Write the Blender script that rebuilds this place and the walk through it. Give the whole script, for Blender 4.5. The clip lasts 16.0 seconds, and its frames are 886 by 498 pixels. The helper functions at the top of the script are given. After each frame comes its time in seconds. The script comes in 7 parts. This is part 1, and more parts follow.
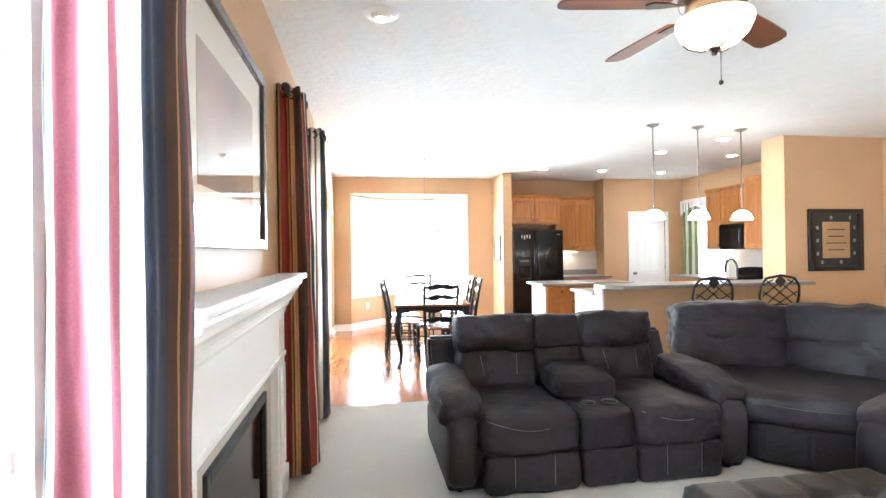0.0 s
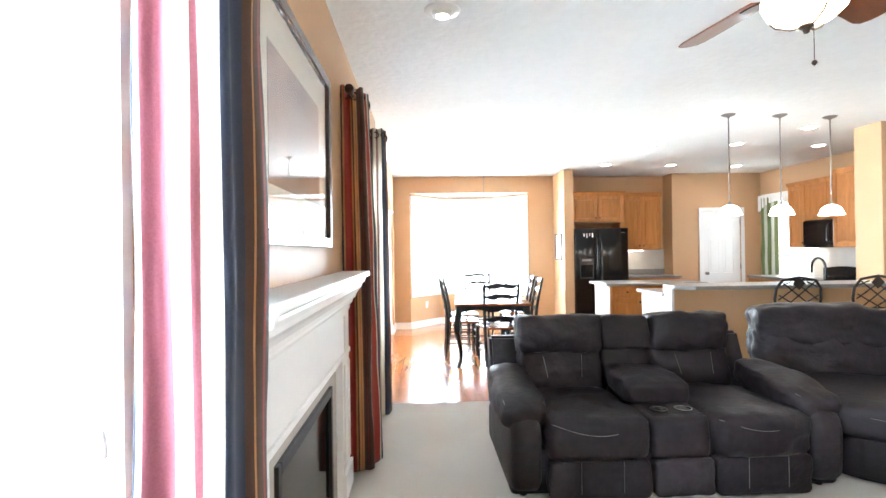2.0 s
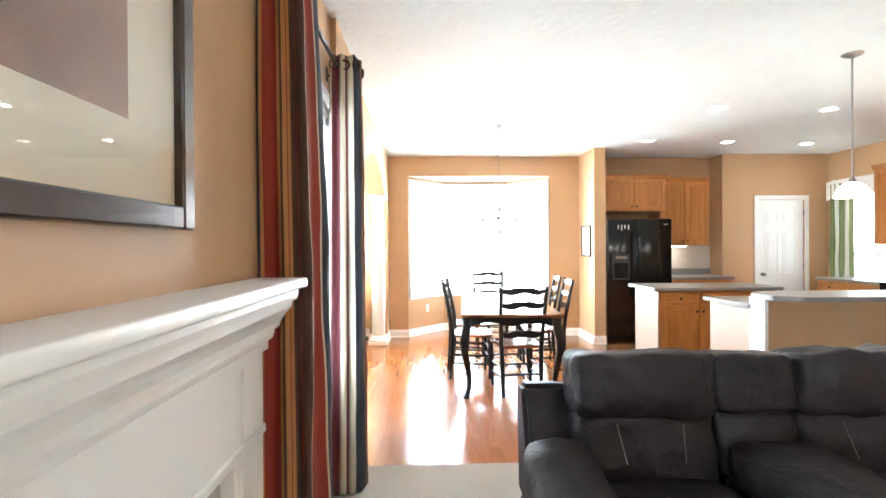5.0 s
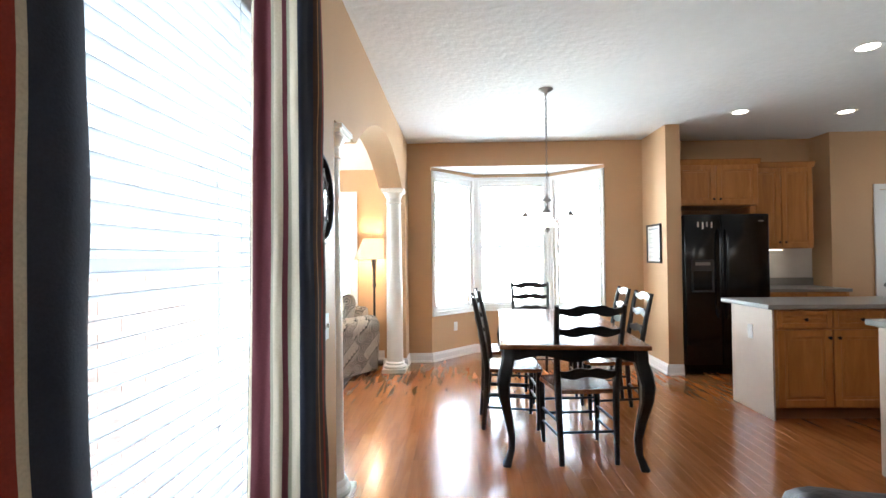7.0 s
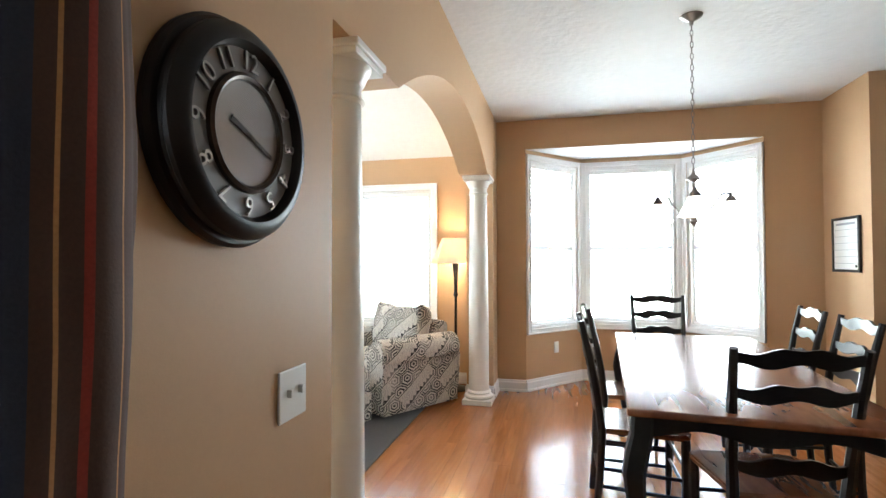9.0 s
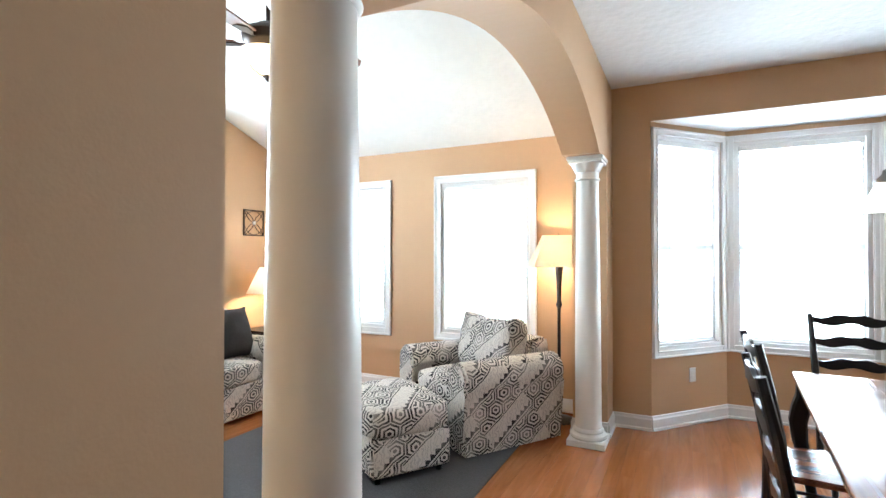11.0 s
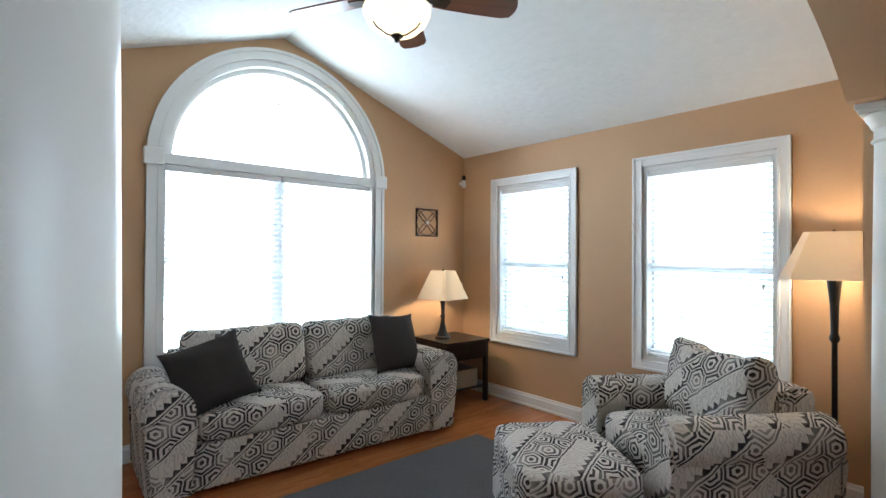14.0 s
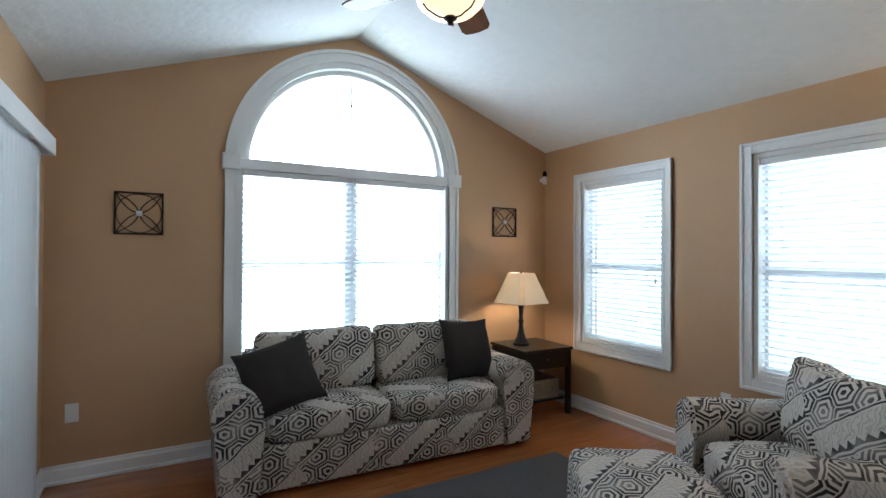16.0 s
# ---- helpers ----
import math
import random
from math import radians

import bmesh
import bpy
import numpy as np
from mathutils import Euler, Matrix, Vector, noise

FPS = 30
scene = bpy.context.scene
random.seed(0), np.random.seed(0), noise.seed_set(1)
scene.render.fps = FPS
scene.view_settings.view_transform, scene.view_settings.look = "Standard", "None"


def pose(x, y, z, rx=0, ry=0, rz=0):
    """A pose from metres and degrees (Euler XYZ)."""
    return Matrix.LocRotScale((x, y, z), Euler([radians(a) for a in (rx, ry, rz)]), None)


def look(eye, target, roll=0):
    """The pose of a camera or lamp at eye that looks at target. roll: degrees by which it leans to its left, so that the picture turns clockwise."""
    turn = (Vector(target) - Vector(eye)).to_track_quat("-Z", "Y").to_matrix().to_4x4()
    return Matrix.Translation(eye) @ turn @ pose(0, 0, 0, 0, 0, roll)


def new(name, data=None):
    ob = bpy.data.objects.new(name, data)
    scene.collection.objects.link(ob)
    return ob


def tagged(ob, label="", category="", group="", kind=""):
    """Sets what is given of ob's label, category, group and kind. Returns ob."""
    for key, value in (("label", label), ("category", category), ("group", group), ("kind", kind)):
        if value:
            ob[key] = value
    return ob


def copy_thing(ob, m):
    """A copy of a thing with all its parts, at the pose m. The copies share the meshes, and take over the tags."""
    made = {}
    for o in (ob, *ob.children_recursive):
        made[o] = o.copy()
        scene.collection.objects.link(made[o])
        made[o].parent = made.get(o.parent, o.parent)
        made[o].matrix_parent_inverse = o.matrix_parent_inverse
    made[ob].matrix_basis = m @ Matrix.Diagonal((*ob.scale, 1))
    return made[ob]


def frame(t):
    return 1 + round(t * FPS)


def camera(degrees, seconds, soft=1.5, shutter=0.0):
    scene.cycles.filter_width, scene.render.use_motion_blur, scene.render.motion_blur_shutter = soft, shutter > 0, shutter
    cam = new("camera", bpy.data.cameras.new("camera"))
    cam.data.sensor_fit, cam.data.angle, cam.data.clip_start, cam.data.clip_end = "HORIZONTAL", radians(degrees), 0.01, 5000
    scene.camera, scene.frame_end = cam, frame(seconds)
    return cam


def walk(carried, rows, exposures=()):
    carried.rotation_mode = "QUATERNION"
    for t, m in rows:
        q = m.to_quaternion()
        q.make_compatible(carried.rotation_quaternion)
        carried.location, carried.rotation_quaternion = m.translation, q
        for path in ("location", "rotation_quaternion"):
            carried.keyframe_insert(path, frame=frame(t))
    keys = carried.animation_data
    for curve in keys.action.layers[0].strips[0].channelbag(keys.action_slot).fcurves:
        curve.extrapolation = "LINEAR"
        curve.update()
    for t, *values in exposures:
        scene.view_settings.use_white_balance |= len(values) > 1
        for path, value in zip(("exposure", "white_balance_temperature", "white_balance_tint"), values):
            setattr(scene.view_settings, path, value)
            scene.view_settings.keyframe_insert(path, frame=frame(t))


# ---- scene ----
cam = camera(83.9, 16.0)
PATH = [
    (0, (-0.083, 1.213, 1.397), (0.236, 3.188, 1.406), -0.7),
    (0.5, (-0.098, 1.221, 1.394), (0.125, 3.209, 1.402), -0.7),
    (1, (-0.103, 1.229, 1.396), (0.042, 3.224, 1.404), -0.7),
    (1.5, (-0.104, 1.241, 1.392), (-0.006, 3.238, 1.402), -0.7),
    (2, (-0.104, 1.247, 1.389), (-0.017, 3.245, 1.399), -0.8),
    (2.5, (-0.104, 1.286, 1.386), (-0.026, 3.284, 1.391), -0.7),
    (3, (-0.118, 1.429, 1.39), (-0.041, 3.428, 1.387), -0.7),
    (3.5, (-0.112, 1.674, 1.379), (-0.033, 3.672, 1.37), -0.8),
    (4, (-0.085, 1.976, 1.38), (-0.002, 3.974, 1.373), -0.7),
    (4.2, (-0.083, 2.107, 1.383), (-0.001, 4.105, 1.369), -0.5),
    (6.3, (0.051, 3.595, 1.327), (0.073, 5.595, 1.352), -0.8),
    (6.5, (0.045, 3.716, 1.317), (0.046, 5.716, 1.349), -0.7),
    (7, (0.028, 4.005, 1.312), (-0.034, 6.004, 1.344), -0.6),
    (7.5, (0.05, 4.295, 1.286), (-0.13, 6.286, 1.328), -0.4),
    (8, (0.046, 4.594, 1.287), (-0.239, 6.573, 1.331), -0.3),
    (8.5, (0.027, 4.864, 1.304), (-0.348, 6.828, 1.35), -0.3),
    (9, (0.044, 5.125, 1.311), (-0.424, 7.069, 1.36), -0.1),
    (11.5, (-0.117, 6.098, 1.385), (-1.123, 7.826, 1.408), -0.0),
    (12, (-0.169, 6.244, 1.378), (-1.303, 7.891, 1.402), 0.1),
    (12.5, (-0.234, 6.405, 1.376), (-1.469, 7.978, 1.402), 0.2),
    (13, (-0.273, 6.532, 1.403), (-1.618, 8.012, 1.426), 0.0),
    (13.5, (-0.324, 6.642, 1.393), (-1.766, 8.028, 1.418), 0.2),
    (14, (-0.362, 6.718, 1.406), (-1.882, 8.018, 1.43), 0.4),
    (14.5, (-0.396, 6.807, 1.417), (-1.998, 8.005, 1.44), 0.3),
    (15, (-0.415, 6.876, 1.429), (-2.081, 7.984, 1.448), 0.3),
    (15.5, (-0.438, 6.926, 1.428), (-2.146, 7.965, 1.45), 0.2),
    (16, (-0.45, 6.964, 1.426), (-2.184, 7.961, 1.445), 0.3),
]
EXPOSURES = [(0, 3.25, 5900, 10), (2.5, 3.15, 5900, 10), (4.2, 3.1, 6100, 10), (6.4, 2.4, 6150, 10), (7.0, 1.75, 6000, 10), (7.6, 1.35, 5850, 10), (8.5, 1.25, 6000, 10), (9, 1.3, 6150, 10), (11.4, 1.25, 5700, 10),
             (12.6, 0.95, 5700, 10), (13.6, 0.4, 5700, 10), (14.6, -0.25, 5550, 10), (16, -0.4, 5550, 10)]
walk(cam, [(t, look(eye, target, roll)) for t, eye, target, roll in PATH], EXPOSURES)

# ---- world ----
world = bpy.data.worlds.new("world")
scene.world = world
world.use_nodes = True
wn = world.node_tree
sky = wn.nodes.new("ShaderNodeTexSky")
sky.sky_type = 'NISHITA'
sky.sun_disc = False
sky.sun_elevation, sky.sun_rotation = radians(55), radians(200)
wn.links.new(sky.outputs[0], wn.nodes["Background"].inputs[0])
wn.nodes["Background"].inputs[1].default_value = 0.12
sun = new("sun", bpy.data.lights.new("sun", 'SUN'))
sun.data.energy, sun.data.angle, sun.data.color = 2.5, radians(0.5), (1, 0.95, 0.88)
sun.matrix_world = look((0, 0, 12), (2.4, 6.6, 0))

GLOW, GLOW2 = 10.5, 12.0          # brightness of the overcast daylight outside the windows


# ---- materials ----
def mat(name, color=(0.8, 0.8, 0.8), rough=0.5, metal=0.0, grain=0.0, scale=30.0, bump=0.0, bscale=None, spots=0.0, coat=0.0, spec=0.5, sheen=0.0):
    """Painted, plastic, cloth or metal surface: two scales of variation in tone, fine relief."""
    m = bpy.data.materials.new(name)
    m.use_nodes = True
    nt = m.node_tree
    b = nt.nodes["Principled BSDF"]
    b.inputs["Roughness"].default_value = rough
    b.inputs["Metallic"].default_value = metal
    b.inputs["Coat Weight"].default_value = coat
    b.inputs["Specular IOR Level"].default_value = spec
    b.inputs["Sheen Weight"].default_value = sheen
    b.inputs["Base Color"].default_value = (*color, 1)
    tc = nt.nodes.new("ShaderNodeTexCoord")
    if grain or spots:
        n1 = nt.nodes.new("ShaderNodeTexNoise")
        n1.inputs["Scale"].default_value = scale
        n1.inputs["Detail"].default_value = 4
        n2 = nt.nodes.new("ShaderNodeTexNoise")
        n2.inputs["Scale"].default_value = 1.7
        n2.inputs["Detail"].default_value = 3
        for n in (n1, n2):
            nt.links.new(tc.outputs["Object"], n.inputs["Vector"])
        mix = nt.nodes.new("ShaderNodeMix")
        mix.data_type = 'RGBA'
        mix.inputs["A"].default_value = (*[c * (1 - grain) for c in color], 1)
        mix.inputs["B"].default_value = (*[min(1, c * (1 + grain)) for c in color], 1)
        nt.links.new(n1.outputs["Fac"], mix.inputs["Factor"])
        mul = nt.nodes.new("ShaderNodeMix")
        mul.data_type = 'RGBA'
        mul.blend_type = 'MULTIPLY'
        mul.inputs["Factor"].default_value = 1
        ramp = nt.nodes.new("ShaderNodeValToRGB")
        ramp.color_ramp.elements[0].position, ramp.color_ramp.elements[1].position = 0.3, 0.7
        lo = 1 - spots
        ramp.color_ramp.elements[0].color = (lo, lo, lo, 1)
        nt.links.new(n2.outputs["Fac"], ramp.inputs[0])
        nt.links.new(mix.outputs["Result"], mul.inputs["A"])
        nt.links.new(ramp.outputs[0], mul.inputs["B"])
        nt.links.new(mul.outputs["Result"], b.inputs["Base Color"])
    if bump:
        n3 = nt.nodes.new("ShaderNodeTexNoise")
        n3.inputs["Scale"].default_value = bscale or scale
        n3.inputs["Detail"].default_value = 5
        nt.links.new(tc.outputs["Object"], n3.inputs["Vector"])
        bp = nt.nodes.new("ShaderNodeBump")
        bp.inputs["Strength"].default_value = bump
        bp.inputs["Distance"].default_value = 0.01
        nt.links.new(n3.outputs["Fac"], bp.inputs["Height"])
        nt.links.new(bp.outputs[0], b.inputs["Normal"])
    return m


def wood(name, dark, light, rough=0.35, along="y", ringscale=9.0, coat=0.0, vary=0.25):
    """Stained wood: stretched grain, tone that changes from piece to piece."""
    m = bpy.data.materials.new(name)
    m.use_nodes = True
    nt = m.node_tree
    b = nt.nodes["Principled BSDF"]
    b.inputs["Coat Weight"].default_value = coat
    b.inputs["Coat Roughness"].default_value = 0.12
    tc = nt.nodes.new("ShaderNodeTexCoord")
    info = nt.nodes.new("ShaderNodeObjectInfo")
    geo = nt.nodes.new("ShaderNodeNewGeometry")
    add = nt.nodes.new("ShaderNodeMath")
    nt.links.new(info.outputs["Random"], add.inputs[0])
    nt.links.new(geo.outputs["Random Per Island"], add.inputs[1])
    off = nt.nodes.new("ShaderNodeVectorMath")
    off.operation = 'MULTIPLY_ADD'
    off.inputs[1].default_value = {"x": (0.9, ringscale, ringscale), "y": (ringscale, 0.9, ringscale), "z": (ringscale, ringscale, 0.9)}[along]
    comb = nt.nodes.new("ShaderNodeCombineXYZ")
    mu = nt.nodes.new("ShaderNodeMath")
    mu.operation = 'MULTIPLY'
    mu.inputs[1].default_value = 37.0
    nt.links.new(add.outputs[0], mu.inputs[0])
    for k in range(3):
        nt.links.new(mu.outputs[0], comb.inputs[k])
    nt.links.new(tc.outputs["Object"], off.inputs[0])
    nt.links.new(comb.outputs[0], off.inputs[2])
    n = nt.nodes.new("ShaderNodeTexNoise")
    n.inputs["Scale"].default_value = 1.6
    n.inputs["Detail"].default_value = 6
    n.inputs["Roughness"].default_value = 0.62
    n.inputs["Distortion"].default_value = 0.9
    nt.links.new(off.outputs[0], n.inputs["Vector"])
    ramp = nt.nodes.new("ShaderNodeValToRGB")
    e = ramp.color_ramp.elements
    e[0].position, e[1].position = 0.28, 0.74
    e[0].color, e[1].color = (*dark, 1), (*light, 1)
    nt.links.new(n.outputs["Fac"], ramp.inputs[0])
    hsv = nt.nodes.new("ShaderNodeHueSaturation")
    mr = nt.nodes.new("ShaderNodeMapRange")
    mr.inputs["From Max"].default_value = 2.0
    mr.inputs["To Min"].default_value, mr.inputs["To Max"].default_value = 1 - vary, 1 + vary
    nt.links.new(add.outputs[0], mr.inputs["Value"])
    nt.links.new(mr.outputs[0], hsv.inputs["Value"])
    nt.links.new(ramp.outputs[0], hsv.inputs["Color"])
    nt.links.new(hsv.outputs[0], b.inputs["Base Color"])
    rr = nt.nodes.new("ShaderNodeMapRange")
    rr.inputs["To Min"].default_value, rr.inputs["To Max"].default_value = rough * 0.8, rough * 1.25
    nt.links.new(n.outputs["Fac"], rr.inputs["Value"])
    nt.links.new(rr.outputs[0], b.inputs["Roughness"])
    bp = nt.nodes.new("ShaderNodeBump")
    bp.inputs["Strength"].default_value = 0.12
    bp.inputs["Distance"].default_value = 0.003
    nt.links.new(n.outputs["Fac"], bp.inputs["Height"])
    nt.links.new(bp.outputs[0], b.inputs["Normal"])
    return m


def emit(name, color, strength):
    m = bpy.data.materials.new(name)
    m.use_nodes = True
    b = m.node_tree.nodes["Principled BSDF"]
    b.inputs["Base Color"].default_value = (*color, 1)
    b.inputs["Emission Color"].default_value = (*color, 1)
    b.inputs["Emission Strength"].default_value = strength
    b.inputs["Roughness"].default_value = 0.35
    return m


def glassy(name, rough=0.0, color=(1, 1, 1), gloss=0.35):
    """Thin window glass: passes light straight on and mirrors a little."""
    m = bpy.data.materials.new(name)
    m.use_nodes = True
    nt = m.node_tree
    out = nt.nodes["Material Output"]
    t = nt.nodes.new("ShaderNodeBsdfTransparent")
    t.inputs[0].default_value = (*color, 1)
    g = nt.nodes.new("ShaderNodeBsdfGlossy")
    g.inputs["Roughness"].default_value = rough
    lw = nt.nodes.new("ShaderNodeLayerWeight")
    lw.inputs[0].default_value = 0.5
    pw = nt.nodes.new("ShaderNodeMath")
    pw.operation = 'POWER'
    pw.inputs[1].default_value = 4.0
    nt.links.new(lw.outputs["Facing"], pw.inputs[0])
    f = nt.nodes.new("ShaderNodeMath")
    f.operation = 'MULTIPLY_ADD'
    f.inputs[1].default_value, f.inputs[2].default_value = gloss, 0.03
    nt.links.new(pw.outputs[0], f.inputs[0])
    mx = nt.nodes.new("ShaderNodeMixShader")
    nt.links.new(f.outputs[0], mx.inputs[0])
    nt.links.new(t.outputs[0], mx.inputs[1])
    nt.links.new(g.outputs[0], mx.inputs[2])
    nt.links.new(mx.outputs[0], out.inputs[0])
    return m


def striped(name, stripes, rough=0.75):
    """Woven cloth with vertical stripes that follow the cloth's own width (u)."""
    m = bpy.data.materials.new(name)
    m.use_nodes = True
    nt = m.node_tree
    b = nt.nodes["Principled BSDF"]
    b.inputs["Roughness"].default_value = rough
    b.inputs["Sheen Weight"].default_value = 0.04
    b.inputs["Specular IOR Level"].default_value = 0.15
    uv = nt.nodes.new("ShaderNodeUVMap")
    sep = nt.nodes.new("ShaderNodeSeparateXYZ")
    nt.links.new(uv.outputs[0], sep.inputs[0])
    ramp = nt.nodes.new("ShaderNodeValToRGB")
    ramp.color_ramp.interpolation = 'CONSTANT'
    e = ramp.color_ramp.elements
    for k, (p, c) in enumerate(stripes):
        el = e[k] if k < 2 else e.new(p)
        el.position = p
        el.color = (*c, 1)
    nt.links.new(sep.outputs[0], ramp.inputs[0])
    n = nt.nodes.new("ShaderNodeTexNoise")
    n.inputs["Scale"].default_value = 260
    tc = nt.nodes.new("ShaderNodeTexCoord")
    nt.links.new(tc.outputs["Object"], n.inputs["Vector"])
    mr = nt.nodes.new("ShaderNodeMapRange")
    mr.inputs["To Min"].default_value, mr.inputs["To Max"].default_value = 0.75, 1.15
    nt.links.new(n.outputs["Fac"], mr.inputs["Value"])
    hsv = nt.nodes.new("ShaderNodeHueSaturation")
    nt.links.new(mr.outputs[0], hsv.inputs["Value"])
    nt.links.new(ramp.outputs[0], hsv.inputs["Color"])
    nt.links.new(hsv.outputs[0], b.inputs["Base Color"])
    bp = nt.nodes.new("ShaderNodeBump")
    bp.inputs["Strength"].default_value = 0.15
    bp.inputs["Distance"].default_value = 0.002
    nt.links.new(n.outputs["Fac"], bp.inputs["Height"])
    nt.links.new(bp.outputs[0], b.inputs["Normal"])
    return m


def tribal(name):
    """Cream upholstery with charcoal nested angular rings and zigzag bands."""
    m = bpy.data.materials.new(name)
    m.use_nodes = True
    nt = m.node_tree
    L = nt.links.new
    b = nt.nodes["Principled BSDF"]
    b.inputs["Roughness"].default_value = 0.85
    b.inputs["Specular IOR Level"].default_value = 0.2
    uv = nt.nodes.new("ShaderNodeUVMap")

    def math_node(op, a, c):
        n = nt.nodes.new("ShaderNodeMath")
        n.operation = op
        for k, v in enumerate((a, c)):
            if isinstance(v, (int, float)):
                n.inputs[k].default_value = v
            else:
                L(v, n.inputs[k])
        return n.outputs[0]
    def value(v):
        n = nt.nodes.new("ShaderNodeValue")
        n.outputs[0].default_value = v
        return n.outputs[0]

    def blend(f, a, c):
        n = nt.nodes.new("ShaderNodeMix")
        L(f, n.inputs["Factor"])
        L(a, n.inputs["A"])
        L(c, n.inputs["B"])
        return n.outputs["Result"]
    warp = nt.nodes.new("ShaderNodeTexNoise")
    warp.inputs["Scale"].default_value = 9.0
    L(uv.outputs[0], warp.inputs["Vector"])
    bend = nt.nodes.new("ShaderNodeVectorMath")
    bend.operation = 'MULTIPLY_ADD'
    bend.inputs[1].default_value = (0.032, 0.032, 0.0)
    L(warp.outputs["Color"], bend.inputs[0])
    L(uv.outputs[0], bend.inputs[2])
    mp = nt.nodes.new("ShaderNodeMapping")
    mp.inputs["Scale"].default_value = (7.4, 8.2, 1)
    L(bend.outputs[0], mp.inputs[0])
    sep = nt.nodes.new("ShaderNodeSeparateXYZ")
    L(mp.outputs[0], sep.inputs[0])
    X, Y = sep.outputs[0], sep.outputs[1]

    def hexdist(dx, dy):
        x = math_node('ABSOLUTE', math_node('SUBTRACT', math_node('FLOORED_MODULO', math_node('ADD', X, dx), 1.0), 0.5), 0)
        y = math_node('ABSOLUTE', math_node('SUBTRACT', math_node('FLOORED_MODULO', math_node('ADD', Y, dy), 1.732), 0.866), 0)
        return math_node('MAXIMUM', x, math_node('ADD', math_node('MULTIPLY', x, 0.5), math_node('MULTIPLY', y, 0.866)))
    d = math_node('MINIMUM', hexdist(0.0, 0.0), hexdist(0.5, 0.866))
    rings = math_node('ADD', math_node('SINE', math_node('MULTIPLY', d, 33.0), 0), 0.12)
    # slanting bands, stepped along their length: nested rings in one, faint scribble in the next
    mp2 = nt.nodes.new("ShaderNodeMapping")
    mp2.inputs["Rotation"].default_value = (0, 0, 0.66)
    L(bend.outputs[0], mp2.inputs[0])
    sep2 = nt.nodes.new("ShaderNodeSeparateXYZ")
    L(mp2.outputs[0], sep2.inputs[0])
    U, V = sep2.outputs[0], sep2.outputs[1]
    step = math_node('MULTIPLY', math_node('FLOOR', math_node('DIVIDE', U, 0.41), 0), 0.13)
    across = math_node('FLOORED_MODULO', math_node('ADD', V, step), 0.33)
    plain = math_node('GREATER_THAN', across, 0.205)
    wob = nt.nodes.new("ShaderNodeTexWave")
    wob.inputs["Scale"].default_value = 14.0
    wob.inputs["Distortion"].default_value = 12.0
    wob.inputs["Detail"].default_value = 1.5
    wob.inputs["Detail Scale"].default_value = 1.6
    L(uv.outputs[0], wob.inputs["Vector"])
    scribble = math_node('MULTIPLY', math_node('GREATER_THAN', wob.outputs["Fac"], 0.66), 0.30)
    ring_ink = nt.nodes.new("ShaderNodeMapRange")
    ring_ink.inputs["From Min"].default_value, ring_ink.inputs["From Max"].default_value = 0.0, 0.35
    L(rings, ring_ink.inputs["Value"])
    body = blend(plain, ring_ink.outputs[0], scribble)
    # solid teeth and two thin lines along one side of each band, one line along the other
    tooth = math_node('MULTIPLY', math_node('PINGPONG', U, 0.024), 1.1)
    teeth = math_node('MULTIPLY', math_node('LESS_THAN', math_node('ABSOLUTE', math_node('SUBTRACT', across, 0.222), 0), tooth), math_node('GREATER_THAN', across, 0.222))
    lines = math_node('MAXIMUM', math_node('LESS_THAN', math_node('ABSOLUTE', math_node('SUBTRACT', across, 0.219), 0), 0.0045), math_node('LESS_THAN', math_node('ABSOLUTE', math_node('SUBTRACT', across, 0.200), 0), 0.004))
    lines = math_node('MAXIMUM', lines, math_node('LESS_THAN', math_node('ABSOLUTE', math_node('SUBTRACT', across, 0.012), 0), 0.0045))
    clear = math_node('MAXIMUM', math_node('LESS_THAN', across, 0.022), math_node('LESS_THAN', math_node('ABSOLUTE', math_node('SUBTRACT', across, 0.218), 0), 0.028))
    body = math_node('MULTIPLY', body, math_node('SUBTRACT', value(1.0), clear))
    body = math_node('MAXIMUM', body, math_node('MAXIMUM', teeth, lines))
    # paler, broken ink in patches
    n = nt.nodes.new("ShaderNodeTexNoise")
    n.inputs["Scale"].default_value = 7
    L(uv.outputs[0], n.inputs["Vector"])
    ink = nt.nodes.new("ShaderNodeMapRange")
    ink.inputs["From Min"].default_value, ink.inputs["From Max"].default_value = 0.33, 0.55
    ink.inputs["To Min"].default_value, ink.inputs["To Max"].default_value = 0.55, 1.0
    L(n.outputs["Fac"], ink.inputs["Value"])
    fac = math_node('MULTIPLY', body, ink.outputs[0])
    mix = nt.nodes.new("ShaderNodeMix")
    mix.data_type = 'RGBA'
    mix.inputs["A"].default_value = (0.60, 0.545, 0.48, 1)
    mix.inputs["B"].default_value = (0.032, 0.030, 0.032, 1)
    L(fac, mix.inputs["Factor"])
    L(mix.outputs["Result"], b.inputs["Base Color"])
    w = nt.nodes.new("ShaderNodeTexNoise")
    w.inputs["Scale"].default_value = 300
    L(uv.outputs[0], w.inputs["Vector"])
    bp = nt.nodes.new("ShaderNodeBump")
    bp.inputs["Strength"].default_value = 0.2
    bp.inputs["Distance"].default_value = 0.002
    L(w.outputs["Fac"], bp.inputs["Height"])
    L(bp.outputs[0], b.inputs["Normal"])
    return m


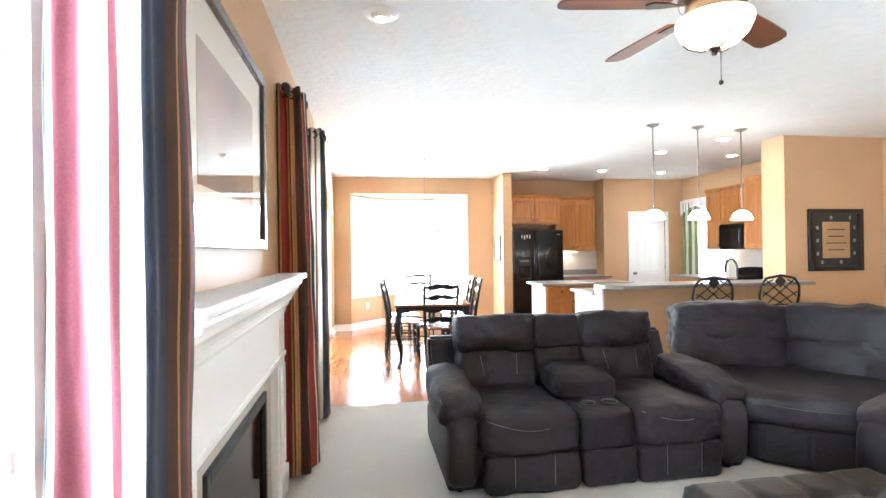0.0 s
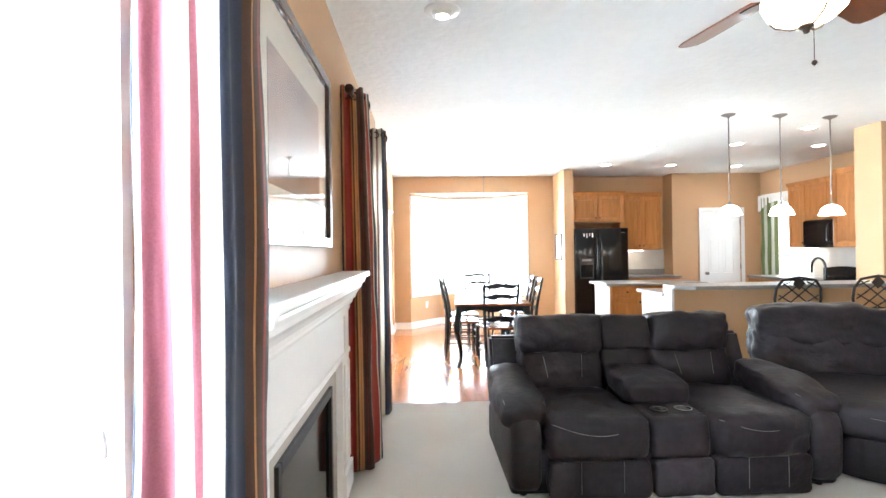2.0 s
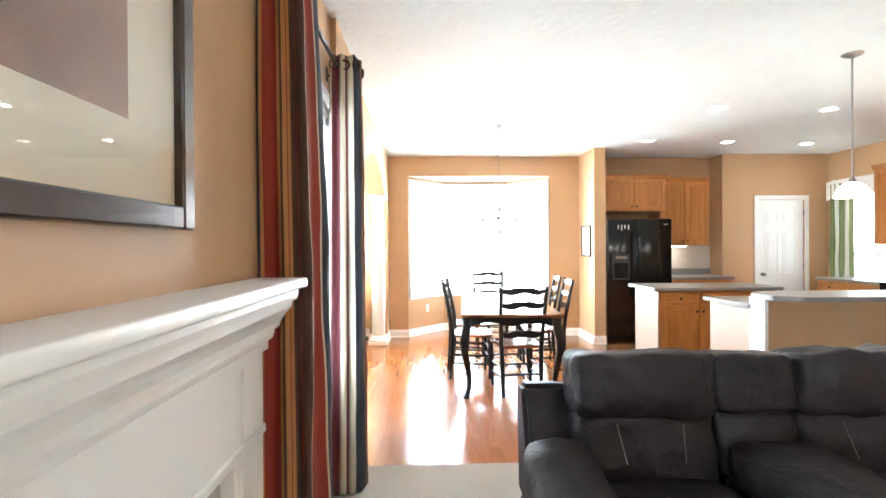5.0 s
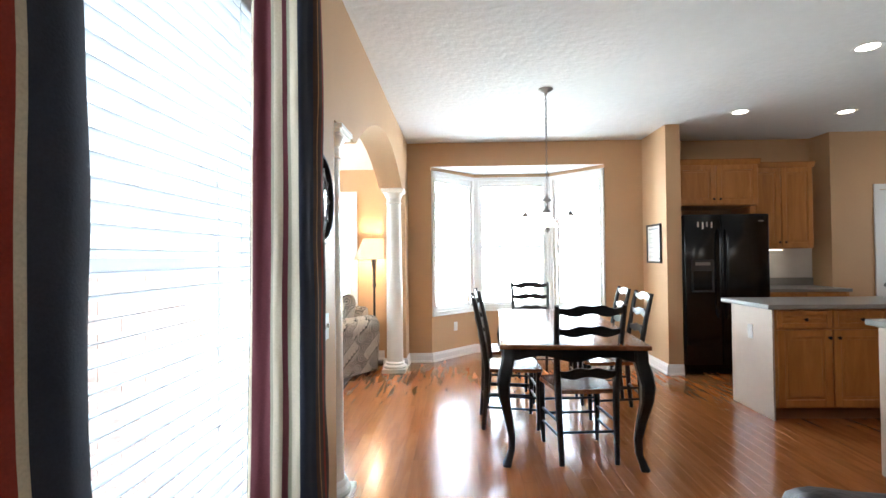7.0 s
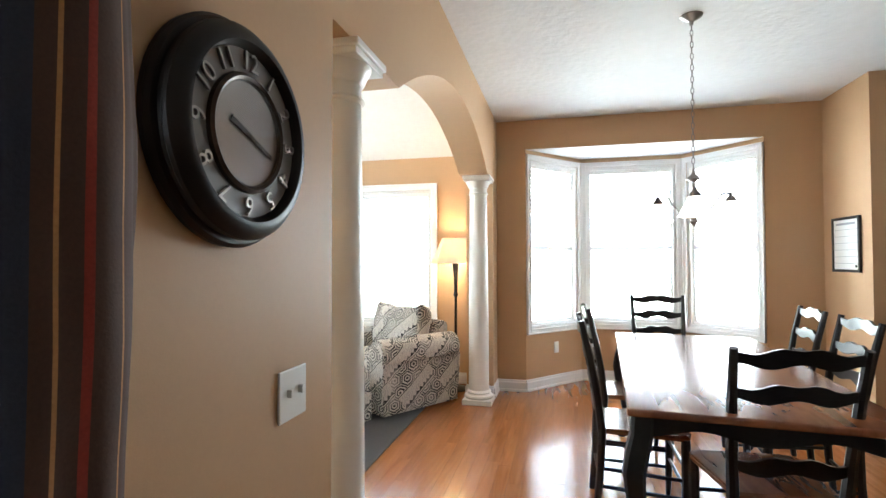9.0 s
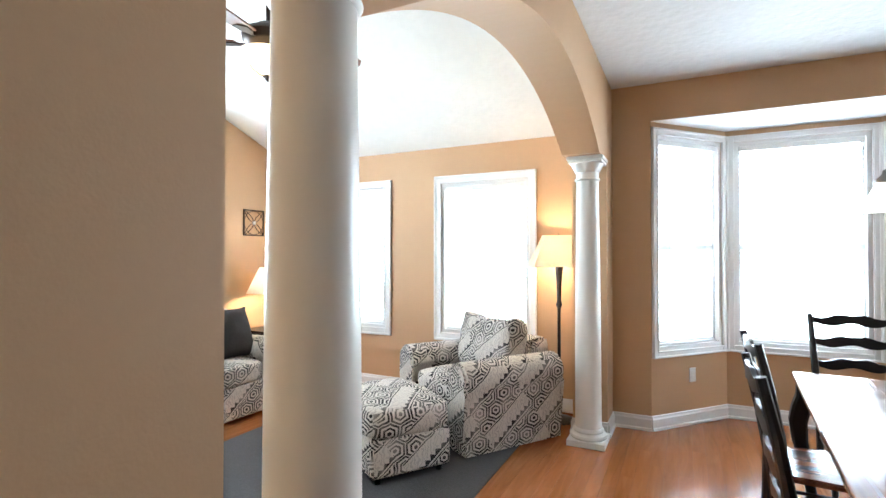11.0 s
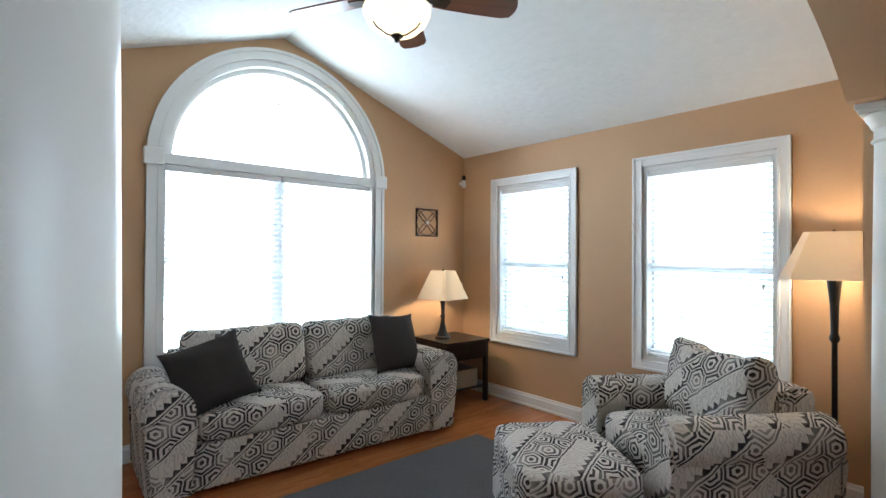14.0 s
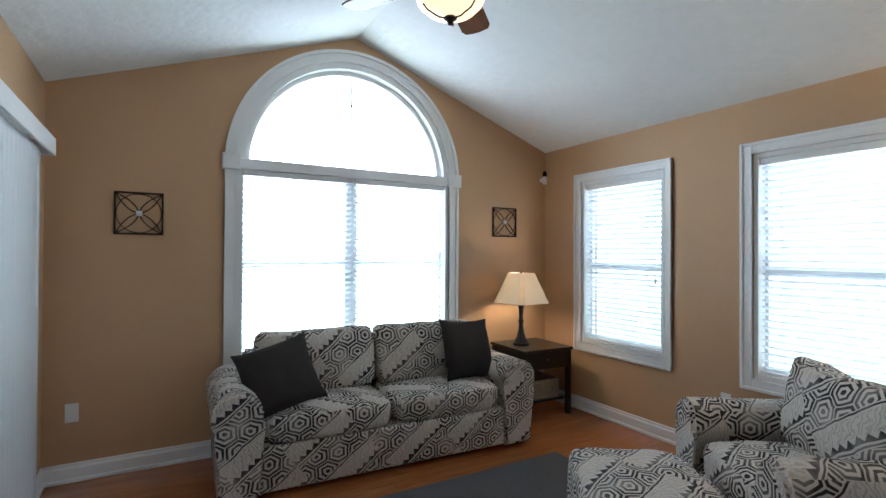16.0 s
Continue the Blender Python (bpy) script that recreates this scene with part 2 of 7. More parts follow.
def outside(name, green, glow):
    """Bright hazy daylight with pale, blown-out trees below."""
    m = bpy.data.materials.new(name)
    m.use_nodes = True
    nt = m.node_tree
    L = nt.links.new
    out = nt.nodes["Material Output"]
    nt.nodes.remove(nt.nodes["Principled BSDF"])
    em = nt.nodes.new("ShaderNodeEmission")
    tc = nt.nodes.new("ShaderNodeTexCoord")
    n = nt.nodes.new("ShaderNodeTexNoise")
    n.inputs["Scale"].default_value = 5
    n.inputs["Detail"].default_value = 7
    n.inputs["Roughness"].default_value = 0.7
    L(tc.outputs["Object"], n.inputs["Vector"])
    sep = nt.nodes.new("ShaderNodeSeparateXYZ")
    L(tc.outputs["Object"], sep.inputs[0])
    hi = nt.nodes.new("ShaderNodeMapRange")
    hi.inputs["From Min"].default_value, hi.inputs["From Max"].default_value = 0.9, 1.8
    hi.inputs["To Min"].default_value, hi.inputs["To Max"].default_value = 0.12, -0.12
    L(sep.outputs[2], hi.inputs["Value"])
    add = nt.nodes.new("ShaderNodeMath")
    L(n.outputs["Fac"], add.inputs[0])
    L(hi.outputs[0], add.inputs[1])
    ramp = nt.nodes.new("ShaderNodeValToRGB")
    e = ramp.color_ramp.elements
    e[0].position, e[1].position = 0.50, 0.66
    e[0].color = (0.86, 0.95, 1, 1)
    e[1].color = (*green, 1)
    L(add.outputs[0], ramp.inputs[0])
    L(ramp.outputs[0], em.inputs[0])
    em.inputs[1].default_value = glow
    L(em.outputs[0], out.inputs[0])
    return m


def translucent(name, color, through_color, share):
    """Thin plastic or cloth that glows when lit from behind."""
    m = mat(name, color, 0.7, grain=0.03, scale=40)
    nt = m.node_tree
    t = nt.nodes.new("ShaderNodeBsdfTranslucent")
    t.inputs[0].default_value = (*through_color, 1)
    mx = nt.nodes.new("ShaderNodeMixShader")
    mx.inputs[0].default_value = share
    nt.links.new(nt.nodes["Principled BSDF"].outputs[0], mx.inputs[1])
    nt.links.new(t.outputs[0], mx.inputs[2])
    nt.links.new(mx.outputs[0], nt.nodes["Material Output"].inputs[0])
    return m


M_WALL = mat("tan wall paint", (0.545, 0.342, 0.186), 0.55, grain=0.03, scale=60, bump=0.05, bscale=220, spots=0.05, spec=0.3)
M_CEIL = mat("textured ceiling paint", (0.79, 0.785, 0.765), 0.9, grain=0.045, scale=14, bump=0.6, bscale=18, spots=0.04, spec=0.1)
M_TRIM = mat("white gloss trim paint", (0.80, 0.79, 0.77), 0.35, grain=0.015, scale=20, bump=0.02, bscale=90, spots=0.03)
M_COL = mat("cream column paint", (0.78, 0.75, 0.69), 0.3, grain=0.015, scale=12, bump=0.015, bscale=60, spots=0.03)
M_SLAT = translucent("white blind slat", (0.85, 0.85, 0.85), (0.90, 0.93, 0.96), 0.68)
M_FLOOR = wood("honey oak planks", (0.26, 0.078, 0.020), (0.44, 0.165, 0.052), 0.20, "y", 9, coat=0.3, vary=0.12)
M_SUB = mat("dark plank joint", (0.20, 0.085, 0.035), 0.85, grain=0.1)
M_CARPET = mat("beige cut pile carpet", (0.56, 0.50, 0.42), 0.98, grain=0.22, scale=160, bump=0.9, bscale=190, spots=0.10, spec=0.05, sheen=0.2)
M_RUG = mat("charcoal rug", (0.115, 0.110, 0.110), 0.98, grain=0.35, scale=120, bump=0.9, bscale=140, spots=0.12, spec=0.05)
M_CAB = wood("honey maple cabinet", (0.33, 0.118, 0.027), (0.50, 0.212, 0.058), 0.32, "z", 7, coat=0.15, vary=0.1)
M_BLACKWOOD = mat("black painted wood", (0.008, 0.007, 0.007), 0.30, grain=0.3, scale=25, bump=0.03, bscale=40, spots=0.2, coat=0.1, spec=0.4)
M_CHERRY = wood("red brown polished wood", (0.14, 0.045, 0.018), (0.30, 0.11, 0.045), 0.25, "y", 6, coat=0.4, vary=0.08)
M_LEATHER = mat("worn charcoal leather", (0.026, 0.020, 0.0225), 0.50, grain=0.4, scale=22, bump=0.4, bscale=38, spots=0.5, spec=0.22)
M_STITCH = mat("pale stitching", (0.17, 0.15, 0.145), 0.8)
M_BLKLEATHER = mat("black tufted leather", (0.014, 0.010, 0.008), 0.34, grain=0.3, scale=20, bump=0.2, bscale=60, spots=0.2, spec=0.28)
M_BLACK = mat("gloss black appliance", (0.005, 0.005, 0.006), 0.12, grain=0.2, scale=40, bump=0.02, bscale=220, spec=0.35)
M_DARKGLASS = mat("dark glass", (0.01, 0.01, 0.012), 0.05)
M_COUNTER = mat("grey speckled laminate", (0.22, 0.205, 0.19), 0.3, grain=0.45, scale=170, spots=0.1)
M_BRONZE = mat("oiled bronze", (0.05, 0.032, 0.022), 0.38, metal=0.7, grain=0.3, scale=20, spots=0.25)
M_NICKEL = mat("brushed nickel", (0.27, 0.25, 0.23), 0.32, metal=1.0, grain=0.1, scale=60)
M_IRON = mat("black wrought iron", (0.02, 0.017, 0.015), 0.5, metal=0.4, grain=0.2, scale=30)
M_FANWOOD = wood("walnut fan blade", (0.10, 0.03, 0.015), (0.21, 0.075, 0.035), 0.35, "x", 8, coat=0.2)
M_BOWL = emit("glowing frosted glass bowl", (1.0, 0.80, 0.46), 1.5)
M_FROST = emit("glowing frosted white glass", (1.0, 0.93, 0.82), 2.6)
M_CAN = emit("glowing downlight lens", (1.0, 0.90, 0.72), 6.0)
M_PILLOW = mat("charcoal woven pillow", (0.045, 0.038, 0.036), 0.9, grain=0.25, scale=90, bump=0.4, bscale=160, spots=0.15, spec=0.15)
M_UPH = tribal("cream and charcoal tribal weave")
M_PANE = glassy("window glass")
M_GLAZE = glassy("picture glass", gloss=0.6)
M_VANE = mat("pale grey vinyl vane", (0.62, 0.62, 0.62), 0.5, grain=0.03, scale=20)
M_PLASTIC = mat("white plastic plate", (0.78, 0.77, 0.73), 0.4, grain=0.01)
M_LAM = mat("beige laminate panel", (0.50, 0.40, 0.32), 0.45, grain=0.05, scale=12, spots=0.06)
M_TILE = mat("pale stone tile", (0.62, 0.57, 0.51), 0.18, grain=0.08, scale=9, spots=0.12)
M_MAT = mat("cream picture mat", (0.66, 0.60, 0.48), 0.85, grain=0.03, scale=60)
M_OUT = outside("daylight over pale trees", (0.55, 0.70, 0.58), GLOW)
M_OUT2 = outside("brighter daylight over pale trees", (0.70, 0.82, 0.74), GLOW2)
M_OUT3 = outside("daylight beside the house", (0.66, 0.76, 0.82), 8.5)
M_OUT6 = outside("soft daylight between the house wings", (0.60, 0.66, 0.70), 1.6)
M_OUT5 = outside("daylight north of the house", (0.34, 0.48, 0.36), 5.5)
M_OUT4 = outside("daylight by the kitchen", (0.60, 0.74, 0.62), 1.6)
ROSE, CREAM, NAVY, BROWN, RUST, OCHRE, SAGE = (0.155, 0.044, 0.054), (0.58, 0.50, 0.37), (0.034, 0.038, 0.058), (0.075, 0.040, 0.028), (0.26, 0.040, 0.026), (0.40, 0.19, 0.075), (0.33, 0.32, 0.24)
M_BRICK = mat("pale red brick", (0.50, 0.39, 0.36), 0.85, grain=0.35, scale=30, bump=0.4, bscale=90, spots=0.3, spec=0.2)
M_MORTAR = mat("pale mortar", (0.62, 0.60, 0.56), 0.9, grain=0.2, scale=60, spec=0.1)
M_CURT = striped("rose cream navy striped cloth", [(0, NAVY), (0.02, CREAM), (0.06, ROSE), (0.25, SAGE), (0.28, CREAM), (0.37, ROSE), (0.42, SAGE), (0.46, CREAM), (0.55, NAVY), (0.72, BROWN), (0.755, OCHRE), (0.765, BROWN), (0.80, RUST), (0.815, BROWN), (0.86, OCHRE), (0.867, BROWN)])
M_CURT2 = striped("rust ochre brown striped cloth", [(0, NAVY), (0.04, OCHRE), (0.08, RUST), (0.26, OCHRE), (0.29, BROWN), (0.32, OCHRE), (0.37, RUST), (0.38, OCHRE), (0.42, BROWN), (0.50, RUST), (0.505, BROWN), (0.60, CREAM), (0.612, RUST), (0.76, CREAM), (0.775, NAVY), (0.93, RUST), (0.95, BROWN)])


# ---- mesh helpers ----
def box(bm, x0, x1, y0, y1, z0, z1, bevel=0.0, seg=2):
    r = bmesh.ops.create_cube(bm, size=1, matrix=Matrix.LocRotScale(((x0 + x1) / 2, (y0 + y1) / 2, (z0 + z1) / 2), None, (x1 - x0, y1 - y0, z1 - z0)))
    if bevel:
        es = list({e for v in r["verts"] for e in v.link_edges})
        bmesh.ops.bevel(bm, geom=es, offset=bevel, segments=seg, profile=0.5, affect='EDGES')
    return bm


def B(x0, x1, y0, y1, z0, z1, bevel=0.0, seg=2):
    return box(bmesh.new(), x0, x1, y0, y1, z0, z1, bevel, seg)


def lathe(bm, profile, seg=24, at=(0, 0, 0), squash=1.0):
    rings = []
    for r, z in profile:
        rings.append([bm.verts.new((at[0] + r * math.cos(2 * math.pi * k / seg), at[1] + squash * r * math.sin(2 * math.pi * k / seg), at[2] + z)) for k in range(seg)])
    for a, b in zip(rings, rings[1:]):
        for k in range(seg):
            bm.faces.new((a[k], a[(k + 1) % seg], b[(k + 1) % seg], b[k]))
    if profile[0][0] > 1e-4:
        bm.faces.new(list(reversed(rings[0])))
    if profile[-1][0] > 1e-4:
        bm.faces.new(rings[-1])
    return bm


def tube(bm, pts, radius, seg=8, closed=False):
    """A round bar along pts; radius may be a list."""
    pts = [Vector(p) for p in pts]
    n = len(pts)
    rs = radius if isinstance(radius, (list, tuple)) else [radius] * n
    rings, side = [], None
    for k, p in enumerate(pts):
        d = (pts[(k + 1) % n] - pts[k - 1]) if closed else (pts[min(k + 1, n - 1)] - pts[max(k - 1, 0)])
        d.normalize()
        if side is None:
            side = d.orthogonal().normalized()
        else:
            side = (side - d * side.dot(d)).normalized()
        up = d.cross(side)
        rings.append([bm.verts.new(p + rs[k] * (math.cos(2 * math.pi * j / seg) * side + math.sin(2 * math.pi * j / seg) * up)) for j in range(seg)])
    pairs = list(zip(rings, rings[1:])) + ([(rings[-1], rings[0])] if closed else [])
    for a, b in pairs:
        for j in range(seg):
            bm.faces.new((a[j], a[(j + 1) % seg], b[(j + 1) % seg], b[j]))
    if not closed:
        bm.faces.new(list(reversed(rings[0])))
        bm.faces.new(rings[-1])
    return bm


def prism(bm, outline, axis, a, b):
    """Extrudes a closed 2D outline along axis from a to b. Outline: (u, v) pairs in the other two axes in order."""
    def P(u, v, w):
        return {"x": (w, u, v), "y": (u, w, v), "z": (u, v, w)}[axis]
    lo = [bm.verts.new(P(u, v, a)) for u, v in outline]
    hi = [bm.verts.new(P(u, v, b)) for u, v in outline]
    n = len(outline)
    fs = [bm.faces.new(lo), bm.faces.new(list(reversed(hi)))]
    for k in range(n):
        fs.append(bm.faces.new((lo[k], hi[k], hi[(k + 1) % n], lo[(k + 1) % n])))
    return bm


def cushion(bm, sx, sy, sz, at=(0, 0, 0), puff=0.5, n=10, wrinkle=0.006, rot=None, seed=0.0, sag=0.0, power=5.0):
    """A soft stuffed block of the given size centred on at, in an empty bm."""
    bmesh.ops.create_cube(bm, size=2)
    bmesh.ops.subdivide_edges(bm, edges=bm.edges[:], cuts=n, use_grid_fill=True)
    comp = list(bm.verts)
    R = rot or Matrix.Identity(3)
    for v in comp:
        p = v.co.copy()
        q = Vector((math.copysign(abs(p[k]) ** 1.0, p[k]) for k in range(3)))
        ln = (abs(q.x) ** power + abs(q.y) ** power + abs(q.z) ** power) ** (1 / power)
        mx = max(abs(q.x), abs(q.y), abs(q.z))
        q = q * ((mx / ln) ** 0.8)
        bulge = puff * (1 - min(1, q.x * q.x)) * (1 - min(1, q.y * q.y)) if sz <= min(sx, sy) else puff * (1 - min(1, q.x * q.x)) * (1 - min(1, q.z * q.z)) if sy <= min(sx, sz) else puff * (1 - min(1, q.y * q.y)) * (1 - min(1, q.z * q.z))
        thin = (sx, sy, sz).index(min(sx, sy, sz))
        q[thin] *= 1 + 0.35 * bulge
        w = Vector((q.x * sx / 2, q.y * sy / 2, q.z * sz / 2))
        crease = abs(noise.noise(w * 9 + Vector((seed * 3, 1, seed))))
        nn = Vector((0, 0, 0)) - q.normalized() * wrinkle * 0.25 * max(0, 1 - crease * 7) + noise.noise_vector(w * 7 + Vector((seed, seed * 2, 0))) * wrinkle + noise.noise_vector(w * 19 + Vector((seed, 0, 3))) * wrinkle * 0.4
        w += nn
        if sag:
            w.z -= sag * (1 - (q.x) ** 2) * (q.z > 0)
        v.co = R @ w + Vector(at)
    for v in comp:
        for f in v.link_faces:
            f.smooth = True
    return bm


def boxuv(bm, scale=1.0):
    bm.normal_update()
    lay = bm.loops.layers.uv.verify()
    for f in bm.faces:
        n = f.normal
        k = max(range(3), key=lambda i: abs(n[i]))
        for l in f.loops:
            c = l.vert.co
            l[lay].uv = ((c.y, c.z) if k == 0 else (c.x, c.z) if k == 1 else (c.x, c.y))
            l[lay].uv = Vector(l[lay].uv) * scale
    return bm


def mesh_of(name, bm, material, smooth=None):
    bmesh.ops.recalc_face_normals(bm, faces=bm.faces[:])
    me = bpy.data.meshes.new(name)
    if smooth is not None:
        for f in bm.faces:
            f.smooth = True
        bm.normal_update()
        for e in bm.edges:
            if len(e.link_faces) == 2 and e.calc_face_angle(0) > radians(smooth):
                e.smooth = False
    bm.to_mesh(me)
    bm.free()
    me.materials.append(material)
    return me


def part(name, bm, material, parent, label="", smooth=None, m=None):
    ob = new(name, mesh_of(name, bm, material, smooth))
    ob.parent = parent
    if m is not None:
        ob.matrix_basis = m
    return tagged(ob, label)


def thing(name, label, category, m=None, group="", kind=""):
    ob = new(name)
    ob.empty_display_size = 0.1
    if m is not None:
        ob.matrix_basis = m
    return tagged(ob, label, category, group, kind)


def solid(name, bm, material, label, category="", kind="structure", smooth=None, group="", m=None):
    ob = new(name, mesh_of(name, bm, material, smooth))
    if m is not None:
        ob.matrix_basis = m
    return tagged(ob, label, category or name.split("_")[0], group, kind)


def wall(name, axis, face, back, u0, u1, z0, z1, holes=(), label="smooth wall painted tan", material=None):
    """A wall with thickness from face to back at right angles to axis; holes (u0, u1, z0, z1) go through it."""
    us = sorted({u0, u1, *[h[0] for h in holes], *[h[1] for h in holes]})
    zs = sorted({z0, z1, *[h[2] for h in holes], *[h[3] for h in holes]})

    def full(i, j):
        if not (0 <= i < len(us) - 1 and 0 <= j < len(zs) - 1):
            return False
        u, z = (us[i] + us[i + 1]) / 2, (zs[j] + zs[j + 1]) / 2
        return not any(h[0] < u < h[1] and h[2] < z < h[3] for h in holes)
    bm = bmesh.new()

    def V(d, u, z):
        return bm.verts.new((d, u, z) if axis == "x" else (u, d, z))
    for i in range(len(us) - 1):
        for j in range(len(zs) - 1):
            if not full(i, j):
                continue
            a, b, c, d = us[i], us[i + 1], zs[j], zs[j + 1]
            for w in (face, back):
                bm.faces.new((V(w, a, c), V(w, b, c), V(w, b, d), V(w, a, d)))
            for di, dj, p, q in ((-1, 0, (a, c), (a, d)), (1, 0, (b, c), (b, d)), (0, -1, (a, c), (b, c)), (0, 1, (a, d), (b, d))):
                if not full(i + di, j + dj):
                    bm.faces.new((V(face, *p), V(face, *q), V(back, *q), V(back, *p)))
    bmesh.ops.remove_doubles(bm, verts=bm.verts[:], dist=1e-5)
    return solid(name, bm, material or M_WALL, label, "wall")

# ---- structure ----
WX, WB = -0.60, -0.86            # window wall of the great room: inner face, outer face
WE, WEY = -0.565, 6.36           # thicker end of that wall before the wide opening
LX = -4.261                      # gable wall of the sitting room
NY, NYB = 10.345, 10.55          # sitting room window wall
DY = 10.165                      # dining wall
SY = 6.35                        # sitting room wall with the patio door
H = 2.74
RIDGE_Y, RIDGE_Z, EAVE = 8.33, 3.17, 2.45

# W1's low-y stretch is unseen, added to bring more daylight into the room
W1 = (-0.60, 2.12, 0.50, 2.16)
W2 = (4.50, 5.62, 0.50, 2.16)
wall("wall_west", "x", WX, WB, -2.0, 5.64, 0, H, [W1, W2], "smooth tan wall with two tall windows")
wall("wall_west_end", "x", WE, WB, 5.64, WEY, 0, H)
wall("wall_dining_stub", "x", WX, WB, 9.86, DY, 0, 2.10)

# arched beam over the columns
bm = bmesh.new()
A0, A1 = 7.03, 9.50
ys = [WEY, A0] + [A0 + (A1 - A0) * k / 28 for k in range(1, 28)] + [A1, DY]


def arch_z(y):
    foot = 2.02 + 0.08 * min(1.0, max(0.0, (y - A0) / (A1 - A0)))
    return foot + 0.345 * max(0.0, 1 - ((y - (A0 + A1) / 2) / ((A1 - A0) / 2)) ** 2)


low = [(y, arch_z(y)) for y in ys]
prism(bm, low + [(DY, 2.80), (9.6, 2.80), (RIDGE_Y, RIDGE_Z + 0.1), (7.2, 2.80), (WEY, 2.80)], "x", WB, WX)
solid("wall_arcade", bm, M_WALL, "tan beam with a shallow arch over two columns", "wall")

wall("wall_dining", "y", DY, DY + 0.2, WX, 2.31, 0, H, [(-0.31, 1.85, 0, 2.445)], "tan dining wall around a bay window")
wall("wall_kitchen_stub", "x", 2.31, 2.47, 9.47, 10.40, 0, H)
wall("wall_kitchen", "y", 10.28, 10.42, 2.47, 4.42, 0, H)
wall("wall_pantry", "y", 9.94, 10.42, 4.42, 6.06, 0, H, [(4.97, 5.68, 0, 2.05)], "tan wall around a white pantry door")
wall("wall_kitchen_east", "x", 6.06, 6.30, 6.72, 9.94, 0, H, [(8.80, 9.80, 0.3, 2.25)], "tan kitchen wall with a narrow window")
wall("wall_sign", "y", 6.38, 6.72, 4.90, 6.30, 0, H, (), "tan wall with a framed sign")
wall("wall_east", "x", 6.30, 6.50, -2.0, 6.72, 0, H)
wall("wall_south", "y", -2.0, -2.2, WX, 6.50, 0, H)
wall("wall_gable_north", "y", NY, NYB, LX - 0.2, WX - 0.05, 0, EAVE + 0.05, [(-3.76, -2.90, 0.62, 2.09), (-2.24, -1.35, 0.62, 2.09)], "tan sitting room wall with two windows")
wall("wall_patio", "y", SY, SY - 0.2, LX - 0.2, WB, 0, EAVE + 0.05, [(-3.7, -1.9, 0, 2.03)], "tan wall with a patio door")


def gable(y):
    return RIDGE_Z - (RIDGE_Z - EAVE) * abs(y - RIDGE_Y) / (NY - RIDGE_Y)


# gable wall with an arched opening
AC, AR, ASPR, ASILL = 8.33, 0.88, 2.08, 0.60
ys = [SY, AC - AR] + [AC - AR * math.cos(math.pi * k / 40) for k in range(1, 40)] + [AC + AR, NY]
arc = [(AC - AR * math.cos(math.pi * k / 40), ASPR + AR * math.sin(math.pi * k / 40)) for k in range(41)]
bm = bmesh.new()
prism(bm, [(SY, 0), (AC - AR, 0), (AC - AR, ASPR), (AC - AR, gable(AC - AR) + 0.05), (SY, gable(SY) + 0.05)], "x", LX - 0.2, LX)
prism(bm, [(AC + AR, 0), (NY, 0), (NY, gable(NY) + 0.05), (AC + AR, gable(AC + AR) + 0.05), (AC + AR, ASPR)], "x", LX - 0.2, LX)
prism(bm, [(AC - AR, 0), (AC + AR, 0), (AC + AR, ASILL), (AC - AR, ASILL)], "x", LX - 0.2, LX)
for (y0, z0), (y1, z1) in zip(arc, arc[1:]):
    prism(bm, [(y0, z0), (y1, z1), (y1, gable(y1) + 0.05), (y0, gable(y0) + 0.05)], "x", LX - 0.2, LX)
bmesh.ops.remove_doubles(bm, verts=bm.verts[:], dist=1e-5)
solid("wall_gable_west", bm, M_WALL, "tan gable wall around an arched window", "wall")

# ceilings
bm = B(WB, 6.5, -2.2, 10.45, H, H + 0.1)
solid("ceiling", bm, M_CEIL, "flat white ceiling with knockdown texture", "ceiling")
bm = bmesh.new()
prism(bm, [(SY - 0.2, gable(SY - 0.2)), (RIDGE_Y, RIDGE_Z), (NYB, gable(NYB)), (NYB, gable(NYB) + 0.1), (RIDGE_Y, RIDGE_Z + 0.1), (SY - 0.2, gable(SY - 0.2) + 0.1)], "x", LX - 0.2, WB)
solid("ceiling_vault", bm, M_CEIL, "white vaulted ceiling with knockdown texture", "ceiling")

# floors
solid("floor_carpet", B(WX, 6.3, -2.0, 5.76, -0.05, 0.012, 0.006), M_CARPET, "beige cut-pile carpet", "carpet")
solid("floor_base", B(LX - 0.2, 6.3, 5.76, 11.1, -0.05, -0.004), M_SUB, "dark subfloor under the planks", "floor")
solid("ground", B(-40, 40, -40, 50, -2.45, -2.30), mat("lawn", (0.10, 0.14, 0.05), 0.95, grain=0.4, scale=8, bump=0.4), "lawn around the house", "ground")

# bay
BX0, BX1, BYB = 0.25, 1.29, 10.80


def bay_wall(name, p, q, sill, head, jamb):
    """One facet of the bay from p to q, with a window opening."""
    d = Vector((q[0] - p[0], q[1] - p[1], 0))
    ln = d.length
    m = Matrix.Translation((p[0], p[1], 0)) @ Matrix.Rotation(math.atan2(d.y, d.x), 4, 'Z')
    ob = wall(name, "y", 0.0, 0.05, 0, ln, 0, 2.445, [(jamb, ln - jamb, sill, head)], "tan bay facet with a window")
    ob.matrix_basis = m
    return m, ln


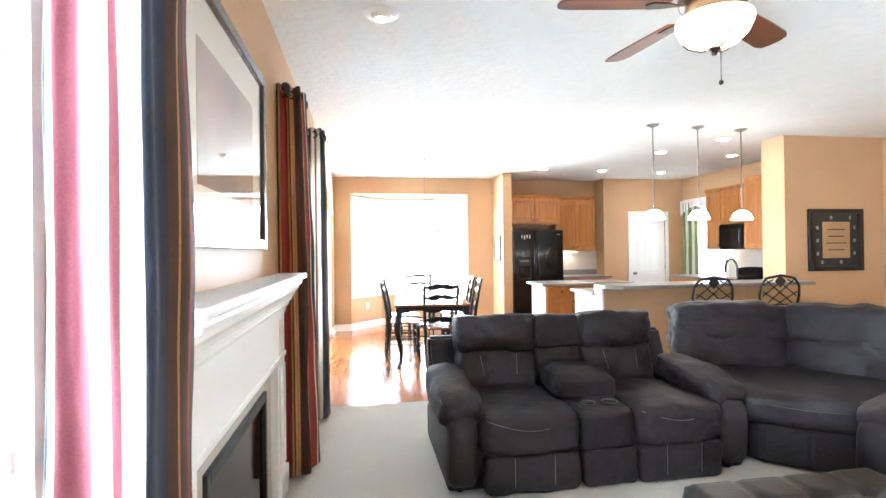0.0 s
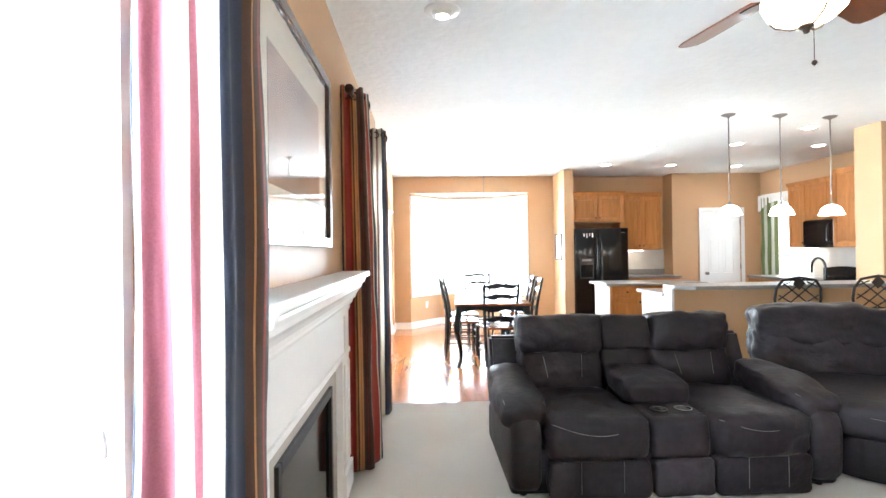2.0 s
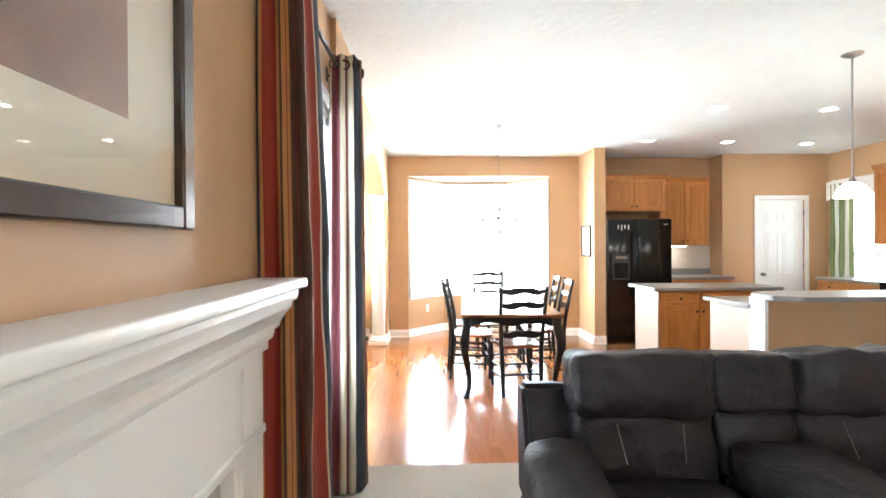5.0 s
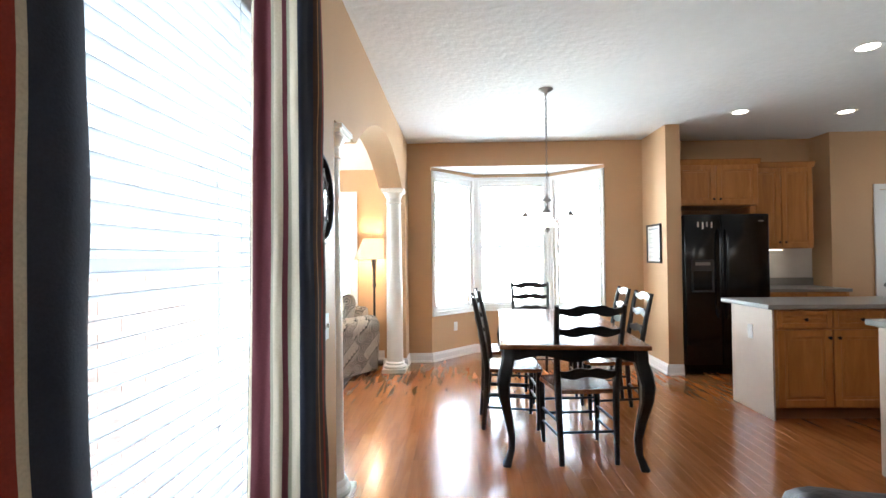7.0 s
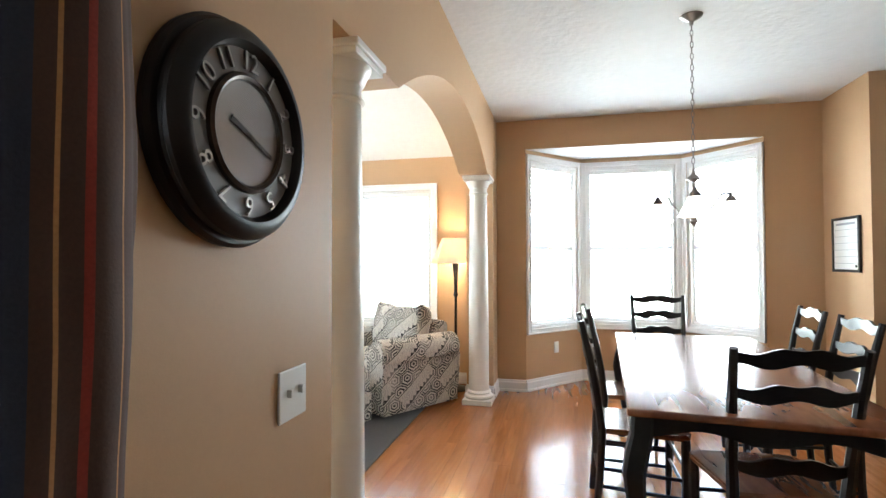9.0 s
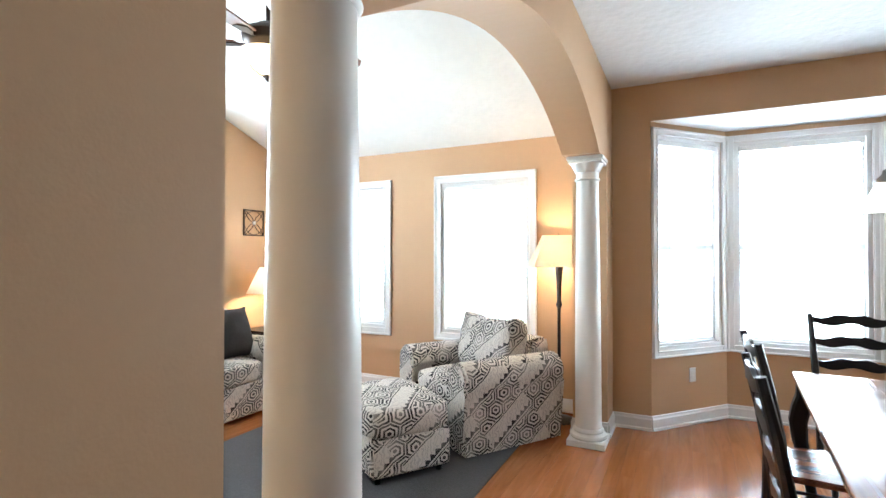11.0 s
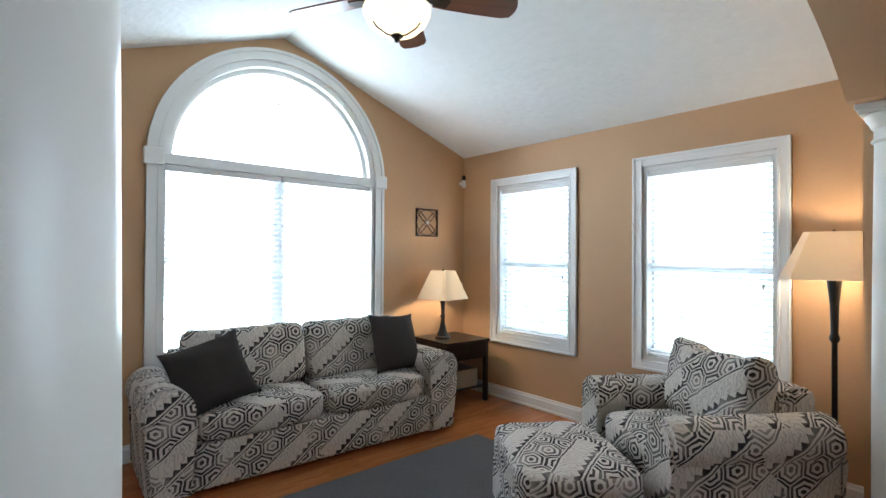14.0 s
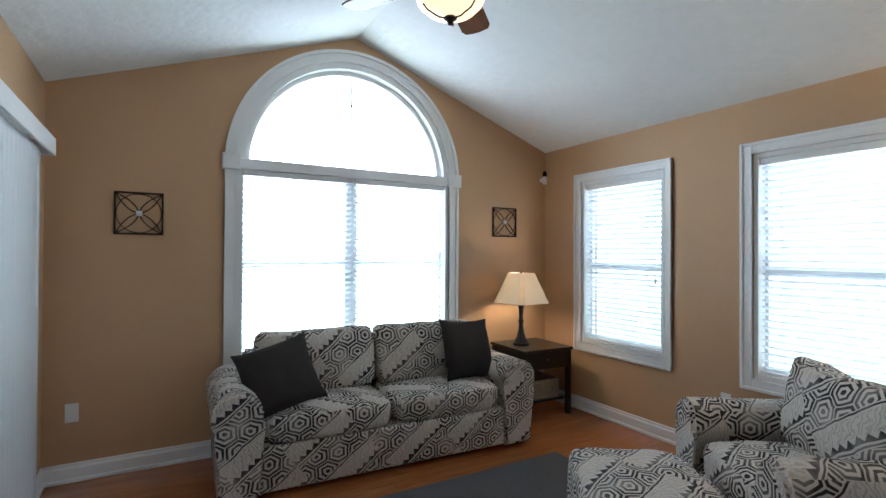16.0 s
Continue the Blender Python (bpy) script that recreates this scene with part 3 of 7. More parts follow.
BAY = [bay_wall("wall_bay_%d" % (k + 1), *pq, 0.62, 2.34, 0.06) for k, pq in enumerate([((-0.31, DY), (BX0, BYB)), ((BX0, BYB), (BX1, BYB)), ((BX1, BYB), (1.85, DY))])]
solid("ceiling_bay", prism(bmesh.new(), [(-0.306, DY + 0.006), (1.846, DY + 0.006), (1.93, 10.4), (1.4, 11.0), (0.15, 11.0), (-0.43, 10.4)], "z", 2.441, 2.55), M_CEIL, "white soffit over the bay", "ceiling")


def baseboard(name, p, q, depth=0.016, h=0.115):
    """White skirting from p to q; the room lies to the left of p to q."""
    d = Vector((q[0] - p[0], q[1] - p[1], 0))
    bm = bmesh.new()
    prism(bm, [(0.0, 0.0), (depth + 0.008, 0.0), (depth + 0.008, 0.018), (depth, 0.024), (depth, h - 0.03), (depth * 0.6, h - 0.018), (depth * 0.5, h - 0.004), (depth * 0.25, h), (0, h)], "x", 0, d.length)
    m = Matrix.Translation((p[0], p[1], 0)) @ Matrix.Rotation(math.atan2(d.y, d.x), 4, 'Z')
    return solid(name, bm, M_TRIM, "white moulded baseboard", "baseboard", m=m)


for k, (p, q) in enumerate([((WX, DY), (WX, 9.86)), ((-0.31, DY), (WX, DY)), ((BX0, BYB), (-0.31, DY)), ((BX1, BYB), (BX0, BYB)), ((1.85, DY), (BX1, BYB)), ((2.31, DY), (1.85, DY)), ((2.31, 9.47), (2.31, DY)), ((2.47, 9.47), (2.31, 9.47)),
                            ((WE, WEY), (WE, 5.76)), ((WB, WEY), (WE, WEY)), ((LX, 10.345), (LX, SY)), ((WB, NY), (LX, NY)), ((LX, SY), (-3.78, SY)), ((WB, 9.86), (WB, NY)), ((WX, 9.86), (WB, 9.86)), ((6.3, 6.38), (4.9, 6.38)), ((4.90, 6.38), (4.90, 6.72)), ((6.06, 9.94), (5.74, 9.94)), ((4.91, 9.94), (4.42, 9.94))]):
    baseboard("baseboard_%d" % (k + 1), p, q)


# ---- windows ----
def window(name, m, w, z0, z1, label, blind=0.0, slat_to=None, casing=0.075, tilt=28, mull=0, sash=0.48, outer=0.13):
    """A double-hung window in an opening w wide from z0 to z1. Local x along the wall, y into the room, wall face at y = 0."""
    win = thing(name, label, "window", m, kind="structure")
    c = casing
    bm = bmesh.new()
    for d0, d1, t in ((0, c, 0.018), (c * 0.72, c, 0.030), (0, c * 0.2, 0.024)):
        box(bm, -d1, -d0, 0, t, z0 - d1, z1 + d1, 0.003, 1)
        box(bm, w + d0, w + d1, 0, t, z0 - d1, z1 + d1, 0.003, 1)
        box(bm, -d0, w + d0, 0, t - 0.001, z1 + d0, z1 + d1, 0.003, 1)
        box(bm, -d0, w + d0, 0, t - 0.001, z0 - d1, z0 - d0, 0.003, 1)
    part("casing", bm, M_TRIM, win)
    bm = bmesh.new()
    for s in ((0, 0.03, z0, z1), (w - 0.03, w, z0, z1), (0.03, w - 0.03, z1 - 0.03, z1), (0.03, w - 0.03, z0, z0 + 0.03)):
        box(bm, s[0], s[1], -outer, -0.002, s[2], s[3])
    part("window_frame", bm, M_TRIM, win)
    zs = z0 + (z1 - z0) * sash
    for k in range(mull + 1):
        a = 0.03 + (w - 0.06) * k / (mull + 1)
        b = 0.03 + (w - 0.06) * (k + 1) / (mull + 1)
        bm = bmesh.new()
        for s in ((a, a + 0.022, z0 + 0.03, z1 - 0.03), (b - 0.022, b, z0 + 0.03, z1 - 0.03), (a + 0.022, b - 0.022, z1 - 0.055, z1 - 0.03), (a + 0.022, b - 0.022, zs - 0.02, zs + 0.02), (a + 0.022, b - 0.022, z0 + 0.03, z0 + 0.07)):
            box(bm, s[0], s[1], -outer + 0.01, -outer + 0.045, s[2], s[3])
        part("sash", bm, M_TRIM, win)
        pane = part("pane", B(a + 0.03, b - 0.03, -outer + 0.024, -outer + 0.028, z0 + 0.05, z1 - 0.05), M_PANE, win)
        pane.visible_shadow = False
        if blind:
            bl = part("blind", B(a + 0.004, b - 0.004, -0.075, -0.012, z1 - 0.075, z1 - 0.031, 0.006), M_TRIM, win, "white blind with open slats")
            n = int((z1 - 0.085 - z0 - 0.05) / 0.043)
            sb = bmesh.new()
            box(sb, a + 0.008, b - 0.008, -0.024, 0.024, -0.0014, 0.0014)
            sm = mesh_of("slat", sb, M_SLAT)
            for i in range(n):
                ob = new("slat", sm)
                ob.parent = bl
                ob.matrix_basis = Matrix.Translation((0, -0.045, z1 - 0.10 - 0.043 * i)) @ Matrix.Rotation(radians(tilt + 3 * math.sin(i * 2.1)), 4, 'X')
            bm = B(a + 0.006, b - 0.006, -0.062, -0.028, z0 + 0.032, z0 + 0.052, 0.004)
            for u in (a + 0.13, b - 0.13):
                tube(bm, [(u, -0.02, z1 - 0.07), (u, -0.02, z0 + 0.05)], 0.0014, 5)
                tube(bm, [(u, -0.07, z1 - 0.07), (u, -0.07, z0 + 0.05)], 0.0014, 5)
            part("bottom_rail", bm, M_TRIM, bl)
            bm = tube(bmesh.new(), [(a + 0.05, -0.008, z1 - 0.06), (a + 0.052, -0.006, z0 + 0.62)], 0.0025, 6)
            lathe(bm, [(0.002, 0.0), (0.008, -0.012), (0.009, -0.045), (0.002, -0.05)], 8, (a + 0.052, -0.006, z0 + 0.62))
            part("wand", bm, M_PLASTIC, bl)
    return win


def facing(x, y, deg):
    return pose(x, y, 0, 0, 0, deg)


# local x runs along the wall; local y points into the room
window("window_1", facing(WX, W1[1], -90), W1[1] - W1[0], W1[2], W1[3], "white window with half-open blinds, widened out of view for light", 1, outer=0.2, tilt=10, mull=1)
window("window_2", facing(WX, W2[1], -90), W2[1] - W2[0], W2[2], W2[3], "tall white window with half-open blinds", 1, outer=0.2, tilt=12)
window("window_3", facing(-2.90, NY, 180), 0.86, 0.62, 2.09, "white double-hung window with blinds", 1, tilt=25)
window("window_4", facing(-1.35, NY, 180), 0.89, 0.62, 2.09, "white double-hung window with blinds", 1, tilt=25)
for k, (m, ln) in enumerate(BAY):
    window("window_%d" % (5 + k), m @ pose(ln - 0.06, 0, 0, 0, 0, 180), ln - 0.12, 0.62, 2.34, "white bay window with raised blinds", 1, casing=0.055, tilt=8, outer=0.09)
window("window_8", facing(6.06, 8.80, 90), 1.00, 0.3, 2.25, "narrow bright kitchen window", 0)

# arched window of the sitting room
aw = thing("window_9", "large white arched window over twin sashes with blinds", "window", facing(LX, AC + AR, -90), kind="structure")
W = 2 * AR
bm = bmesh.new()


def ring(bm, r0, r1, y0, y1, n=48, cx=AR, cz=ASPR):
    qs = []
    for k in range(n + 1):
        c, s = -math.cos(math.pi * k / n), math.sin(math.pi * k / n)
        qs.append([bm.verts.new((cx + r * c, y, cz + r * s)) for r, y in ((r0, y0), (r1, y0), (r1, y1), (r0, y1))])
    for p, q in zip(qs, qs[1:]):
        for j in range(4):
            bm.faces.new((p[j], p[(j + 1) % 4], q[(j + 1) % 4], q[j]))
    bm.faces.new(qs[0])
    bm.faces.new(list(reversed(qs[-1])))
    return bm


ring(bm, AR, AR + 0.09, 0, 0.018)
ring(bm, AR + 0.065, AR + 0.09, 0.016, 0.034)
ring(bm, AR, AR + 0.02, 0.016, 0.026)
for s in (-1, 1):
    e = 0 if s < 0 else W
    for d0, d1, t in ((0, 0.09, 0.018), (0.065, 0.09, 0.030), (0, 0.02, 0.024)):
        box(bm, min(e + s * d0, e + s * d1), max(e + s * d0, e + s * d1), 0, t, ASILL - 0.09, ASPR - 0.06)
    box(bm, min(e - s * 0.012, e + s * 0.11), max(e - s * 0.012, e + s * 0.11), 0, 0.045, ASPR - 0.06, ASPR + 0.055, 0.006)
box(bm, -0.0, W, 0, 0.018, ASILL - 0.09, ASILL)
part("casing", bm, M_TRIM, aw)
bm = bmesh.new()
ring(bm, AR - 0.05, AR, -0.14, -0.002)
ring(bm, AR - 0.085, AR - 0.05, -0.12, -0.07)
box(bm, 0.012, W - 0.012, -0.14, 0.010, ASPR - 0.045, ASPR + 0.03, 0.004)
box(bm, 0, 0.03, -0.14, -0.002, ASILL, ASPR - 0.045)
box(bm, W - 0.03, W, -0.14, -0.002, ASILL, ASPR - 0.045)
box(bm, 0.03, W - 0.03, -0.14, -0.002, ASILL, ASILL + 0.03)
box(bm, AR - 0.028, AR + 0.028, -0.135, -0.088, ASILL + 0.03, ASPR - 0.045)
part("window_frame", bm, M_TRIM, aw)
bm = bmesh.new()
box(bm, AR - 0.005, AR + 0.005, -0.103, -0.095, ASPR + 0.37 * (AR - 0.085), ASPR + AR - 0.08)
for f in (0.37, 0.71):
    ring(bm, f * (AR - 0.085) - 0.004, f * (AR - 0.085) + 0.004, -0.103, -0.095, 32)
part("muntin", bm, mat("grey lead came", (0.10, 0.10, 0.10), 0.5), aw)
pane = part("pane", B(0.02, W - 0.02, -0.112, -0.108, ASILL + 0.02, ASPR), M_PANE, aw)
pane.visible_shadow = False
bm = bmesh.new()
cs = [bm.verts.new((AR - (AR - 0.04) * math.cos(math.pi * k / 32), -0.11, ASPR + (AR - 0.04) * math.sin(math.pi * k / 32))) for k in range(33)]
bm.faces.new(cs)
pane = part("pane", bm, M_PANE, aw)
pane.visible_shadow = False
for a, b in ((0.032, AR - 0.030), (AR + 0.030, W - 0.032)):
    zs = 1.355
    bm = bmesh.new()
    for s in ((a, a + 0.022, ASILL + 0.03, ASPR - 0.05), (b - 0.022, b, ASILL + 0.03, ASPR - 0.05), (a + 0.022, b - 0.022, zs - 0.022, zs + 0.022), (a + 0.022, b - 0.022, ASILL + 0.03, ASILL + 0.07)):
        box(bm, s[0], s[1], -0.128, -0.09, s[2], s[3])
    part("sash", bm, M_TRIM, aw)
    a, b = (a, AR - 0.004) if a < 0.1 else (AR + 0.004, b)
    bl = part("blind", B(a + 0.004, b - 0.004, -0.078, -0.015, ASPR - 0.09, ASPR - 0.046, 0.005), M_TRIM, aw, "white blind with open slats")
    sm = mesh_of("slat", box(bmesh.new(), a + 0.008, b - 0.008, -0.024, 0.024, -0.0014, 0.0014), M_SLAT)
    for i in range(int((ASPR - 0.1 - ASILL - 0.05) / 0.043)):
        ob = new("slat", sm)
        ob.parent = bl
        ob.matrix_basis = Matrix.Translation((0, -0.046, ASPR - 0.115 - 0.043 * i)) @ Matrix.Rotation(radians(25 + 3 * math.sin(i * 1.7)), 4, 'X')
    bm = tube(bmesh.new(), [(a + 0.05, -0.008, ASPR - 0.1), (a + 0.052, -0.006, ASILL + 0.74)], 0.0025, 6)
    part("wand", bm, M_PLASTIC, bl)

# daylight beyond each window
def backdrop(name, p, q, z0, z1, material):
    """Upright bright plane from p to q."""
    bm = bmesh.new()
    v = [bm.verts.new((*a, z)) for a, z in ((p, z0), (q, z0), (q, z1), (p, z1))]
    bm.faces.new(v)
    return solid(name, bm, material, "bright hazy daylight and pale trees", "backdrop")


backdrop("backdrop_1", (-1.9, -2.2), (-1.9, 3.20), -2.2, 3.4, M_OUT3)
backdrop("backdrop_2", (-1.9, 3.21), (-1.9, 6.10), -2.2, 3.4, M_OUT6)

# brick outside wall of the sitting room, seen through the blinds
# bare pale block above the brick rows: white glare put in as wall colour
bw = solid("wall_brick", B(-1.88, -0.875, 6.12, 6.20, -1.2, 3.2), M_MORTAR, "outside wall, red brick below, pale above in place of glare", "wall")
bm = bmesh.new()
box(bm, 0.0, 0.203, -0.005, 0.0, 0.0, 0.062, 0.002)
brick_mesh = mesh_of("brick", bm, M_BRICK)
for j in range(31):
    for i in range(5):
        ob = new("brick", brick_mesh)
        ob.parent = bw
        ob.matrix_basis = Matrix.Translation((-1.86 + 0.213 * i - (0.1065 if j % 2 and i else 0.0), 6.12 + 0.001 * math.sin(i * 5 + j * 3), -0.9 + 0.073 * j))
backdrop("backdrop_3", (-5.6, 11.5), (-0.95, 11.5), -2.2, 3.6, M_OUT5)
backdrop("backdrop_4", (-1.6, 12.2), (4.6, 12.2), -2.2, 3.8, M_OUT2)
backdrop("backdrop_5", (-5.5, 5.6), (-5.5, 11.4), -2.2, 4.2, M_OUT)
backdrop("backdrop_6", (6.9, 8.2), (6.9, 10.8), -2.2, 3.4, M_OUT4)


# ---- great room ----
def curtain(path, stops, material, label, folds=4, z0=0.03, z1=2.43, flare=0.10, amp=0.010, seed=0.0, rings=True, gather=0.1, lean=0.0):
    """Grommet curtain whose gathered cloth follows path in plan; stops: the share of the cloth's width at each point."""
    x0, y0 = path[0]
    c = thing("curtain", label, "curtain", pose(x0, y0, 0), group="striped curtains")
    mx, my = sum(p[0] for p in path) / len(path) - x0, sum(p[1] for p in path) / len(path) - y0

    def at(u):
        for k in range(len(stops) - 1):
            if u <= stops[k + 1] or k == len(stops) - 2:
                f = (u - stops[k]) / (stops[k + 1] - stops[k])
                return Vector((path[k][0] + f * (path[k + 1][0] - path[k][0]) - x0, path[k][1] + f * (path[k + 1][1] - path[k][1]) - y0))
    bm = bmesh.new()
    lay = bm.loops.layers.uv.verify()
    nu, nv = 96, 40
    g = []
    for j in range(nv + 1):
        v = j / nv
        row = []
        for i in range(nu + 1):
            u = i / nu
            p = (at(max(0, u - 0.05)) + at(max(0, u - 0.025)) + at(u) + at(min(1, u + 0.025)) + at(min(1, u + 0.05))) / 5
            t = (at(min(1, u + 0.06)) - at(max(0, u - 0.06))).normalized()
            nrm = Vector((t.y, -t.x))
            w = 2 * math.pi * folds * u
            a = amp * (0.7 + 0.6 * noise.noise(Vector((u * 4 + seed, v * 1.5, 1)))) * math.sin(w + 0.5 * math.sin(v * 3 + seed)) + 0.012 * noise.noise(Vector((u * 6, v * 6, seed))) + 0.004 * noise.noise(Vector((u * 14, v * 13, seed)))
            p = p + nrm * a
            p.x *= 1 - gather * v * v
            s = flare * (1 - v) ** 2
            p = Vector((p.x + (p.x - mx) * s + 0.012 * (1 - v) * math.sin(seed), p.y + (p.y - my) * s * 1.6 - lean * (1 - v) + 0.010 * noise.noise(Vector((u * 3 + seed, v * 5, 7)))))
            row.append(bm.verts.new((p.x, p.y, z0 + (z1 - z0) * v + 0.005 * math.sin(w))))
        g.append(row)
    for j in range(nv):
        for i in range(nu):
            f = bm.faces.new((g[j][i], g[j][i + 1], g[j + 1][i + 1], g[j + 1][i]))
            f.smooth = True
            for l, (a, b) in zip(f.loops, ((i, j), (i + 1, j), (i + 1, j + 1), (i, j + 1))):
                l[lay].uv = (a / nu * 0.998, b / nv)
    cl = part("cloth", bm, material, c)
    md = cl.modifiers.new("thickness", 'SOLIDIFY')
    md.thickness, md.offset = 0.003, 0
    for k in range(4 if rings else 0):
        p = at(0.12 + 0.25 * k)
        p.x *= 1 - gather
        t = (at(0.17 + 0.25 * k) - at(0.07 + 0.25 * k)).normalized()
        bm = bmesh.new()
        tube(bm, [(p.x + 0.024 * math.cos(2 * math.pi * q / 16) * t.x + 0.004 * t.y, p.y + 0.024 * math.cos(2 * math.pi * q / 16) * t.y - 0.004 * t.x, z1 - 0.055 + 0.024 * math.sin(2 * math.pi * q / 16)) for q in range(16)], 0.006, 6, True)
        part("grommet", bm, M_BRONZE, c, "dark bronze ring", smooth=50)
    return c


def rod(y0, y1, x=-0.50, z=2.375):
    r = thing("curtain_rod", "dark bronze curtain rod with ball finials", "curtain rod", pose(x, y0, z))
    part("pole", tube(bmesh.new(), [(0, 0, 0), (0, y1 - y0, 0)], 0.0125, 10), M_BRONZE, r, smooth=40)
    for y, s in ((0, -1), (y1 - y0, 1)):
        bm = lathe(bmesh.new(), [(0.0, 0.0), (0.014, 0.0), (0.018, 0.01), (0.012, 0.02), (0.026, 0.034), (0.033, 0.055), (0.026, 0.078), (0.0, 0.09)], 14)
        bm.transform(Matrix.Translation((0, y, 0)) @ Matrix.Rotation(radians(-90 * s), 4, 'X'))
        part("finial", bm, M_BRONZE, r, smooth=40)
        bm = bmesh.new()
        box(bm, WX - x, 0.0, y - s * 0.09 - 0.006, y - s * 0.09 + 0.006, -0.022, -0.012)
        box(bm, WX - x, WX - x + 0.008, y - s * 0.09 - 0.015, y - s * 0.09 + 0.015, -0.05, 0.03, 0.003)
        part("bracket", bm, M_BRONZE, r)
    return r


curtain([(-0.515, 1.98), (-0.39, 1.99), (-0.38, 2.06), (-0.385, 2.195), (-0.50, 2.255)], [0, 0.57, 0.72, 0.90, 1], M_CURT, "rose, cream and navy striped curtain beside a bright window", seed=1.0, flare=0.04, lean=0.05)
curtain([(-0.60, 4.34), (-0.435, 4.385), (-0.42, 4.48), (-0.405, 4.60), (-0.52, 4.67)], [0, 0.60, 0.74, 0.93, 1], M_CURT2, "rust and brown striped curtain beside the fireplace", seed=2.3, flare=0.10, gather=0.2, amp=0.014)
curtain([(-0.56, 5.40), (-0.415, 5.41), (-0.385, 5.45), (-0.385, 5.56), (-0.50, 5.66)], [0, 0.57, 0.70, 0.90, 1], M_CURT, "rose, cream and navy striped curtain beside a bright window", seed=4.1, flare=0.12, lean=0.02)
rod(0.05, 2.235, -0.525)
rod(4.29, 5.62, -0.525)

# fireplace
FY0, FY1, FX = 2.37, 4.32, WX
fp = thing("fireplace", "white mantel with pale stone surround and black firebox", "fireplace", pose(FX, 0, 0))
bm = bmesh.new()
box(bm, 0.0, 0.174, FY0, FY1, 1.245, 1.277, 0.008, 3)
part("mantel_shelf", bm, M_TRIM, fp, "white painted shelf", smooth=35)
bm = bmesh.new()
prof = [(0, 1.05), (0.052, 1.05), (0.052, 1.075), (0.066, 1.085), (0.072, 1.10), (0.072, 1.115), (0.088, 1.12), (0.094, 1.14), (0.11, 1.165), (0.128, 1.185), (0.132, 1.205), (0.146, 1.21), (0.15, 1.225), (0.15, 1.2445), (0, 1.2445)]
prism(bm, prof, "y", FY0 + 0.05, FY1 - 0.03)
part("crown_moulding", bm, M_TRIM, fp)
bm = bmesh.new()
box(bm, 0, 0.05, FY0 + 0.09, FY1 - 0.08, 0.80, 1.0495)
box(bm, 0.046, 0.060, FY0 + 0.09, FY1 - 0.08, 0.80, 0.828, 0.005)
box(bm, 0.046, 0.058, FY0 + 0.24, FY0 + 0.26, 0.83, 1.03, 0.004)
box(bm, 0.046, 0.058, FY1 - 0.26, FY1 - 0.24, 0.83, 1.03, 0.004)
part("frieze", bm, M_TRIM, fp)
for a, b in ((FY0 + 0.09, FY0 + 0.32), (FY1 - 0.31, FY1 - 0.08)):
    bm = bmesh.new()
    box(bm, 0, 0.05, a, b, 0.0125, 0.7995, 0.003)
    box(bm, 0.045, 0.068, a - 0.012, b + 0.012, 0.0125, 0.16, 0.005)
    box(bm, 0.046, 0.060, a + 0.03, a + 0.045, 0.19, 0.76, 0.003)
    box(bm, 0.046, 0.060, b - 0.045, b - 0.03, 0.19, 0.76, 0.003)
    part("pilaster", bm, M_TRIM, fp)
OY0, OY1 = 2.86, 3.83
for a, b, c, d in ((FY0 + 0.32, OY0, 0.0125, 0.7995), (OY1, FY1 - 0.31, 0.0125, 0.7995)):
    n = 3
    for k in range(n):
        part("tile", B(0, 0.012, a + 0.001, b - 0.001, c + (d - c) * k / n + 0.001, c + (d - c) * (k + 1) / n - 0.001, 0.0015, 1), M_TILE, fp)
for k in range(4):
    part("tile", B(0, 0.012, OY0 + (OY1 - OY0) * k / 4 + 0.001, OY0 + (OY1 - OY0) * (k + 1) / 4 - 0.001, 0.702, 0.7985, 0.0015, 1), M_TILE, fp)
bm = bmesh.new()
for s in ((OY0, OY0 + 0.04, 0.05, 0.70), (OY1 - 0.04, OY1, 0.05, 0.70), (OY0 + 0.04, OY1 - 0.04, 0.655, 0.70), (OY0 + 0.04, OY1 - 0.04, 0.05, 0.13)):
    box(bm, 0.001, 0.026, s[0], s[1], s[2], s[3], 0.004)
for k in range(5):
    box(bm, 0.004, 0.02, OY0 + 0.05, OY1 - 0.05, 0.06 + k * 0.013, 0.066 + k * 0.013)
part("firebox_frame", bm, M_IRON, fp, "black metal firebox frame")
part("fire_glass", B(0.003, 0.009, OY0 + 0.04, OY1 - 0.04, 0.13, 0.655), M_DARKGLASS, fp, "dark fire glass")

# large framed print over the mantel
pc = thing("framed_picture", "large glazed print with cream mat in a dark frame", "picture", pose(WX, 0, 0))
PY0, PY1, PZ0, PZ1 = 2.61, 3.83, 1.415, 2.28
bm = bmesh.new()
fw = 0.052
for s in ((PY0, PY0 + fw, PZ0, PZ1), (PY1 - fw, PY1, PZ0, PZ1), (PY0 + fw, PY1 - fw, PZ1 - fw, PZ1), (PY0 + fw, PY1 - fw, PZ0, PZ0 + fw)):
    box(bm, 0.001, 0.036, *s, 0.006)
part("frame", bm, mat("dark brown lacquered frame", (0.035, 0.022, 0.018), 0.22, grain=0.2, scale=20, coat=0.3), pc)
part("mat_board", B(0.002, 0.014, PY0 + fw, PY1 - fw, PZ0 + fw, PZ1 - fw), M_MAT, pc)
paint = mat("soft landscape print", (0.42, 0.25, 0.18), 0.8, grain=0.12, scale=6, spots=0.75)
part("print", B(0.013, 0.0155, PY0 + 0.22, PY1 - 0.22, PZ0 + 0.20, PZ1 - 0.20), paint, pc, "hazy brown and red landscape print")
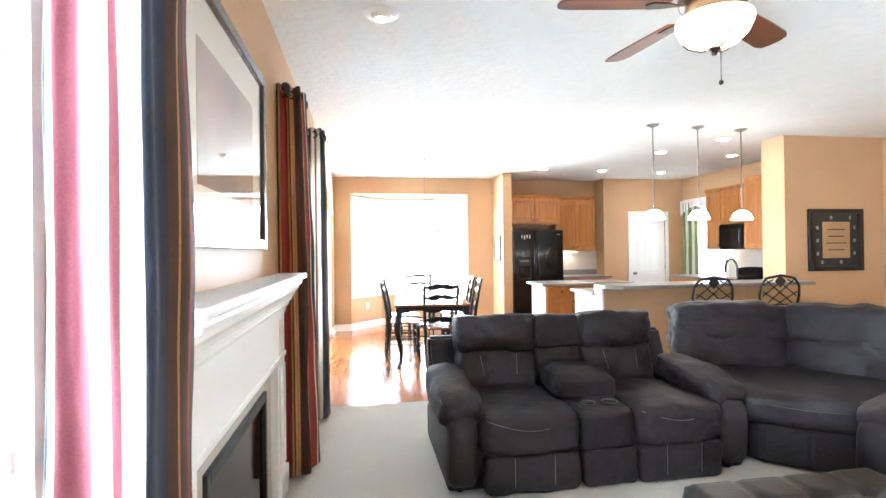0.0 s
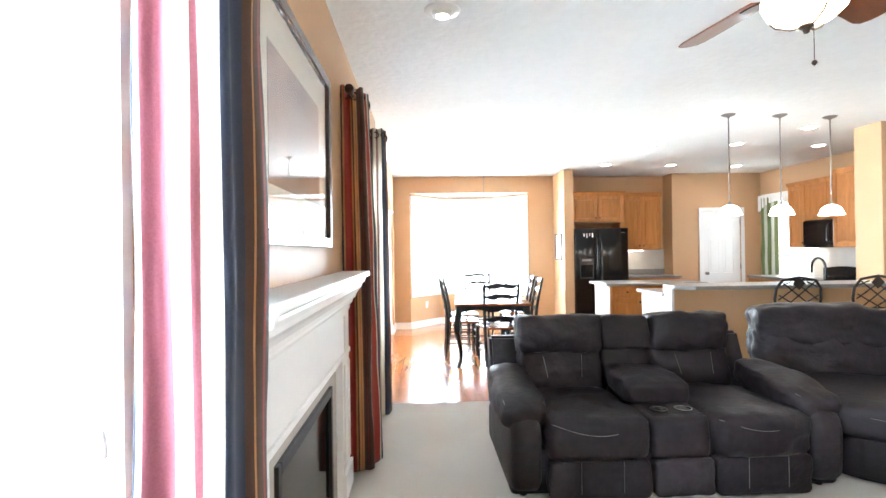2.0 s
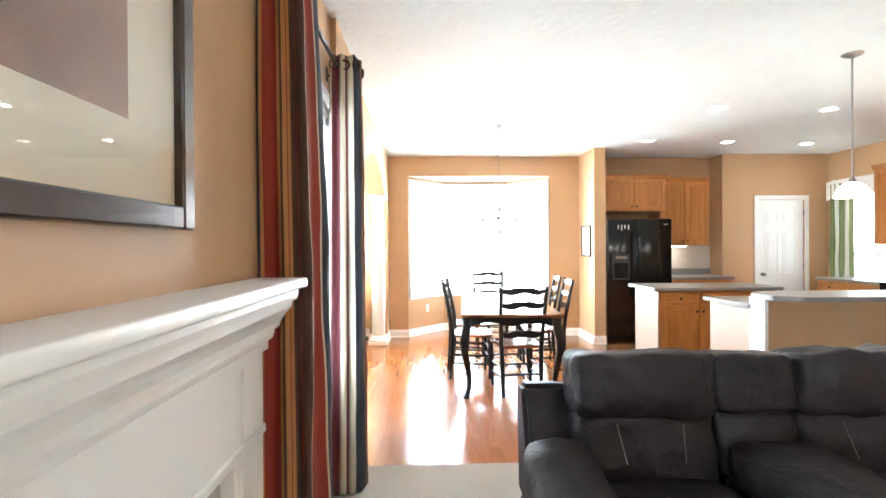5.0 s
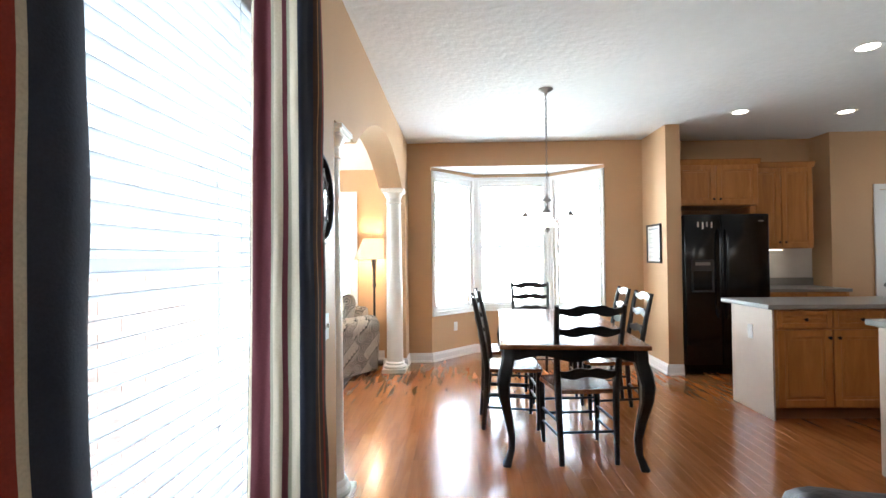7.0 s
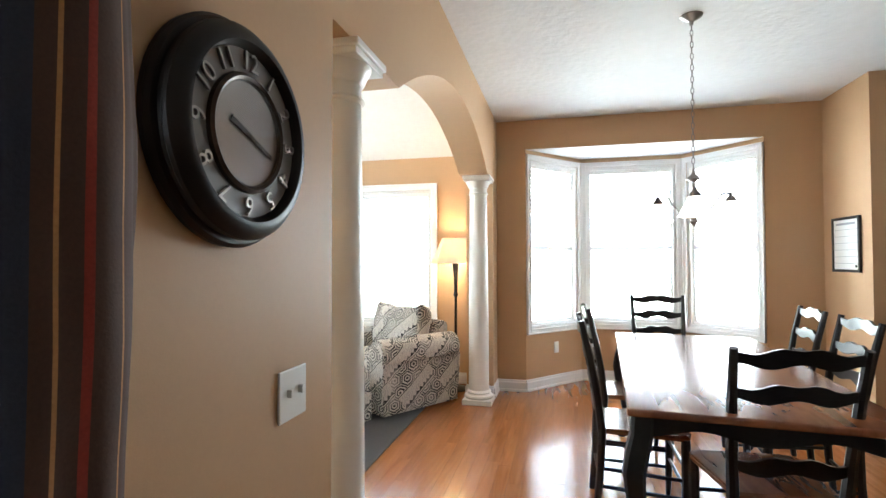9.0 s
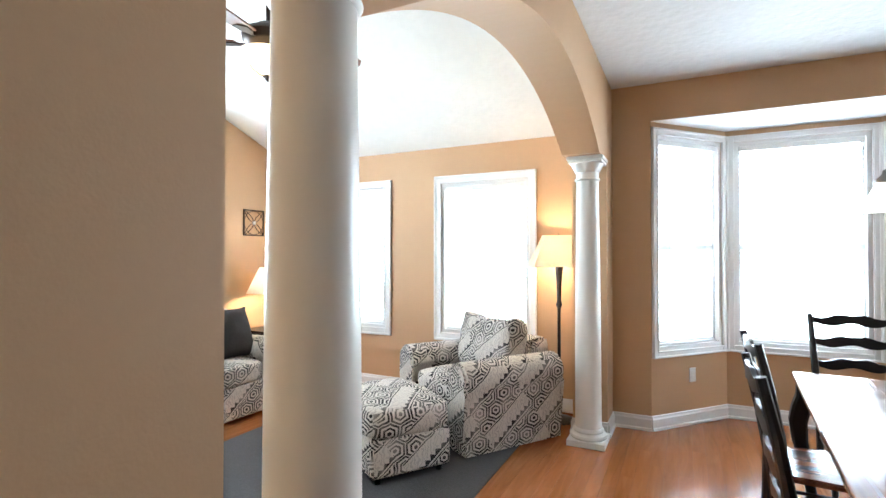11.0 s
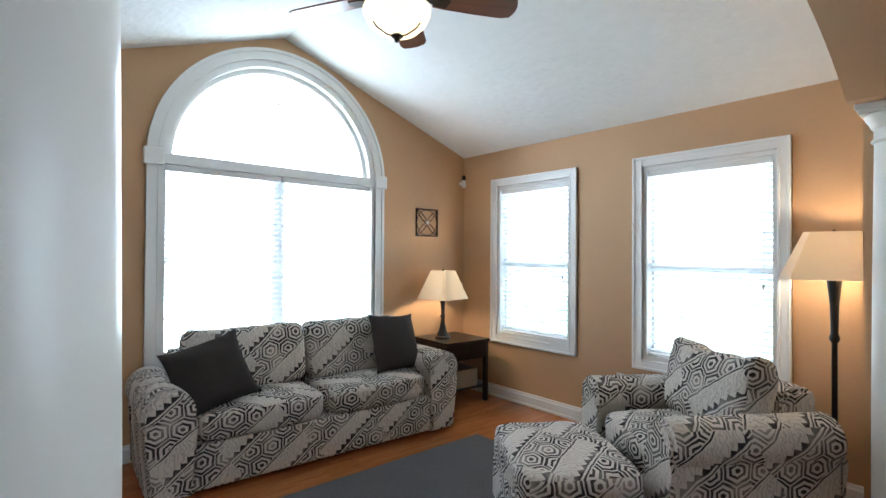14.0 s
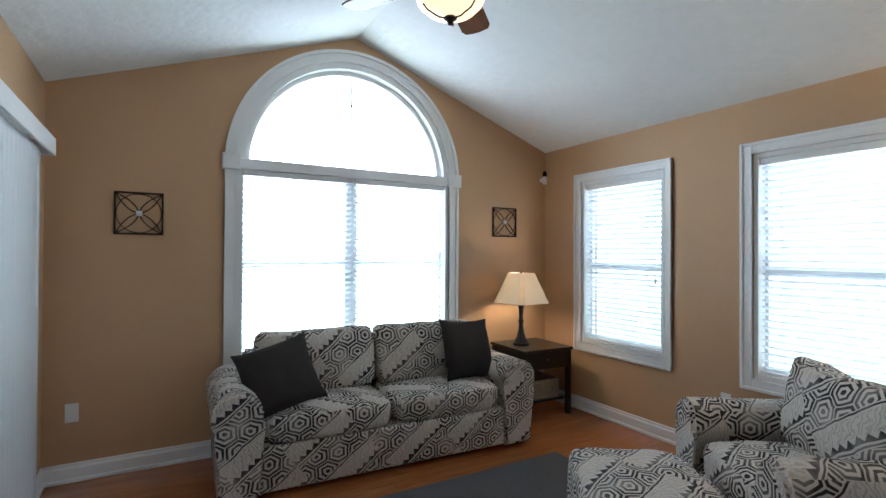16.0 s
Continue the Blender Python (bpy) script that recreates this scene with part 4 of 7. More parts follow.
pane = part("glazing", B(0.021, 0.024, PY0 + fw, PY1 - fw, PZ0 + fw, PZ1 - fw), M_GLAZE, pc, "reflecting picture glass")
pane.visible_shadow = False

# recliner sofa
def stitch(bm, pts):
    return tube(bm, pts, 0.0017, 5)


def soft(name, parent, sx, sy, sz, at, seed, tilt=0.0, turn=0.0, puff=0.5, wrinkle=0.012, material=None, label="", n=17, uv=0.0, power=5.0):
    bm = bmesh.new()
    R = Euler((radians(tilt), 0, radians(turn))).to_matrix()
    cushion(bm, sx, sy, sz, at, puff, n, wrinkle, R, seed, 0.0, power)
    if uv:
        boxuv(bm, uv)
    return part(name, bm, material or M_LEATHER, parent, label)


def recliner(name, m, seats, label, arms=(1, 1)):
    """A reclining sofa facing -y; local x from 0. seats: list of ('seat' or 'console', width)."""
    s = thing(name, label, "sofa", m, group="charcoal sectional sofa")
    aw = 0.215
    x = aw * arms[0]
    total = x + sum(w for _, w in seats) + aw * arms[1]
    part("base", B(0.02, total - 0.02, 0.10, 1.0, 0.03, 0.30, 0.03), M_LEATHER, s)
    bm = bmesh.new()
    prism(bm, [(0.78, 0.28), (1.06, 0.28), (1.09, 0.74), (1.05, 0.80), (0.97, 0.80)], "x", 0.03, total - 0.03)
    bmesh.ops.bevel(bm, geom=bm.edges[:], offset=0.02, segments=2, affect='EDGES')
    part("back_shell", bm, M_LEATHER, s)
    for k in range(2):
        if not arms[k]:
            continue
        ax = 0 if k == 0 else total - aw
        bm = bmesh.new()
        cushion(bm, aw - 0.02, 0.84, 0.46, (ax + aw / 2, 0.46, 0.27), 0.05, 8, 0.006, None, 3.0 + k)
        a = part("arm", bm, M_LEATHER, s)
        soft("arm_pad", a, aw + 0.06, 0.70, 0.17, (ax + aw / 2, 0.43, 0.525), 7.0 + k, tilt=8, puff=0.9, power=4.0, wrinkle=0.016)
        for q in (-0.11, 0.11):
            st = stitch(bmesh.new(), [(ax + aw / 2 + q, 0.13 + 0.075 * j, 0.553 + 0.0105 * j) for j in range(8)])
            part("seam", st, M_STITCH, a)
    for k, (kind, w) in enumerate(seats):
        c = x + w / 2
        sd = 11.0 * (k + 1) + len(name)
        if kind == "seat":
            soft("seat", s, w + 0.005, 0.82, 0.26, (c, 0.41, 0.350), sd, tilt=-2, puff=0.5, wrinkle=0.018, power=5.5)
            soft("front_panel", s, w - 0.01, 0.10, 0.23, (c, 0.075, 0.135), sd + 1, puff=0.5, wrinkle=0.012, power=8.0)
            bk = soft("backrest", s, w, 0.23, 0.40, (c, 0.875, 0.575), sd + 2, tilt=-13, puff=0.6, wrinkle=0.022, power=7.0)
            soft("headrest", bk, w + 0.012, 0.27, 0.285, (c, 0.895, 0.825), sd + 3, tilt=-8, puff=0.8, wrinkle=0.020, power=7.0)
            n = 16
            st = stitch(bmesh.new(), [(c - w * 0.46 + w * 0.92 * j / n, 0.04 - 0.042 * math.sin(math.pi * j / n), 0.462 - 0.06 * math.sin(math.pi * j / n)) for j in range(n + 1)])
            part("seam", st, M_STITCH, s)
            for q in (-0.2, 0.2):
                part("seam", stitch(bmesh.new(), [(c + q * w, 0.010, 0.25 - 0.022 * j) for j in range(9)]), M_STITCH, s)
                part("seam", stitch(bmesh.new(), [(c + q * w * (1 + 0.03 * j), 0.700 + 0.012 * j, 0.55 + 0.028 * j) for j in range(6)]), M_STITCH, s)
        else:
            soft("console_back", s, w, 0.22, 0.38, (c, 0.895, 0.60), sd, tilt=-13, power=7.0)
            soft("headrest", s, w + 0.006, 0.25, 0.25, (c, 0.915, 0.825), sd + 3, tilt=-8, puff=0.7, power=7.0)
            soft("console_box", s, w - 0.01, 0.74, 0.25, (c, 0.415, 0.35), sd + 6, puff=0.15, wrinkle=0.008, power=9.0)
            soft("front_panel", s, w - 0.012, 0.10, 0.22, (c, 0.075, 0.135), sd + 7, puff=0.4, wrinkle=0.010, power=8.0)
            soft("console_lid", s, w + 0.05, 0.44, 0.15, (c, 0.52, 0.545), sd + 4, tilt=4, puff=0.8)
            bm = bmesh.new()
            box(bm, x + 0.03, x + w - 0.03, 0.10, 0.27, 0.465, 0.476, 0.004)
            part("cup_tray", bm, M_LEATHER, s)
            for q in (-0.072, 0.072):
                bm = lathe(bmesh.new(), [(0.030, 0.477), (0.036, 0.477), (0.046, 0.4795), (0.048, 0.483), (0.045, 0.486), (0.038, 0.482), (0.034, 0.478), (0.0, 0.478)], 20, (c + q, 0.185, 0))
                h = part("cup_holder", bm, M_BLACK, s, "black cup holder", smooth=40)
                part("rim", tube(bmesh.new(), [(c + q + 0.046 * math.cos(j * math.pi / 10), 0.185 + 0.046 * math.sin(j * math.pi / 10), 0.485) for j in range(20)], 0.003, 6, True), M_NICKEL, h, "chrome rim", smooth=60)
        x += w
    for ax in (0.1, total - 0.1):
        for ay in (0.16, 0.94):
            part("foot", lathe(bmesh.new(), [(0.022, 0.012), (0.028, 0.04)], 12, (ax, ay, 0)), M_BLACKWOOD, s)
    return s


LOW = Matrix.Diagonal((1, 1, 0.955, 1))
recliner("recliner_sofa", pose(0.35, 3.86, 0) @ LOW, [("seat", 0.585), ("console", 0.35), ("seat", 0.56)], "worn charcoal leather recliner sofa with pale stitching and console")
recliner("recliner_loveseat", pose(2.50, 3.55, 0, 0, 0, -90) @ LOW, [("seat", 0.62), ("seat", 0.62)], "worn charcoal leather loveseat closing the sectional")

cw = thing("corner_seat", "charcoal leather corner wedge of the sectional sofa", "sofa", pose(3.06, 4.42, 0, 0, 0, -38) @ LOW, group="charcoal sectional sofa")
bm = bmesh.new()
prism(bm, [(-0.50, -0.62), (-0.25, -0.72), (0, -0.75), (0.25, -0.72), (0.50, -0.62), (0.78, 0.10), (0.55, 0.42), (-0.55, 0.42), (-0.78, 0.10)], "z", 0.03, 0.30)
bmesh.ops.bevel(bm, geom=bm.edges[:], offset=0.02, segments=2, affect='EDGES')
part("base", bm, M_LEATHER, cw)
bm = bmesh.new()
cushion(bm, 1.12, 0.95, 0.24, (0, -0.27, 0.38), 0.6, 10, 0.014, None, 5.5)
for v in bm.verts:
    v.co.x *= 1 + 0.25 * (v.co.y + 0.3)
part("seat", bm, M_LEATHER, cw)
for k, (x, t) in enumerate(((-0.42, 24), (0.40, -24))):
    bk = soft("backrest", cw, 0.88, 0.24, 0.48, (x, 0.18, 0.58), 50 + k, tilt=-12, turn=t, wrinkle=0.03)
    soft("headrest", bk, 0.89, 0.30, 0.29, (x, 0.235, 0.825), 60 + k, tilt=-8, turn=t, puff=0.8, wrinkle=0.024, power=7.0)
st = bmesh.new()
stitch(st, [(-0.52 + 1.04 * j / 16, -0.66 - 0.10 * math.sin(math.pi * j / 16), 0.445 - 0.03 * math.sin(math.pi * j / 16)) for j in range(17)])
part("seam", st, M_STITCH, cw)

# tufted ottoman
ot = thing("coffee_ottoman", "low black leather ottoman with a tufted top", "ottoman", pose(1.62, 2.64, 0.0))
part("body", B(-0.44, 0.44, -0.40, 0.40, 0.06, 0.30, 0.02), M_BLKLEATHER, ot)
bm = bmesh.new()
nx, ny = 48, 44
tuft = [(-0.22 + 0.22 * i, -0.2 + 0.2 * j) for i in range(3) for j in range(3)]
g = []
for j in range(ny + 1):
    row = []
    for i in range(nx + 1):
        x, y = -0.45 + 0.90 * i / nx, -0.41 + 0.82 * j / ny
        e = min(1, (1 - abs(x) / 0.45) * 10, (1 - abs(y) / 0.41) * 10)
        z = 0.36 + 0.09 * math.sqrt(max(0, 1 - (1 - e) ** 2))
        for tx, ty in tuft:
            z -= 0.028 * math.exp(-((x - tx) ** 2 + (y - ty) ** 2) / 0.0016)
        cx = abs(((x + 0.22) / 0.22 + 0.5) % 1 - 0.5) * 0.22
        cy = abs(((y + 0.2) / 0.2 + 0.5) % 1 - 0.5) * 0.2
        z -= 0.009 * (math.exp(-cx * cx / 0.0002) + math.exp(-cy * cy / 0.0002)) * (e > 0.9)
        row.append(bm.verts.new((x, y, z)))
    g.append(row)
for j in range(ny):
    for i in range(nx):
        bm.faces.new((g[j][i], g[j][i + 1], g[j + 1][i + 1], g[j + 1][i])).smooth = True
rim = g[0] + [r[-1] for r in g[1:]] + list(reversed(g[-1][:-1])) + [r[0] for r in reversed(g[1:-1])]
low = [bm.verts.new((v.co.x, v.co.y, 0.30)) for v in rim]
for k in range(len(rim)):
    bm.faces.new((rim[k], low[k], low[(k + 1) % len(rim)], rim[(k + 1) % len(rim)]))
part("tufted_top", bm, M_BLKLEATHER, ot)
for x, y in tuft:
    part("button", lathe(bmesh.new(), [(0.0, 0.418), (0.011, 0.420), (0.009, 0.426), (0.0, 0.428)], 10, (x, y, 0)), M_BLKLEATHER, ot)
for x in (-0.38, 0.38):
    for y in (-0.34, 0.34):
        part("foot", lathe(bmesh.new(), [(0.02, 0.012), (0.03, 0.06)], 10, (x, y, 0)), M_BLACKWOOD, ot)


def fan(name, m, drop, angles, label, chain=True, reach=1.0):
    """Ceiling fan; origin on the ceiling, blades at depth drop."""
    f = thing(name, label, "ceiling fan", m)
    part("canopy", lathe(bmesh.new(), [(0.0, -0.075), (0.03, -0.075), (0.05, -0.05), (0.07, -0.02), (0.072, 0.0)], 20), M_BRONZE, f, smooth=40)
    part("downrod", lathe(bmesh.new(), [(0.012, -drop + 0.08), (0.012, -0.07)], 12), M_BRONZE, f, smooth=40)
    part("motor", lathe(bmesh.new(), [(0.0, 0.10), (0.03, 0.10), (0.06, 0.085), (0.085, 0.06), (0.125, 0.045), (0.14, 0.02), (0.135, -0.01), (0.11, -0.035), (0.075, -0.05), (0.075, -0.075), (0.0, -0.075)], 28, (0, 0, -drop)), M_BRONZE, f, "antique bronze motor housing", smooth=40)
    for a in angles:
        R = Matrix.Translation((0, 0, -drop - 0.012)) @ Matrix.Rotation(radians(a), 4, 'Z') @ Matrix.Rotation(radians(-11), 4, 'X')
        bm = bmesh.new()
        out = [(0.20, -0.055), (0.26, -0.062), (0.45, -0.070), (0.60, -0.072), (0.645, -0.058), (0.66, -0.02), (0.66, 0.02), (0.645, 0.058), (0.60, 0.072), (0.45, 0.070), (0.26, 0.062), (0.20, 0.055)]
        prism(bm, out, "z", -0.004, 0.004)
        b = part("blade", bm, M_FANWOOD, f, m=R @ Matrix.Diagonal((reach, 1, 1, 1)))
        bm = bmesh.new()
        prism(bm, [(0.09, -0.018), (0.16, -0.012), (0.21, -0.040), (0.27, -0.045), (0.29, 0.0), (0.27, 0.045), (0.21, 0.040), (0.16, 0.012), (0.09, 0.018)], "z", -0.010, -0.004)
        part("blade_iron", bm, M_BRONZE, b)
    bowl = part("light_bowl", lathe(bmesh.new(), [(0.145, -0.075), (0.150, -0.085), (0.148, -0.105), (0.130, -0.145), (0.095, -0.178), (0.05, -0.195), (0.0, -0.20)], 28, (0, 0, -drop)), M_BOWL, f, "glowing frosted glass bowl", smooth=60)
    bm = lathe(bmesh.new(), [(0.0, -0.19), (0.022, -0.195), (0.028, -0.205), (0.014, -0.215), (0.010, -0.228), (0.0, -0.232)], 14, (0, 0, -drop))
    for a in range(3):
        c, s = math.cos(a * 2.094 + 0.4), math.sin(a * 2.094 + 0.4)
        tube(bm, [(0.012 * c, 0.012 * s, -drop - 0.205), (0.05 * c, 0.05 * s, -drop - 0.206), (0.10 * c, 0.10 * s, -drop - 0.186), (0.118 * c, 0.118 * s, -drop - 0.165)], 0.004, 6)
    part("finial", bm, M_BRONZE, f, smooth=40)
    if not chain:
        return f
    bm = tube(bmesh.new(), [(0.03, 0, -drop - 0.20), (0.03, 0, -drop - 0.33)], 0.0015, 5)
    lathe(bm, [(0.0, 0.0), (0.008, -0.006), (0.010, -0.016), (0.0, -0.026)], 10, (0.03, 0, -drop - 0.33))
    part("pull_chain", bm, M_BRONZE, f)
    return f


fan("ceiling_fan", pose(1.39, 3.08, H), 0.30, (172, 100, 28, -44, -116), "walnut-bladed bronze ceiling fan with a lit bowl")


def downlight(x, y, z=H):
    d = thing("downlight", "round white recessed ceiling light, lit", "downlight", pose(x, y, z), group="recessed ceiling lights")
    part("trim_ring", lathe(bmesh.new(), [(0.066, -0.001), (0.082, -0.001), (0.095, -0.004), (0.097, -0.0005)], 28), M_TRIM, d, smooth=40)
    part("lens", lathe(bmesh.new(), [(0.0, -0.002), (0.066, -0.002), (0.067, -0.0008)], 28), M_CAN, d, "glowing lens")
    return d


for x, y in ((2.89, 7.50), (2.88, 9.04), (3.97, 9.10), (4.04, 7.53), (5.13, 9.20), (4.33, 6.67), (5.24, 7.63)):
    downlight(x, y)
eb = thing("eyeball_downlight", "white recessed eyeball light over the fireplace", "downlight", pose(0.03, 4.0, H))
part("trim_ring", lathe(bmesh.new(), [(0.06, -0.012), (0.085, -0.012), (0.10, -0.005), (0.102, -0.0005)], 28), M_TRIM, eb, smooth=40)
part("eyeball", lathe(bmesh.new(), [(0.0, -0.034), (0.036, -0.034), (0.05, -0.028), (0.06, -0.012)], 24), M_TRIM, eb, smooth=40)
part("lamp_face", lathe(bmesh.new(), [(0.0, -0.036), (0.033, -0.0355), (0.034, -0.0345)], 20), M_CAN, eb, "glowing lamp face")

# clock
ck = thing("wall_clock", "large round dark wooden clock with raised bronze numerals", "clock", pose(WE, 5.922, 1.546, 0, 90, 0) @ Matrix.Scale(0.95, 4))
M_CLOCK = mat("dark brown clock wood", (0.010, 0.0055, 0.004), 0.42, grain=0.4, scale=14, spots=0.3, spec=0.25)
part("rim", lathe(bmesh.new(), [(0.0, 0.001), (0.212, 0.001), (0.220, 0.008), (0.221, 0.020), (0.214, 0.028), (0.203, 0.030), (0.201, 0.036), (0.207, 0.042), (0.206, 0.050), (0.196, 0.060), (0.182, 0.068), (0.172, 0.068), (0.166, 0.060), (0.163, 0.046), (0.0, 0.046)], 56), M_CLOCK, ck, smooth=30)
part("inner_ring", lathe(bmesh.new(), [(0.100, 0.047), (0.102, 0.056), (0.108, 0.060), (0.115, 0.056), (0.116, 0.047)], 48), M_BRONZE, ck, smooth=30)
part("dial", lathe(bmesh.new(), [(0.0, 0.048), (0.1, 0.048), (0.1, 0.0465)], 40), mat("smoky dial", (0.20, 0.16, 0.14), 0.3, grain=0.15, scale=8, spots=0.2), ck, "smoky brown dial")
part("number_band", lathe(bmesh.new(), [(0.117, 0.0465), (0.117, 0.0485), (0.162, 0.0485), (0.162, 0.0465)], 48), mat("aged taupe band", (0.13, 0.11, 0.095), 0.5, grain=0.2, scale=20), ck)


def lettering(text, size, depth):
    """The text as a bmesh, centred, in the xy plane."""
    cu = bpy.data.curves.new("lettering", 'FONT')
    cu.body, cu.size, cu.extrude, cu.align_x, cu.align_y = text, size, depth, 'CENTER', 'CENTER'
    ob = bpy.data.objects.new("lettering", cu)
    scene.collection.objects.link(ob)
    me = bpy.data.meshes.new_from_object(ob.evaluated_get(bpy.context.evaluated_depsgraph_get()))
    bm = bmesh.new()
    bm.from_mesh(me)
    bpy.data.objects.remove(ob)
    bpy.data.curves.remove(cu)
    bpy.data.meshes.remove(me)
    return bm


M_NUM = mat("tarnished pewter", (0.30, 0.27, 0.24), 0.35, metal=0.8, grain=0.2, scale=30)
for h in range(1, 13):
    a = radians(30 * h)
    bm = lettering(str(h), 0.052, 0.003)
    # 12 at the top: up is local -x, right as seen is local y
    bm.transform(Matrix.Translation((-0.139 * math.cos(a), 0.139 * math.sin(a), 0.0515)) @ Matrix.Rotation(math.pi / 2 - a, 4, 'Z'))
    part("numeral", bm, M_NUM, ck)
for a, ln, w in ((radians(290), 0.055, 0.006), (radians(112), 0.085, 0.004)):
    bm = B(-ln, 0.012, -w, w, 0.0495, 0.051)
    bm.transform(Matrix.Rotation(-a, 4, 'Z'))
    part("clock_pointer", bm, M_CLOCK, ck)

pane = part("glass", lathe(bmesh.new(), [(0.0, 0.0575), (0.10, 0.0575), (0.1, 0.0555), (0.0, 0.0555)], 40), M_GLAZE, ck, "reflecting dial glass")
pane.visible_shadow = False
sw = thing("light_switch", "ivory double switch plate on the wall", "light switch", pose(WE, 6.155, 1.008))
part("plate", B(0.0005, 0.007, -0.058, 0.058, -0.058, 0.058, 0.003), M_PLASTIC, sw)
for y in (-0.024, 0.024):
    part("toggle", B(0.006, 0.019, y - 0.005, y + 0.005, -0.004, 0.014, 0.002), M_PLASTIC, sw)


def outlet(m):
    o = thing("outlet", "white wall outlet plate", "outlet", m, group="wall outlets")
    part("plate", B(-0.035, 0.035, 0.0005, 0.006, -0.058, 0.058, 0.003), M_PLASTIC, o)
    for z in (-0.02, 0.02):
        part("socket", B(-0.015, 0.015, 0.0055, 0.008, z - 0.013, z + 0.013, 0.002), M_PLASTIC, o)
    return o


outlet(pose(LX, 6.50, 0.425, 0, 0, -90))
outlet(pose(-2.42, NY, 0.42, 0, 0, 180))
m0, ln0 = BAY[0]
outlet(m0 @ pose(ln0 * 0.52, 0, 0.40, 0, 0, 180))


# ---- columns ----
def column(x, y, top, label):
    c = thing("column", label, "column", pose(x, y, 0), group="arcade columns")
    t = top - 2.06
    part("plinth", B(-0.135, 0.135, -0.135, 0.135, 0.001, 0.045, 0.004), M_COL, c)
    bm = lathe(bmesh.new(), [(0.128, 0.046), (0.134, 0.060), (0.128, 0.075), (0.115, 0.080), (0.106, 0.092), (0.114, 0.102), (0.108, 0.114), (0.096, 0.122)], 40)
    part("base", bm, M_COL, c, smooth=35)
    part("shaft", lathe(bmesh.new(), [(0.096, 0.122), (0.094, 0.16), (0.093, 0.7), (0.088, 1.3), (0.080, 1.86 + t), (0.080, 1.885 + t)], 48), M_COL, c, smooth=35)
    part("capital", lathe(bmesh.new(), [(0.080, 1.885 + t), (0.088, 1.889 + t), (0.092, 1.896 + t), (0.088, 1.904 + t), (0.081, 1.908 + t), (0.081, 1.95 + t), (0.090, 1.956 + t), (0.094, 1.966 + t), (0.102, 1.985 + t), (0.112, 1.998 + t), (0.116, 2.012 + t)], 40), M_COL, c, smooth=35)
    bm = B(-0.120, 0.120, -0.120, 0.120, 2.012 + t, 2.034 + t, 0.004)
    box(bm, -0.130, 0.130, -0.130, 0.130, 2.033 + t, 2.0595 + t, 0.005)
    part("abacus", bm, M_COL, c)
    return c


column(-0.70, 6.675, 2.02, "round cream column at the wide opening")
column(-0.715, 9.70, 2.10, "round cream column beside the dining wall")

# ---- dining ----
tb = thing("dining_table", "black dining table with polished red-brown top", "dining table", pose(0.81, 8.06, 0, 0, 0, -4.5))
bm = B(-0.455, 0.455, -1.03, 1.03, 0.735, 0.765, 0.009, 3)
part("tabletop", bm, M_CHERRY, tb, "polished red-brown wooden top", smooth=35)
for x in (-0.405, 0.405):
    part("apron", B(x - 0.01, x + 0.01, -0.93, 0.93, 0.65, 0.7345, 0.002), M_BLACKWOOD, tb)
for y in (-0.975, 0.975):
    bm = bmesh.new()
    out = [(-0.40, 0.7345), (0.40, 0.7345)] + [(0.40 - 0.8 * k / 20, 0.672 - 0.018 * math.cos(4 * math.pi * k / 20)) for k in range(21)]
    prism(bm, out, "y", y - 0.01, y + 0.01)
    part("apron", bm, M_BLACKWOOD, tb)


def cabriole(sx, sy):
    """Curved leg that bows outward at the knee and out again at the foot."""
    bm = bmesh.new()
    rows = [(0.735, 0.0, 0.040), (0.66, 0.002, 0.040), (0.60, 0.012, 0.042), (0.52, 0.022, 0.040), (0.42, 0.018, 0.034), (0.30, 0.002, 0.027), (0.18, -0.010, 0.022), (0.09, -0.008, 0.020), (0.04, 0.004, 0.023), (0.015, 0.010, 0.027), (0.0, 0.010, 0.024)]
    rings = []
    for z, off, r in rows:
        cx, cy = sx * off * 1.5, sy * off * 1.5
        rings.append([bm.verts.new((cx + r * a, cy + r * b, z)) for a, b in ((-1, -0.7), (-0.7, -1), (0.7, -1), (1, -0.7), (1, 0.7), (0.7, 1), (-0.7, 1), (-1, 0.7))])
    for p, q in zip(rings, rings[1:]):
        for k in range(8):
            bm.faces.new((p[k], p[(k + 1) % 8], q[(k + 1) % 8], q[k]))
    bm.faces.new(rings[0])
    bm.faces.new(rings[-1])
    return bm


for x in (-0.40, 0.40):
    for y in (-0.96, 0.96):
        bm = cabriole(1 if x > 0 else -1, 1 if y > 0 else -1)
        part("leg", bm, M_BLACKWOOD, tb, smooth=35, m=Matrix.Translation((x, y, 0)))


